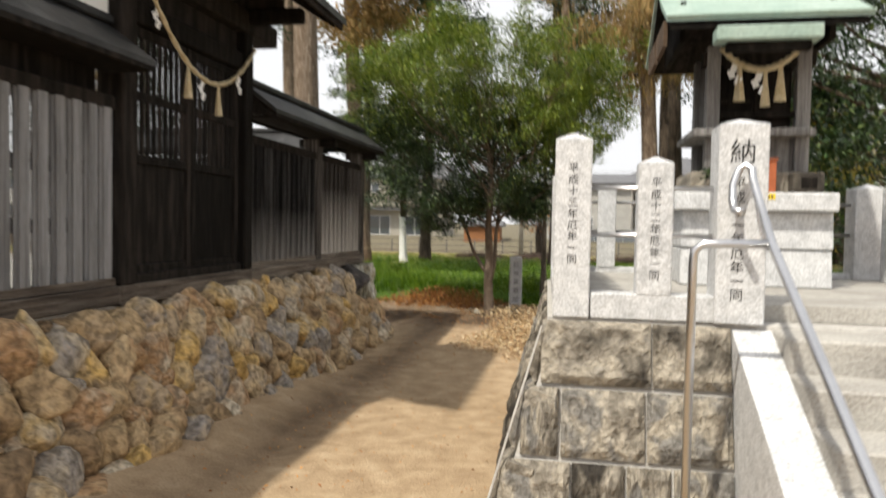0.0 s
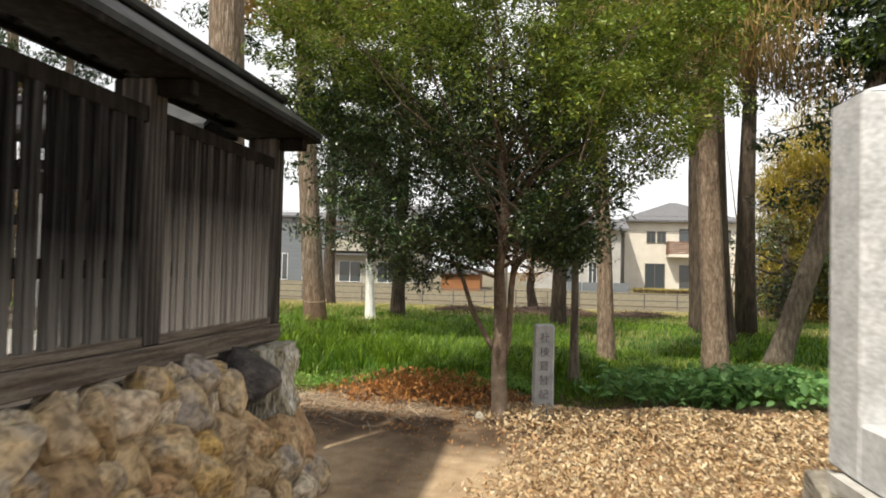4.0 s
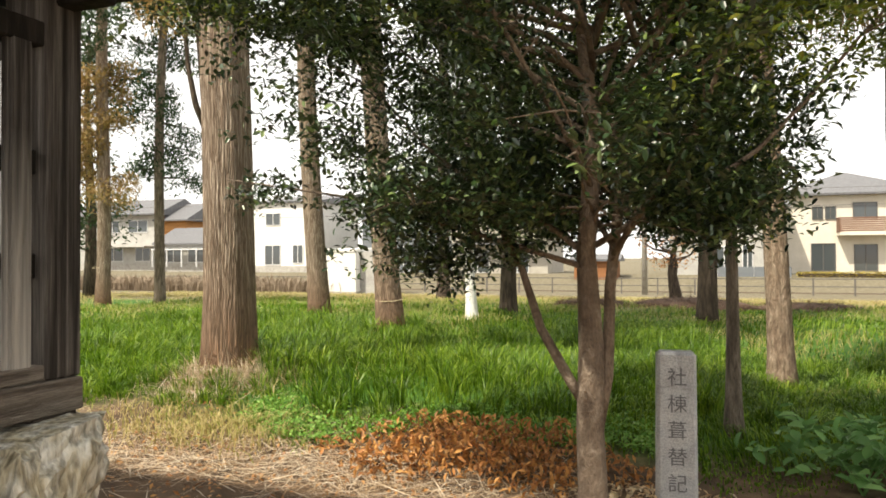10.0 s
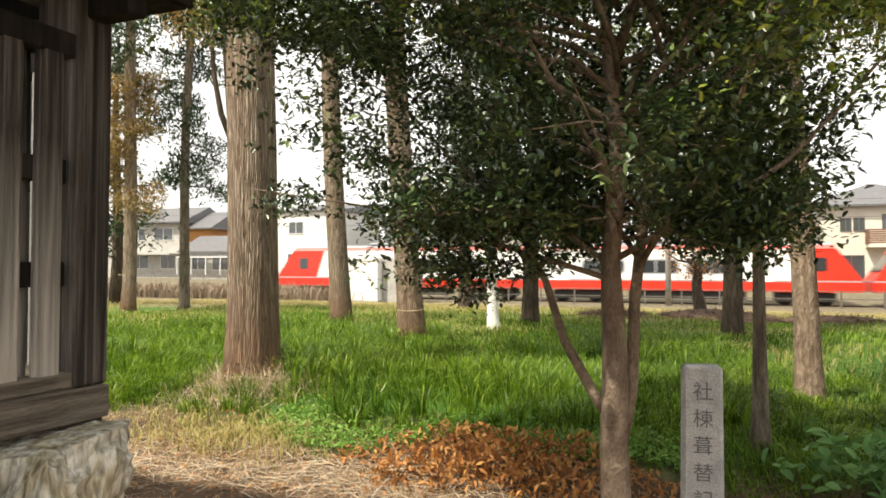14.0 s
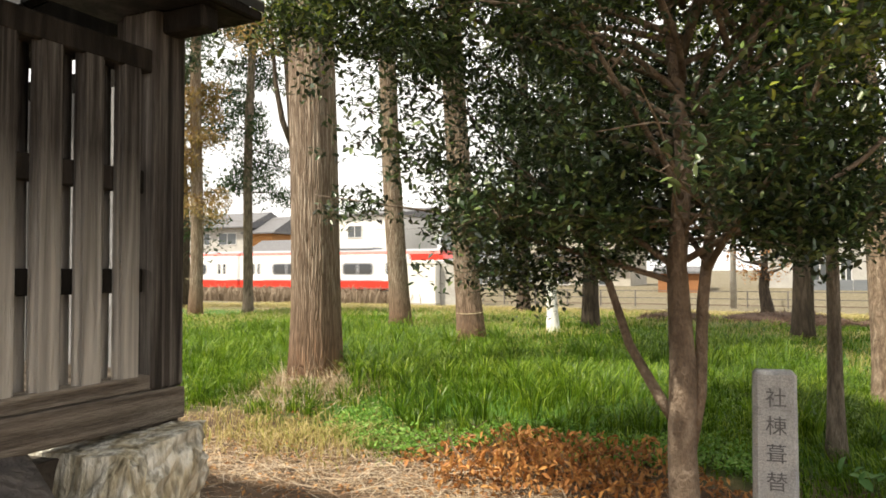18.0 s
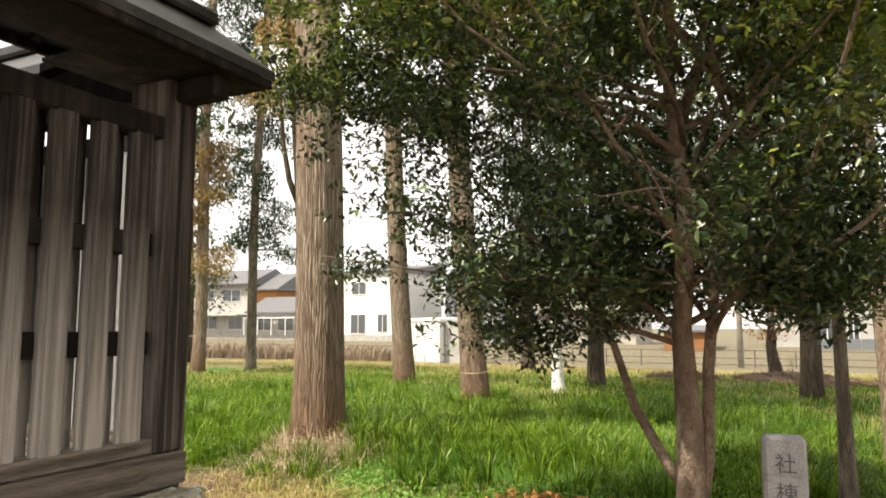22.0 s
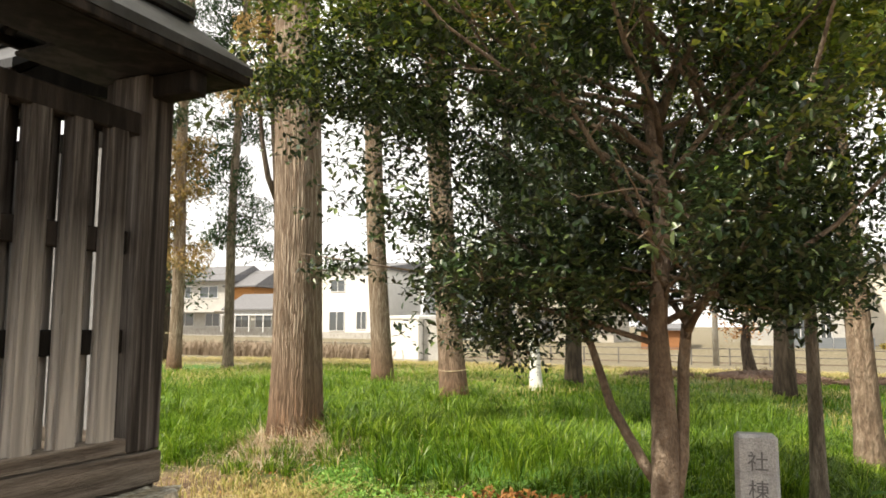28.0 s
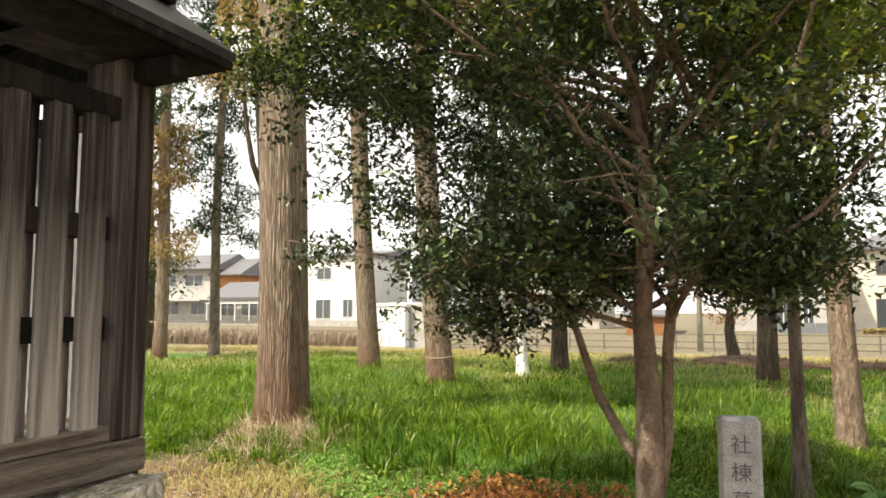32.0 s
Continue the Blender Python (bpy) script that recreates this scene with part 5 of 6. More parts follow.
boughs(trees[1], 67, 6.4, 9.5, 12, 2.0, LEAF_RUST, leaf=0.2, per=80, spread=0.55)
boughs(trees[2], 43, 4.2, 13.5, 36, 3.6, LEAF, leaf=0.18, per=100, aspect=0.4, spread=0.6)
boughs(trees[3], 44, 4.4, 11, 24, 1.7, LEAF, leaf=0.13, per=60, aspect=0.45)
boughs(trees[4], 45, 4.4, 8.5, 12, 1.0, LEAF, leaf=0.10, per=60, aspect=0.45)
boughs(trees[5], 46, 5.6, 11, 24, 2.6, LEAF_SUN, leaf=0.11, per=60, lean=(-0.035, 0), aspect=0.45)
boughs(trees[5], 66, 5.0, 8.5, 20, 2.8, LEAF_RUST, leaf=0.24, per=110, lean=(-0.035, 0), aspect=0.1, droop=1.2, spread=0.6)
boughs(trees[6], 47, 6.8, 13, 20, 2.6, LEAF_CEDAR, leaf=0.17, per=50)
boughs(trees[8], 48, 4.2, 7.8, 14, 2.8, LEAF_CEDAR, leaf=0.15, per=60, lean=(0.31, 0.05))
boughs(trees[9], 49, 3.6, 9.5, 24, 3.0, LEAF, leaf=0.15, per=70, aspect=0.45)
boughs(trees[10], 50, 3.6, 8.0, 16, 1.5, LEAF_RUST, leaf=0.17, per=50)
boughs(trees[10], 51, 8.0, 16, 18, 1.7, LEAF_CEDAR, leaf=0.17, per=50)
boughs(trees[12], 55, 4.5, 13, 26, 2.8, LEAF, leaf=0.16, per=60, aspect=0.45)
boughs(trees[13], 56, 6.8, 10.0, 9, 1.1, LEAF_RUST, leaf=0.17, per=40, lean=(-0.062, -0.046))
part("fork", tube([(-0.28, -0.2, 4.4), (-0.44, -0.38, 5.0), (-0.56, -0.5, 5.9), (-0.66, -0.58, 7.6)], [0.08, 0.075, 0.06, 0.02], 10), BARK_DARK, trees[13], smooth=True)
boughs(trees[11], 52, 4.0, 16, 34, 1.7, LEAF_CEDAR, leaf=0.17, per=60)
rw = random.Random(17)                             # bare arching twigs on the leaning tree
for k in range(16):
    h = rw.uniform(1.6, 4.2)
    a = Vector((0.31 * h, 0.05 * h, h))
    b = a + Vector((rw.uniform(-1.3, -0.1), rw.uniform(-0.8, 0.6), rw.uniform(-0.6, 0.9)))
    m = a.lerp(b, 0.45) + Vector((0, 0, rw.uniform(0.25, 0.6)))
    part("bare_twig", tube([a, a.lerp(m, 0.5) + Vector((0, 0, 0.1)), m, m.lerp(b, 0.5) + Vector((0, 0, 0.08)), b], [0.012, 0.010, 0.008, 0.006, 0.003], 5), BARK_TAN, trees[8], "pale bare twig")
    for q in range(2):
        e = m.lerp(b, rw.random()) + Vector((rw.uniform(-0.4, 0.3), rw.uniform(-0.3, 0.3), rw.uniform(-0.35, 0.3)))
        part("bare_twig", tube([m, m.lerp(e, 0.5) + Vector((0, 0, 0.05)), e], [0.006, 0.005, 0.002], 5), BARK_TAN, trees[8], "pale bare twig")
for host, h, r in ((trees[1], 0.62, 0.243), (trees[10], 1.25, 0.215)):
    ring = [(r * math.cos(q * math.pi / 10) - 0.05 * h, r * math.sin(q * math.pi / 10), h + 0.03 * math.sin(q * math.pi / 10)) for q in range(21)]
    part("string", tube(ring, [0.006] * 21, 6, caps=False), STRAW, host, "pale string tied round the trunk")
white = trunk_tree("limewashed_tree", "young tree with a white limewashed trunk", -2.62, 13.6, 0.13, 1.7, LIMEWASH, (-0.03, 0), seed=4, r_top=0.8)
part("upper_trunk", tube([(-0.05, 0.02, 1.6), (-0.1, 0, 3.2), (-0.1, 0, 5.4)], [0.115, 0.09, 0.03], 12), BARK_DARK, white, smooth=True)
boughs(white, 53, 2.3, 5.4, 20, 1.9, LEAF, leaf=0.12, per=60, aspect=0.45)
thin = trunk_tree("evergreen_sapling", "thin evergreen sapling in the grass", 2.5, 4.2, 0.055, 4.2, BARK_GREY, (0.02, 0), seed=15, flare=1.6)
boughs(thin, 54, 2.4, 4.2, 10, 0.7, LEAF, leaf=0.085, per=60, aspect=0.44, spread=0.3)

# ---------------------------------------------------------------- grass, litter, low plants
gr = np.random.default_rng(77)


def scatter(n, x0, x1, y0, y1, keep):
    p = np.stack([gr.uniform(x0, x1, n), gr.uniform(y0, y1, n)], -1)
    p = p[keep(p[:, 0], p[:, 1])]
    return np.column_stack([p, ground_z(p[:, 0], p[:, 1])])


def edge_y(x):
    return 3.25 + 0.25 * np.sin(1.7 * x) + 0.2 * np.sin(3.9 * x + 1)


def in_lawn(x, y):
    clear = np.hypot(x + 2.45, (y - 4.25) * 1.1) > 0.33 + gr.normal(0, 0.1, len(x))
    return clear & ((dry_patch(x, y) < 0.8) | (gr.uniform(0, 1, len(x)) < 0.3)) & (y > edge_y(x) + gr.normal(0, 0.12, len(x))) & ~((x < -0.3) & (y < 0.6))


def dry_patch(x, y):
    return np.sin(0.9 * x + 0.4 * y) + np.sin(1.3 * y - 0.7 * x + 2) + gr.normal(0, 0.5, len(x))


near_lawn = scatter(115000, -9, 6.5, 2.6, 9, in_lawn)
rise = np.clip(0.3 + 0.45 * (near_lawn[:, 1] - edge_y(near_lawn[:, 0])), 0.3, 1) * (1 - 0.4 * smooth_step(1.8, 3.2, near_lawn[:, 0]))
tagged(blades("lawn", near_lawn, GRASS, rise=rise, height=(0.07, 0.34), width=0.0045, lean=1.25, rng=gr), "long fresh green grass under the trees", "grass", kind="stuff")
# thick arching tufts standing over the rest
crowns = scatter(3600, -8, 6.5, 3.4, 10.5, lambda x, y: in_lawn(x, y) & (np.sin(1.1 * x + 0.6 * y) + np.sin(1.7 * y - 0.5 * x) + gr.normal(0, 0.5, len(x)) > -0.5))
each = 24
tuft_az = gr.uniform(0, 2 * np.pi, len(crowns) * each)
spread = np.abs(gr.normal(0, 0.05, len(tuft_az)))
tuft_at = np.repeat(crowns, each, 0) + np.stack([np.cos(tuft_az) * spread, np.sin(tuft_az) * spread, 0 * spread], -1)
tall = np.repeat(gr.uniform(0.55, 1.25, len(crowns)) * np.clip(0.35 + 0.6 * (crowns[:, 1] - edge_y(crowns[:, 0])), 0.35, 1) * (1 - 0.4 * smooth_step(1.8, 3.2, crowns[:, 0])), each)
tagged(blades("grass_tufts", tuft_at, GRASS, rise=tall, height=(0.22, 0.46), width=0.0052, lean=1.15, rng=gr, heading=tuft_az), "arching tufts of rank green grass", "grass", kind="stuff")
far_lawn = scatter(80000, -15, 12, 8, 25, lambda x, y: in_lawn(x, y) & (gr.uniform(0, 1, len(x)) < np.clip((26 - y) / 7, 0, 1)))
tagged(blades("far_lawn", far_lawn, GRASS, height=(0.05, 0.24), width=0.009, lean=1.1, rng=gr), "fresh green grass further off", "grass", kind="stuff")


def withered(x, y):
    near = (y < 6.2) & ((x > -0.9) | (gr.uniform(0, 1, len(x)) < 0.6))
    strip = np.exp(-((y - 8.0 - 0.3 * np.sin(x)) / 1.0) ** 2) * (x < 0.5)
    return (y > edge_y(x)) & (dry_patch(x, y) + 1.3 * strip + 0.55 * (x < -1) > 0.95 - 0.11 * np.maximum(0, y - 6.5)) & ~near


hay = scatter(130000, -24, 14, 3.2, 33, withered)
tagged(blades("withered_grass", hay, HAY, height=(0.07, 0.26), width=0.0042, lean=1.6, rng=gr, swathe=False), "pale withered grass among the green", "grass", kind="stuff")
gold = scatter(5500, -3.3, -0.5, 2.2, 3.6, lambda x, y: gr.uniform(0, 1, len(x)) < np.exp(-((x + 1.75) / 0.8) ** 2 - ((y - 3.0) / 0.35) ** 2))
tagged(blades("golden_grass", gold, HAY, height=(0.05, 0.19), width=0.004, lean=1.7, rng=gr, swathe=False), "short golden dead grass at the path's edge", "grass", kind="stuff")
weed = scatter(16000, -1.6, 2.2, 2.9, 4.4, lambda x, y: (y > edge_y(x) - 0.12) & (gr.uniform(0, 1, len(x)) < np.exp(-((y - edge_y(x) - 0.2) / 0.35) ** 2)))
weed[:, 2] += gr.uniform(0.02, 0.10, len(weed))
tagged(leaves("low_weeds", weed, leafy("weed_leaf", [(0.10, 0.24, 0.03), (0.17, 0.34, 0.05), (0.26, 0.42, 0.09)], 0.5, 0.35, 0.4), None, 0.036, 0.6, 0.0, 41, "", 0.2, oval=True), "fresh small-leaved weeds along the edge of the grass", "weeds", kind="stuff")

# ---------------------------------------------------------------- litter and low plants
def leaf_litter(name, pts, mat, size, label, seed, droop=0.0, aspect=0.4, fold=0.35):
    ob = leaves(name, pts, mat, None, size, aspect, droop, seed, "", fold)
    return tagged(ob, label, "leaf litter", kind="stuff")


def heap(n, keep, lift):
    """Points on the ground of a patch, lifted into a low heap."""
    p = np.stack([gr.uniform(-2.5, 6.5, n), gr.uniform(-2.5, 6.5, n)], -1)
    p = p[keep(p[:, 0], p[:, 1])]
    up = lift(p[:, 0], p[:, 1])
    return np.column_stack([p, ground_z(p[:, 0], p[:, 1]) + 0.008 + up * gr.uniform(0, 1, len(p))])


def straw_zone(x, y):
    edge = 1.55 + 0.25 * np.sin(2.1 * y) + 0.22 * np.maximum(0, -y)
    d = np.minimum.reduce([(x - edge) * 1.2, (y + 1.45 + 0.35 * np.sin(3 * x)) * 0.8, (2.75 + 0.12 * np.maximum(0, x - 2) - y + 0.15 * np.sin(4 * x)), (5.6 - x)])
    return d


leaf_litter("fallen_leaves", heap(165000, lambda x, y: gr.uniform(0, 1, len(x)) < np.clip(straw_zone(x, y), 0, 0.9), lambda x, y: 0.03 + 0.2 * np.clip(straw_zone(x, y) - 0.15, 0, 1)), LEAF_STRAW, 0.056, "pale straw-coloured fallen leaves heaped beside the path", 8)
leaf_litter("brown_leaves", heap(60000, lambda x, y: gr.uniform(0, 1, len(x)) < (0.16 + 0.1 * (x < 0.6)) * np.clip(np.minimum.reduce([(y - 0.3) * 0.8 - 0.5 * (x < 0.6), 4.0 - y, x + 2.9, 2.4 - x]), 0, 1), lambda x, y: 0.02 + 0 * x), LEAF_DRY, 0.045, "scattered dry leaves and straw on bare soil", 9)


def shrub_zone(x, y):
    return 0.85 - ((x - 0.72) / 1.25) ** 2 - ((y - 2.9) / 0.72) ** 2 + 0.35 * np.sin(5 * x + 1) * np.sin(6 * y) + 0.2 * np.sin(11 * x) * np.sin(9 * y + 2)


dead = thing("dead_shrub", "low withered shrub with rust-brown curled leaves", "shrub", (0.7, 2.95, 0.1))
pts = heap(170000, lambda x, y: shrub_zone(x, y) > gr.uniform(0, 1.0, len(x)), lambda x, y: 0.05 + 0.27 * np.clip(shrub_zone(x, y), 0, 1))
leaves("withered_leaves", pts - np.array([0.7, 2.95, 0.1]), LEAF_DRY, dead, 0.068, 0.38, -0.2, 10, "", 0.5, 0.8)
rt = random.Random(9)
for k in range(26):
    a = Vector((rt.uniform(-0.8, 0.8), rt.uniform(-0.4, 0.4), 0.0))
    b = a + Vector((rt.uniform(-0.35, 0.35), rt.uniform(-0.3, 0.3), rt.uniform(0.15, 0.36)))
    part("twig", tube(bend(a, b, 3, 0.06, k), [0.006, 0.005, 0.004, 0.002], 5), BARK_TAN, dead)

soil_twigs = thing("fallen_branch", "bare curved branch lying on the straw", "branch", (-0.62, 3.25, 0.17))
part("stem", tube([(-0.25, -0.25, 0.0), (0.02, -0.2, 0.02), (0.2, -0.05, 0.03), (0.32, 0.2, 0.06), (0.42, 0.5, 0.14)], [0.008, 0.011, 0.011, 0.01, 0.005], 7), BARK_TAN, soil_twigs, smooth=True)
part("side_twig", tube([(0.2, -0.05, 0.03), (0.42, -0.12, 0.04), (0.62, -0.22, 0.02)], [0.007, 0.005, 0.002], 6), BARK_TAN, soil_twigs, smooth=True)

# straw and fine twigs round the cedar's foot
n = 2200
an, rr = gr.normal(-0.9, 1.2, n), 0.31 + np.abs(gr.normal(0, 0.26, n))
root = np.column_stack([-2.55 + rr * np.cos(an), 4.38 + rr * np.sin(an) * 1.0])
root = np.column_stack([root, ground_z(root[:, 0], root[:, 1])])
root[:, 2] += 0.16 * np.exp(-((rr - 0.31) / 0.12) ** 2) * gr.uniform(0, 1, n) ** 2
tagged(leaves("cedar_litter", root + np.array([0, 0, 0.02]), PALE_STRAW, None, 0.46, 0.014, 0.0, 33, "", 0.1, 0.62), "pale dry twigs and straw heaped round the cedar", "straw", kind="stuff")
mat_pts = scatter(30000, -3.6, 1.6, 1.6, 4.2, lambda x, y: gr.uniform(0, 1, len(x)) < 0.55 * np.exp(-((y - 2.5 + 0.2 * np.sin(2 * x)) / 0.52) ** 2))
tagged(leaves("straw_mat", mat_pts + np.array([0, 0, 0.02]), PALE_STRAW, None, 0.15, 0.022, 0.0, 31, "", 0.1, 0.2), "flattened dry straw along the edge of the grass", "straw", kind="stuff")


stalk_pts = scatter(4600, -3.4, 1.3, 1.1, 3.5, lambda x, y: gr.uniform(0, 1, len(x)) < np.exp(-((y - 2.2 + 0.15 * np.sin(2 * x)) / 0.5) ** 2) * np.clip((1.2 - x) / 1.2, 0.05, 1))
tagged(leaves("straw_stalks", stalk_pts + np.array([0, 0, 0.035]), PALE_STRAW, None, 0.40, 0.013, 0.0, 35, "", 0.1, 0.12), "long pale stalks strewn over the bare soil", "straw", kind="stuff")
crumbs = scatter(2600, 0.7, 3.0, -9.0, 1.6, lambda x, y: gr.uniform(0, 1, len(x)) < 0.35 + 0.5 * np.exp(-((x - 1.1) / 0.25) ** 2))
tagged(leaves("path_litter", crumbs + np.array([0, 0, 0.012]), LEAF_DRY, None, 0.026, 0.5, 0.0, 36, "", 0.3, 0.3), "scattered dead leaf crumbs on the sandy path", "leaf litter", kind="stuff")


# broad-leaved ground plants
def leafy_plant(x, y, n, seed, size=0.115):
    r = np.random.default_rng(seed)
    z = float(ground_z(x, y))
    t = thing("leafy_plant", "low clump of broad bright green leaves", "plant", (x, y, z), "broad-leaved plants at the edge of the grass")
    for k in range(4):
        an = r.uniform(0, 6.28)
        part("stalk", tube([(0, 0, 0), (0.06 * math.cos(an), 0.06 * math.sin(an), 0.12), (0.14 * math.cos(an), 0.14 * math.sin(an), 0.22)], [0.008, 0.007, 0.005], 5), LEAF_BROAD, t)
    d = r.normal(0, 1, (n, 3)) * [0.2, 0.2, 0.0]
    d[:, 2] = r.uniform(0.08, 0.38, n)
    leaves("foliage", d, LEAF_BROAD, t, size, 0.62, 0.15, seed, "", 0.25, oval=True)


rp = random.Random(4)
for k in range(46):
    x, y = rp.uniform(2.75, 5.6), rp.uniform(2.75, 5.2)
    if y < 3.05 + 0.2 * math.sin(3 * x) or y > 3.2 + 0.75 * (x - 2.5):
        continue
    leafy_plant(x, y, 50, 100 + k)

# white scrap caught at the tree's foot
scrap = thing("paper_scrap", "crumpled whitish scrap caught at the tree foot", "scrap", (1.52, 1.86, 0.09))
bm = bmesh.new()
bmesh.ops.create_icosphere(bm, subdivisions=2, radius=0.05)
for v in bm.verts:
    v.co = Vector((v.co.x, v.co.y * 0.4, v.co.z * 1.1 + 0.05)) * (1 + 0.5 * noise.noise(v.co * 20))
part("sheet", bm, material("scrap_paper", [(0.40, 0.36, 0.28), (0.62, 0.58, 0.48)], 20, 0.9, 0.4), scrap)

BRUSH_CORE = material("dead_wood_heap", [(0.07, 0.042, 0.028), (0.16, 0.10, 0.068)], 9, 0.95, 1.0, fine=40)
BRUSH = leafy("dead_branches", [(0.10, 0.065, 0.045), (0.17, 0.115, 0.08), (0.23, 0.165, 0.12)], 0.8, 0.05, 0.2)
# heaps of twigs at the far edge of the grass
for x, y, sx, sy, h in ((2.0, 20.5, 1.9, 1.0, 0.34), (5.2, 20.6, 1.5, 0.8, 0.25), (-0.9, 20.5, 1.2, 0.8, 0.24)):
    z = float(ground_z(x, y))
    hp = thing("brushwood_heap", "heap of brown dead branches at the field edge", "brushwood", (x, y, z))
    bm = bmesh.new()
    bmesh.ops.create_icosphere(bm, subdivisions=3, radius=1.0)
    for v in bm.verts:
        k = 1 + 0.25 * noise.noise(v.co * 3 + Vector((x, y, 0)))
        v.co = Vector((v.co.x * sx * k, v.co.y * sy * k, max(-0.1, v.co.z * h * k)))
    part("core", bm, BRUSH_CORE, hp, smooth=True)
    q = gr.uniform(-1, 1, (900, 2))
    q = q[(q ** 2).sum(1) < 1]
    zz = h * np.sqrt(1 - (q ** 2).sum(1)) * 0.95
    leaves("brushwood", np.column_stack([q[:, 0] * sx, q[:, 1] * sy, zz]), BRUSH, hp, 0.45, 0.05, 0.0, 12)

# ---------------------------------------------------------------- bamboo and background trees
bam = thing("bamboo_grove", "yellow-green feathery bamboo grove at the field edge", "bamboo", (13.3, 25.5, float(ground_z(13.3, 25.5))))
r1 = random.Random(3)
cs = []
for k in range(70):
    x, y, h = r1.gauss(0.3, 1.5), r1.gauss(0, 1.2), r1.uniform(5.0, 8.2)
    dx = r1.gauss(0, 0.8)
    stem = bend((x, y, 0), (x + dx, y, h), 5, 0.2, k)
    part("culm", tube(stem, [0.04, 0.036, 0.03, 0.024, 0.015, 0.006], 5), BARK_TAN, bam)
    for u in np.linspace(0.1, 1.02, 11):
        cs.append((x + dx * u + r1.gauss(0, 0.5), y + r1.gauss(0, 0.5), h * u + r1.gauss(0, 0.15)))
cs = [c_ for c_ in cs if c_[0] > -2.3]
leaves("foliage", clump_points(np.random.default_rng(8), cs, 130, 0.8, 0.5), LEAF_BAMBOO, bam, 0.3, 0.15, 0.4, 13)


def background_tree(x, y, h, rad, mat, label, seed, n=60, leaf=0.2, per=70, low=0.25):
    z = float(ground_z(x, y))
    t = thing("broadleaf_tree", label, "tree", (x, y, z))
    r = random.Random(seed)
    part("trunk", tube(bend((0, 0, -0.1), (0, 0, h * 0.9), 6, 0.15, seed), [0.26, 0.22, 0.19, 0.16, 0.12, 0.08, 0.03], 10, 0.1, seed), BARK_DARK, t, smooth=True)
    cs = []
    for k in range(n):
        az, u = r.uniform(0, 6.28), r.uniform(low, 1.0)
        k2 = math.sin(math.pi * (u - low * 0.8) / (1.05 - low * 0.8)) ** 0.6
        rr_ = rad * k2 * r.uniform(0.35, 1.0)
        p = Vector((math.cos(az) * rr_, math.sin(az) * rr_, h * u))
        if k % 3 == 0:
            part("limb", tube(bend((0, 0, h * u * 0.8), p, 4, 0.15, seed + k), [0.06, 0.05, 0.035, 0.02, 0.008], 5), BARK_DARK, t)
        cs.append(p)
    leaves("foliage", clump_points(np.random.default_rng(seed), cs, per, rad * 0.3, 0.75), mat, t, leaf, 0.45, 0.3, seed)
    return t


background_tree(8.9, 3.4, 8.5, 2.7, LEAF, "dense dark evergreen beside the platform", 201, 120, 0.14, 150, 0.08)
background_tree(6.9, 12.8, 12.0, 3.0, LEAF_CEDAR, "tall dark tree behind the grass", 202, 70, 0.2, 90, 0.6)
background_tree(13.0, 14.0, 9.0, 3.0, LEAF, "dark evergreen at the field edge", 203, 70, 0.2, 90)
background_tree(-20.5, 20.0, 12.0, 3.0, LEAF_CEDAR, "dark conifer beyond the fence", 204, 70, 0.2, 90, 0.15)
background_tree(10.6, 22.5, 3.6, 2.2, LEAF, "dark evergreen shrub under the bamboo", 206, 50, 0.16, 90, 0.1)
background_tree(14.2, 22.8, 3.4, 2.4, LEAF, "dark evergreen shrub under the bamboo", 207, 50, 0.16, 90, 0.1)
small_tree = background_tree(1.5, 24.0, 2.6, 1.3, LEAF_DRY, "small bare-twigged brown tree by the track", 205, 26, 0.14, 20, 0.5)

# tall dry grass along the track bank
bank = scatter(26000, -60, -17, 34.5, 40, lambda x, y: gr.uniform(0, 1, len(x)) < np.clip((-17 - x) / 8, 0, 1))
tagged(blades("tall_dry_grass", bank, leafy("reddish_dry_grass", [(0.22, 0.165, 0.115), (0.31, 0.245, 0.175), (0.17, 0.125, 0.085)], 0.7, 0.2, 0.2), height=(0.4, 1.25), width=0.02, lean=0.8, rng=gr, swathe=False), "tall reddish dry grass on the track bank", "grass", kind="stuff")

# ---------------------------------------------------------------- railway
RAILZ, TRK = -0.42, math.degrees(math.atan(0.04))
GRAVEL = material("ballast", [(0.16, 0.145, 0.13), (0.28, 0.26, 0.24)], 8, 0.95, 0.6, fine=40)
line_m = pose(0, 43.5, 0, 0, 0, TRK)
track = thing("railway_track", "single railway track on a ballast bed", "railway", kind="structure")
track.matrix_world = line_m
bm = bmesh.new()
pr = [(-2.4, -0.62), (-1.6, -0.6 + 0.03), (1.6, -0.6 + 0.03), (2.4, -0.62)]
a = [bm.verts.new((-220, y, z)) for y, z in pr]
b = [bm.verts.new((220, y, z)) for y, z in pr]
for k in range(3):
    bm.faces.new((a[k], b[k], b[k + 1], a[k + 1]))
part("ballast", bm, GRAVEL, track)
for y in (-0.53, 0.53):
    part("rail", box((-220, y - 0.03, -0.57), (220, y + 0.03, RAILZ)), plain("rail_steel", (0.2, 0.15, 0.12), 0.5, 0.8), track)
sl = bpy.data.meshes.new("sleeper")
bm = box((-0.1, -1.05, -0.6), (0.1, 1.05, -0.545))
bm.to_mesh(sl)
bm.free()
sl.materials.append(CONCRETE)
for k in range(140):
    ob = new("sleeper", sl)
    ob.parent = track
    ob.location = (-52 + k * 0.65, 0, 0)

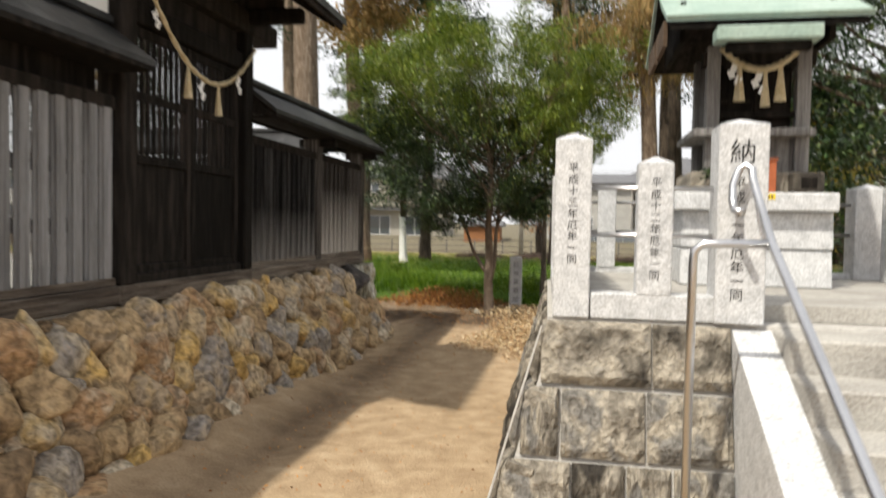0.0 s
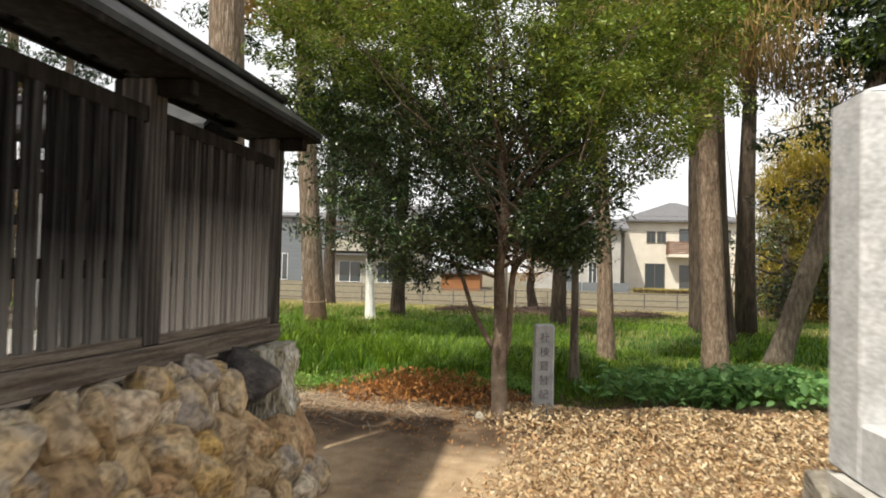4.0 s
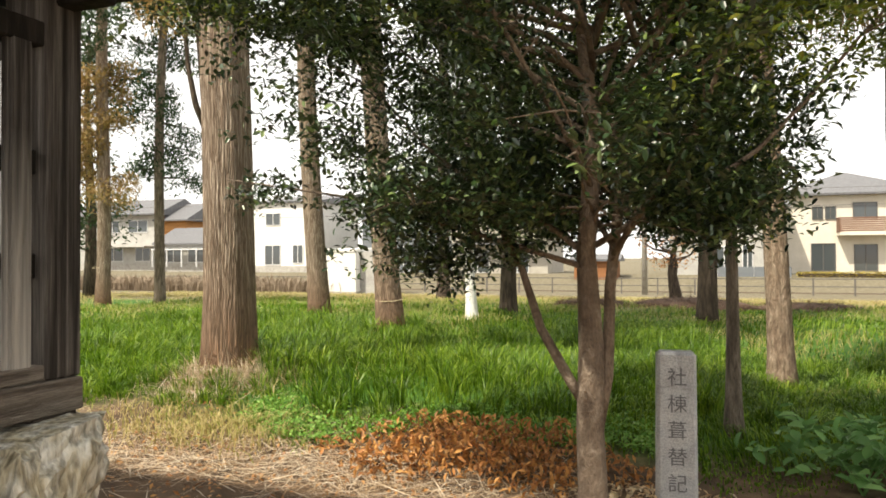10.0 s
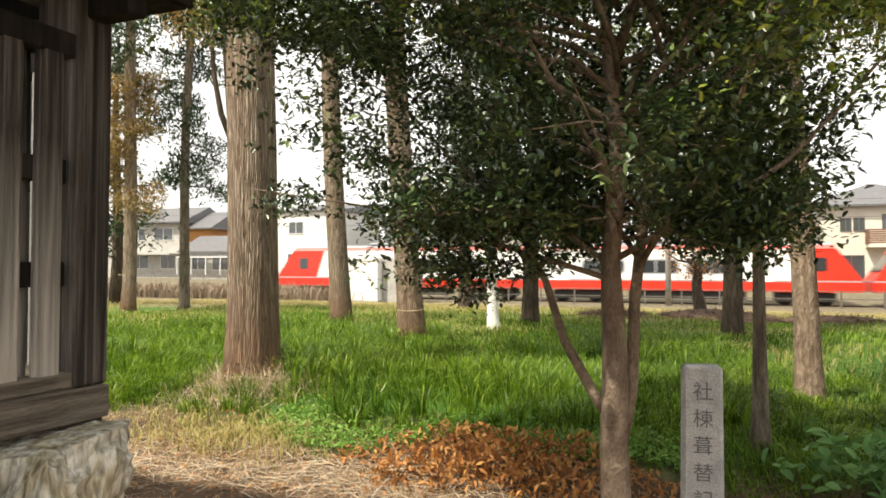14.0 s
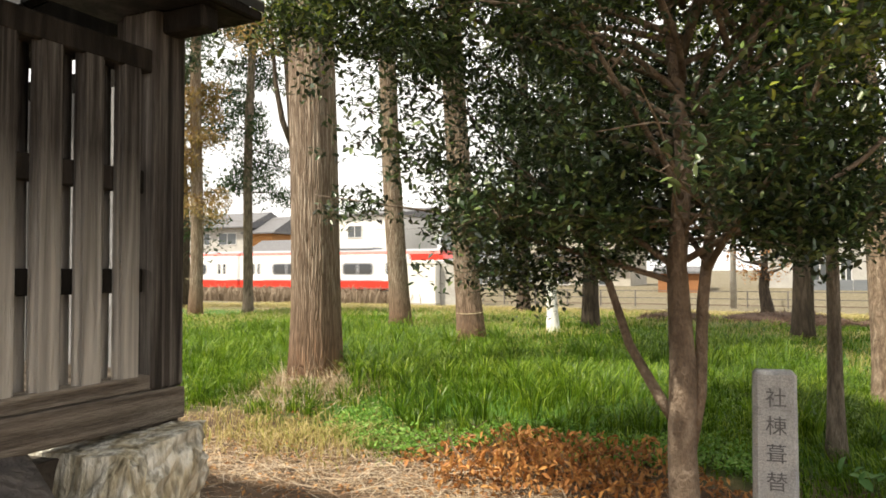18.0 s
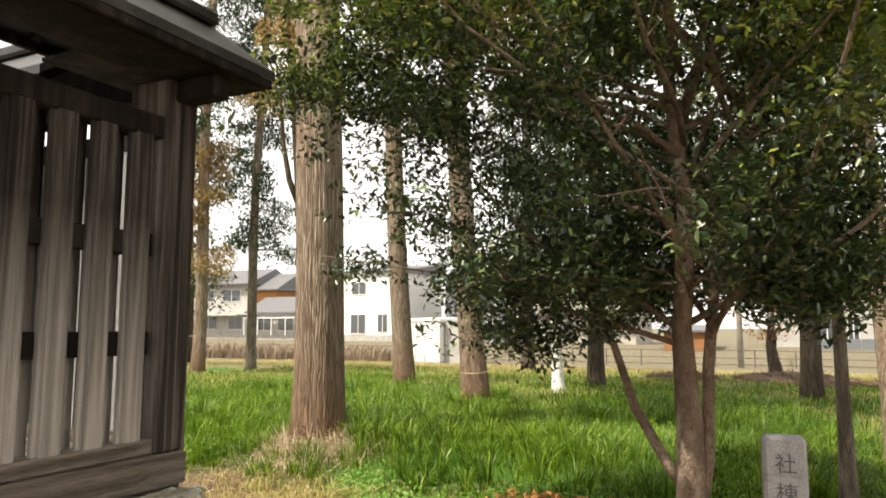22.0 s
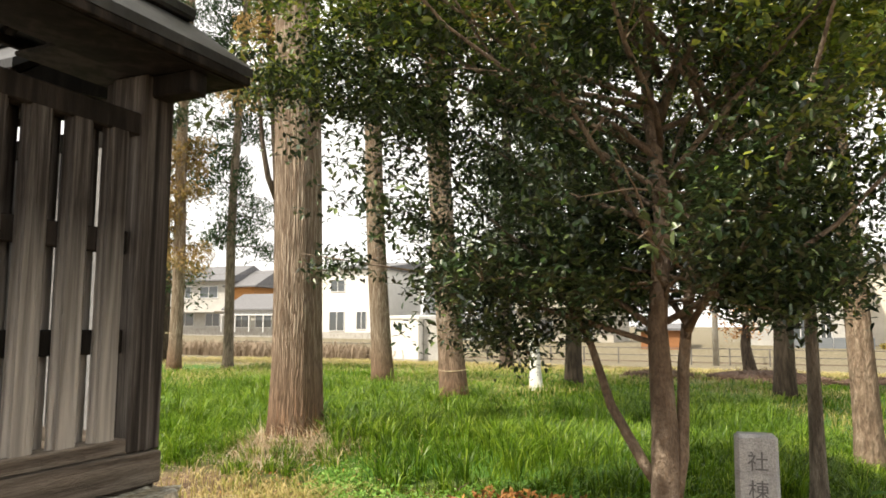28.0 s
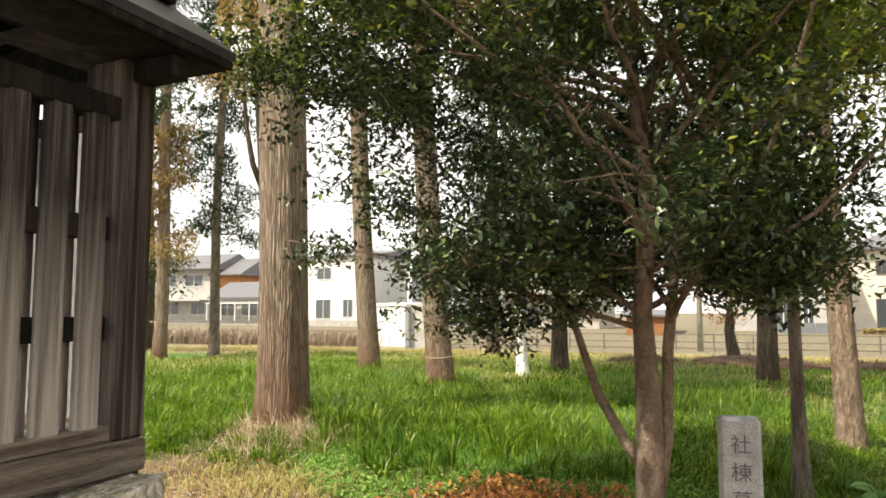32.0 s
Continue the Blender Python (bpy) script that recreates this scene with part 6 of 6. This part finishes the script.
guard = thing("track_fence", "low grey metal fence along the railway", "fence")
guard.matrix_world = pose(0, 40.6, 0, 0, 0, TRK)
FENCE_GREY = material("fence_metal", [(0.10, 0.09, 0.08), (0.17, 0.155, 0.14)], 4, 0.6, 0.1)
for k in range(34):
    part("fence_post", box((-34 + k * 2 - 0.04, -0.04, -0.62), (-34 + k * 2 + 0.04, 0.04, 0.5)), FENCE_GREY, guard)
for z in (0.05, 0.46):
    part("fence_rail", box((-34, -0.02, z - 0.025), (33, 0.02, z + 0.025)), FENCE_GREY, guard)
pole = thing("concrete_pole", "slim pale concrete line pole beside the track", "pole", (-0.67, 40.0, -0.5))
part("shaft", tube([(0, 0, -0.1), (0, 0, 9.5)], [0.17, 0.11], 14), CONCRETE, pole, smooth=True)
part("arm", box((-0.05, 0.0, 6.4), (0.05, 3.6, 6.5)), FENCE_GREY, pole)
wires = thing("overhead_wires", "thin dark overhead wires along the track", "wire")
wires.matrix_world = pose(0, 43.5, 0, 0, 0, TRK)
for z in (4.6, 5.6):
    part("wire", tube([(-120, 0, z), (120, 0, z)], [0.012, 0.012], 5), FENCE_GREY, wires)

WHITE_WALL = material("white_siding", [(0.66, 0.65, 0.62), (0.74, 0.73, 0.70)], 1.5, 0.8, 0.1, fine=12, grime=0.12)
CREAM_WALL = material("cream_render", [(0.62, 0.575, 0.49), (0.70, 0.655, 0.57)], 1.5, 0.85, 0.1, fine=14, grime=0.12)
GREY_WALL = material("slate_siding", [(0.13, 0.145, 0.16), (0.17, 0.185, 0.20)], 1.5, 0.7, 0.15, stretch=(0.3, 0.3, 6), fine=10, grime=0.15)
DULL_WALL = material("dull_plaster", [(0.36, 0.35, 0.33), (0.46, 0.45, 0.42)], 1.5, 0.85, 0.1, fine=14, grime=0.2)
BROWN_WALL = material("brown_boards", [(0.22, 0.09, 0.035), (0.31, 0.14, 0.055)], 1.2, 0.8, 0.15, stretch=(0.4, 0.4, 5), fine=10)
BEIGE_WALL = material("beige_render", [(0.36, 0.335, 0.285), (0.45, 0.42, 0.36)], 1.5, 0.85, 0.1, fine=14, grime=0.15)
ORANGE_WALL = material("orange_boards", [(0.38, 0.17, 0.05), (0.48, 0.24, 0.085)], 1.2, 0.8, 0.15, stretch=(0.4, 0.4, 5), fine=10)
TILE = material("roof_tiles", [(0.105, 0.105, 0.112), (0.165, 0.165, 0.172)], 2, 0.6, 0.4, stretch=(3, 3, 1), fine=12)
FRAME = plain("window_frame_white", (0.62, 0.62, 0.62), 0.5)
DARK_FRAME = plain("window_frame_dark", (0.10, 0.095, 0.09), 0.5)
GLASS = plain("window_glass", (0.06, 0.07, 0.075), 0.08, 0.0, 0.8)
BALCONY_WOOD = material("balcony_slats", [(0.16, 0.085, 0.055), (0.22, 0.125, 0.085)], 3, 0.7, 0.2)


def house(label, x0, x1, y0, depth, z0, eave, ridge, wall, windows, roof="hip", frame_mat=FRAME, over=0.6, name="house", roof_mat=TILE, low=-0.9):
    """A house whose long front looks to -y. windows: (x0, x1, z0, z1) on the front."""
    h_ = thing(name, label, "house", (x0, y0, 0))
    w = x1 - x0
    part("wall", box((0, 0, z0), (w, depth, eave)), wall, h_)
    part("foundation", box((-0.05, -0.05, low), (w + 0.05, depth + 0.05, z0)), CONCRETE, h_)
    bm = bmesh.new()
    e = [(-over, -over), (w + over, -over), (w + over, depth + over), (-over, depth + over)]
    lo = [bm.verts.new((x, y, eave - 0.05)) for x, y in e]
    up_ = [bm.verts.new((x, y, eave + 0.1)) for x, y in e]
    if roof == "hip":
        k = min(w, depth) / 2
        if w >= depth:
            top = [bm.verts.new((k, depth / 2, ridge)), bm.verts.new((w - k + 0.01, depth / 2, ridge))]
            fs = [(up_[0], up_[1], top[1], top[0]), (up_[1], up_[2], top[1]), (up_[2], up_[3], top[0], top[1]), (up_[3], up_[0], top[0])]
        else:
            top = [bm.verts.new((w / 2, k, ridge)), bm.verts.new((w / 2, depth - k, ridge))]
            fs = [(up_[0], up_[1], top[0]), (up_[1], up_[2], top[1], top[0]), (up_[2], up_[3], top[1]), (up_[3], up_[0], top[0], top[1])]
    elif roof == "gable":                          # ridge along x
        top = [bm.verts.new((-over, depth / 2, ridge)), bm.verts.new((w + over, depth / 2, ridge))]
        fs = [(up_[0], up_[1], top[1], top[0]), (up_[1], up_[2], top[1]), (up_[2], up_[3], top[0], top[1]), (up_[3], up_[0], top[0])]
    else:                                          # flat or single pitch
        top = [bm.verts.new((w + over, depth + over, ridge)), bm.verts.new((-over, depth + over, ridge))]
        fs = [(up_[0], up_[1], top[0], top[1]), (up_[1], up_[2], top[0]), (up_[2], up_[3], top[1], top[0]), (up_[3], up_[0], top[1])]
    for f in fs:
        bm.faces.new(f)
    bm.faces.new(lo[::-1])
    for k in range(4):
        bm.faces.new((lo[k], lo[(k + 1) % 4], up_[(k + 1) % 4], up_[k]))
    part("roof", bm, roof_mat, h_)
    for a0, a1, b0, b1 in windows:
        a0, a1 = a0 - x0, a1 - x0
        win = part("window", box((a0, -0.03, b0), (a1, 0.02, b1)), GLASS, h_)
        t_ = 0.06
        for lo_, hi_ in (((a0 - t_, -0.07, b0 - t_), (a0, 0.0, b1 + t_)), ((a1, -0.07, b0 - t_), (a1 + t_, 0.0, b1 + t_)), ((a0, -0.07, b1), (a1, 0.0, b1 + t_)), ((a0, -0.07, b0 - t_), (a1, 0.0, b0)), (((a0 + a1) / 2 - 0.03, -0.06, b0), ((a0 + a1) / 2 + 0.03, -0.01, b1))):
            part("window_frame", box(lo_, hi_), frame_mat, win)
    return h_


h1 = house("cream two-storey house with a hipped grey roof", 8.3, 17.4, 57, 8.5, 0.45, 6.2, 8.2, CREAM_WALL, [(12.8, 14.25, 4.54, 5.55), (10.15, 10.75, 4.45, 5.3), (11.0, 11.6, 4.45, 5.3), (10.05, 11.55, 0.66, 2.6), (12.85, 14.25, 0.7, 2.5), (15.6, 16.8, 4.5, 5.5)], frame_mat=DARK_FRAME)
balc = part("balcony", box((3.4, -1.3, 3.2), (7.6, -0.0, 3.42)), CREAM_WALL, h1, "cream balcony floor")
for k in range(7):
    part("slat", box((3.4, -1.3, 3.47 + k * 0.15), (7.6, -1.26, 3.59 + k * 0.15)), BALCONY_WOOD, balc, "brown balcony slat")
part("balcony_frame", box((3.38, -1.27, 3.42), (3.46, -0.0, 4.5)), BALCONY_WOOD, balc)
house("dull grey house with a dark fence before it", 0.2, 7.6, 53, 7, 0.3, 5.2, 6.3, DULL_WALL, [(5.15, 5.75, 0.65, 2.5), (3.4, 4.4, 0.9, 2.4), (1.3, 2.7, 3.4, 4.6)], "gable")
house("slate-grey two-storey house with white windows", -26.6, -17.6, 57, 7, 0.1, 6.2, 7.2, GREY_WALL, [(-25.4, -23.6, 4.45, 5.65), (-25.4, -23.6, 1.55, 2.9), (-22.5, -21.5, 0.5, 2.8), (-19.9, -18.9, 4.6, 5.5), (-20.0, -18.4, 0.6, 2.6)], "shed", over=0.35)
house("white two-storey house beyond the track", -37.8, -30.5, 56, 8, 1.0, 6.9, 8.2, WHITE_WALL, [(-36.2, -34.6, 1.15, 2.9), (-36.1, -34.6, 4.85, 5.9), (-33.2, -32.2, 1.3, 2.9)], "shed", over=0.3)
h5 = house("dull beige two-storey house with a balcony band", -17.3, -9.2, 55, 7, 0.1, 5.7, 7.4, BEIGE_WALL, [(-16.6, -15.2, 4.35, 5.3), (-13.6, -12.2, 4.35, 5.3), (-16.0, -14.1, 0.5, 2.2), (-12.6, -10.8, 0.5, 2.2)], "gable", over=0.5)
part("balcony_band", box((0.2, -1.0, 3.1), (7.4, 0.0, 4.1), 0.02), BEIGE_WALL, h5, "beige balcony front")
part("shade_roof", box((0.1, -1.1, 2.75), (7.6, 0.0, 2.88)), TILE, h5, "dark lower eave")
h3 = house("two-storey house with tiled roof and orange side", -66, -54.0, 62, 7, 1.2, 6.6, 8.6, DULL_WALL, [(-61.2, -59.4, 4.7, 6.0), (-58.0, -55.4, 4.7, 6.0), (-61.4, -58.8, 1.5, 2.9), (-57.0, -55.0, 1.5, 2.9)], "gable", over=0.8, low=-0.5)
part("porch_roof", box((4.2, -1.6, 3.0), (11.6, 0.0, 3.15)), DULL_WALL, h3, "pale porch roof")
part("aerial", tube([(6.0, 3.2, 8.4), (6.0, 3.2, 11.2)], [0.04, 0.03], 6), FENCE_GREY, h3, "thin roof aerial")
for q in range(4):
    part("aerial_bar", box((5.5, 3.17 , 10.2 + 0.25 * q), (6.5, 3.23, 10.25 + 0.25 * q)), FENCE_GREY, h3)
house("orange-boarded wing with a tiled gable", -53.9, -50.6, 62.5, 6.5, 1.2, 5.9, 8.0, ORANGE_WALL, [], "gable", over=0.7, low=-0.5)
h4 = house("single-storey house with a long grey tiled roof", -50.3, -42.5, 58, 6, 1.2, 3.2, 5.0, DULL_WALL, [(-49.5, -47.4, 1.4, 2.8), (-46.6, -44.6, 1.4, 2.8)], "gable", over=0.5, low=-0.5)
for k in range(5):
    part("porch_post", box((0.2 + 1.8 * k, -1.3, 0.9), (0.3 + 1.8 * k, -1.2, 2.6)), FRAME, h4)
part("porch_beam", box((0.1, -1.32, 2.6), (7.6, -0.4, 2.72)), FRAME, h4, "white porch roof")
shed = house("plain white storage shed before the track", -18.6, -16.3, 35, 3.2, -0.25, 2.1, 2.3, WHITE_WALL, [], "shed", over=0.06, name="shed", roof_mat=WHITE_WALL, low=-0.6)
# added grey block: its colour stands for shade on the shed's right side
part("shaded_side", box((2.35, 0.6, -0.5), (3.7, 3.2, 2.05)), DULL_WALL, shed, "shaded side of the shed as a grey block")
hut = house("small orange-brown shed behind the trees", -6.2, -3.2, 49.5, 2, 0.0, 1.45, 1.9, BROWN_WALL, [], "gable", over=0.3, name="shed")
blue = thing("screen_fence", "dark blue-grey panel fence by the grey house", "fence", (3.4, 51.2, 0))
for k in range(4):
    part("panel", box((0.02 + k * 1.17, 0, 0.2), (1.15 + k * 1.17, 0.05, 1.0)), GREY_WALL, blue)
    part("panel_post", box((k * 1.17 - 0.03, 0.05, -0.5), (k * 1.17 + 0.03, 0.1, 1.02)), FRAME, blue)
hedge = thing("hedge", "clipped yellow-green hedge on the garden wall", "hedge", (13.0, 51.4, 0.05))
hp_ = np.column_stack([gr.uniform(-4.6, 5.5, 7000), gr.uniform(-0.35, 0.35, 7000), gr.uniform(0.0, 0.62, 7000)])
leaves("foliage", hp_, LEAF_BAMBOO, hedge, 0.13, 0.5, 0.0, 14)
part("core", box((-4.5, -0.25, -0.1), (5.4, 0.25, 0.5)), BARK_DARK, hedge)
gw = thing("garden_wall", "low cream stone-block garden wall beyond the track", "wall", kind="structure")
gw.location = (0, 50.6, 0)
WALLSTONE = material("cream_blocks", [(0.50, 0.45, 0.36), (0.62, 0.57, 0.47), (0.44, 0.40, 0.34)], 4, 0.9, 0.4, per_object=0.5)
bmw = bpy.data.meshes.new("block")
bm = box((0, 0, 0), (0.88, 0.3, 0.24), 0.015)
bm.to_mesh(bmw)
bm.free()
bmw.materials.append(WALLSTONE)
for r in range(4):
    for k in range(30):
        ob = new("block", bmw)
        ob.parent = gw
        ob.location = (-6 + k * 0.9 + 0.45 * (r % 2), 0, -0.95 + r * 0.25)
part("backing", box((-6.2, 0.28, -0.98), (21.5, 0.5, 0.03)), MORTAR, gw)

# ---------------------------------------------------------------- train
T_RED = material("train_red", [(0.62, 0.035, 0.02), (0.68, 0.045, 0.025)], 1, 0.3, 0.0, grime=0.08)
T_WHITE = material("train_white", [(0.76, 0.76, 0.75), (0.80, 0.80, 0.79)], 1, 0.3, 0.0, grime=0.06)
T_GREY = plain("train_grey", (0.30, 0.31, 0.33), 0.5)
T_PINK = material("train_roof_edge", [(0.60, 0.12, 0.10), (0.66, 0.15, 0.13)], 1, 0.5, 0.0, grime=0.1)
T_DARK = plain("train_underframe", (0.025, 0.024, 0.023), 0.7)
T_GLASS = plain("train_glass", (0.03, 0.035, 0.04), 0.06, 0.0, 0.9)

train = thing("passenger_train", "red and white four-car passenger train passing on the railway", "train")


def loft(x_of, z0, z1, half=1.37, top_half=None, bm=None):
    """A shell of the car between two heights; x_of(z) gives its two ends at a height."""
    bm = bm or bmesh.new()
    th = half if top_half is None else top_half
    vs = []
    for z, h in ((z0, half), (z1, th)):
        xa, xb = x_of(z)
        vs.append([bm.verts.new(p) for p in ((xa, -h, z), (xb, -h, z), (xb, h, z), (xa, h, z))])
    bm.faces.new(vs[0][::-1])
    bm.faces.new(vs[1])
    for k in range(4):
        bm.faces.new((vs[0][k], vs[0][(k + 1) % 4], vs[1][(k + 1) % 4], vs[1][k]))
    return bm


def pane(xa, xb, z0, z1, ya, yb, r):
    """A thin upright plate with rounded corners."""
    bm = bmesh.new()
    xa, xb = min(xa, xb), max(xa, xb)
    ring = []
    for cx, cz, a0 in ((xb - r, z1 - r, 0), (xa + r, z1 - r, 90), (xa + r, z0 + r, 180), (xb - r, z0 + r, 270)):
        for k in range(4):
            an = radians(a0 + 30 * k)
            ring.append((cx + r * math.cos(an), cz + r * math.sin(an)))
    a = [bm.verts.new((x, ya, z)) for x, z in ring]
    b = [bm.verts.new((x, yb, z)) for x, z in ring]
    bm.faces.new(a)
    bm.faces.new(b[::-1])
    for k in range(len(ring)):
        q = (k + 1) % len(ring)
        bm.faces.new((a[k], b[k], b[q], a[q]))
    return bm


def train_car(start, cab_first):
    """One 18.5 m car; its cab end is at the low end (cab_first) or at the high one."""
    L = 18.3
    s = 1 if cab_first else -1
    o = start + (0.1 if cab_first else 18.4)

    def X(u):                                      # metres from the cab's tip
        return o + s * u

    def ends(a, b):
        return lambda z: (X(a(z)), X(b(z)))

    def nose(z):
        return 0.15 + max(0.0, z - 1.5) * 0.75 if z > 1.5 else 0.15

    def swoosh(z):
        return 3.3 + (z - 1.4) * 0.32 if z > 1.4 else 3.3
    back = lambda z: L  # noqa: E731
    car = part("car", loft(ends(swoosh, back), 1.42, 3.2), T_WHITE, train, "white car side")
    part("red_band", loft(ends(nose, back), 0.78, 1.34, 1.375), T_RED, car, "red lower band")
    part("grey_line", loft(ends(nose, back), 1.34, 1.42, 1.372), T_GREY, car)
    part("red_cab", loft(ends(nose, swoosh), 1.42, 3.2, 1.37, 1.33), T_RED, car, "red cab")
    part("roof_edge", loft(lambda z: (X(1.5), X(L)), 3.2, 3.42, 1.37, 1.15), T_PINK, car, "faded red roof edge")
    part("roof", loft(lambda z: (X(1.7), X(L)), 3.42, 3.58, 1.15, 0.6), T_GREY, car)
    part("windshield", loft(lambda z: (X(nose(z) - 0.03), X(nose(z) + 0.7)), 1.95, 2.9, 1.12, 1.05), T_GLASS, car)
    for a, w in ((6.7, 2.4), (9.75, 2.4), (12.8, 2.4)):
        for y in (-1, 1):
            part("window_surround", pane(X(a - 0.08), X(a + w + 0.08), 1.74, 2.62, y * 1.362, y * 1.374, 0.24), T_GREY, car, "grey window surround")
            win = part("window", pane(X(a), X(a + w), 1.82, 2.54, y * 1.366, y * 1.378, 0.2), T_GLASS, car)
            if w > 2:
                part("mullion", box((X(a + w / 2) - 0.05, min(y * 1.37, y * 1.382), 1.84), (X(a + w / 2) + 0.05, max(y * 1.37, y * 1.382), 2.52)), T_GREY, win)
    for a in (4.6, 16.1):
        for y in (-1, 1):
            door = part("door", box((min(X(a), X(a + 1.3)), min(y * 1.362, y * 1.3735), 1.0), (max(X(a), X(a + 1.3)), max(y * 1.362, y * 1.3735), 2.95)), T_WHITE, car)
            for q in (0.28, 0.78):
                part("door_window", pane(X(a + q), X(a + q + 0.26), 1.8, 2.6, y * 1.366, y * 1.379, 0.08), T_GLASS, door)
    for y in (-1, 1):
        part("cab_window", pane(X(1.9), X(2.6), 1.95, 2.7, y * 1.352, y * 1.374, 0.1), T_GLASS, car)
    for a in (2.9, 15.6):
        part("bogie", box((min(X(a - 1.5), X(a + 1.5)), -1.1, 0.25), (max(X(a - 1.5), X(a + 1.5)), 1.1, 0.72)), T_DARK, car)
        for d in (-1.05, 1.05):
            for y in (-0.56, 0.56):
                part("wheel", tube([(X(a + d), y - 0.06, 0.43), (X(a + d), y + 0.06, 0.43)], [0.43, 0.43], 16), T_DARK, car)
    part("underfloor_box", box((min(X(6), X(12.5)), -1.2, 0.3), (max(X(6), X(12.5)), 1.2, 0.76)), T_DARK, car)
    part("roof_unit", box((min(X(7), X(11)), -0.8, 3.585), (max(X(7), X(11)), 0.8, 3.75), 0.05), T_GREY, car)


for k in range(4):
    train_car(18.5 * k, k % 2 == 0)


def motions():
    rows = []
    for k in range(33):
        x = -27.5 - 16.0 * (k - 14.0) - 2.4 * max(0, k - 18)    # gathering speed as it leaves
        rows.append((float(k), pose(x, 43.5 + 0.04 * x, RAILZ, 0, 0, TRK)))
    walk(train, rows)


motions()
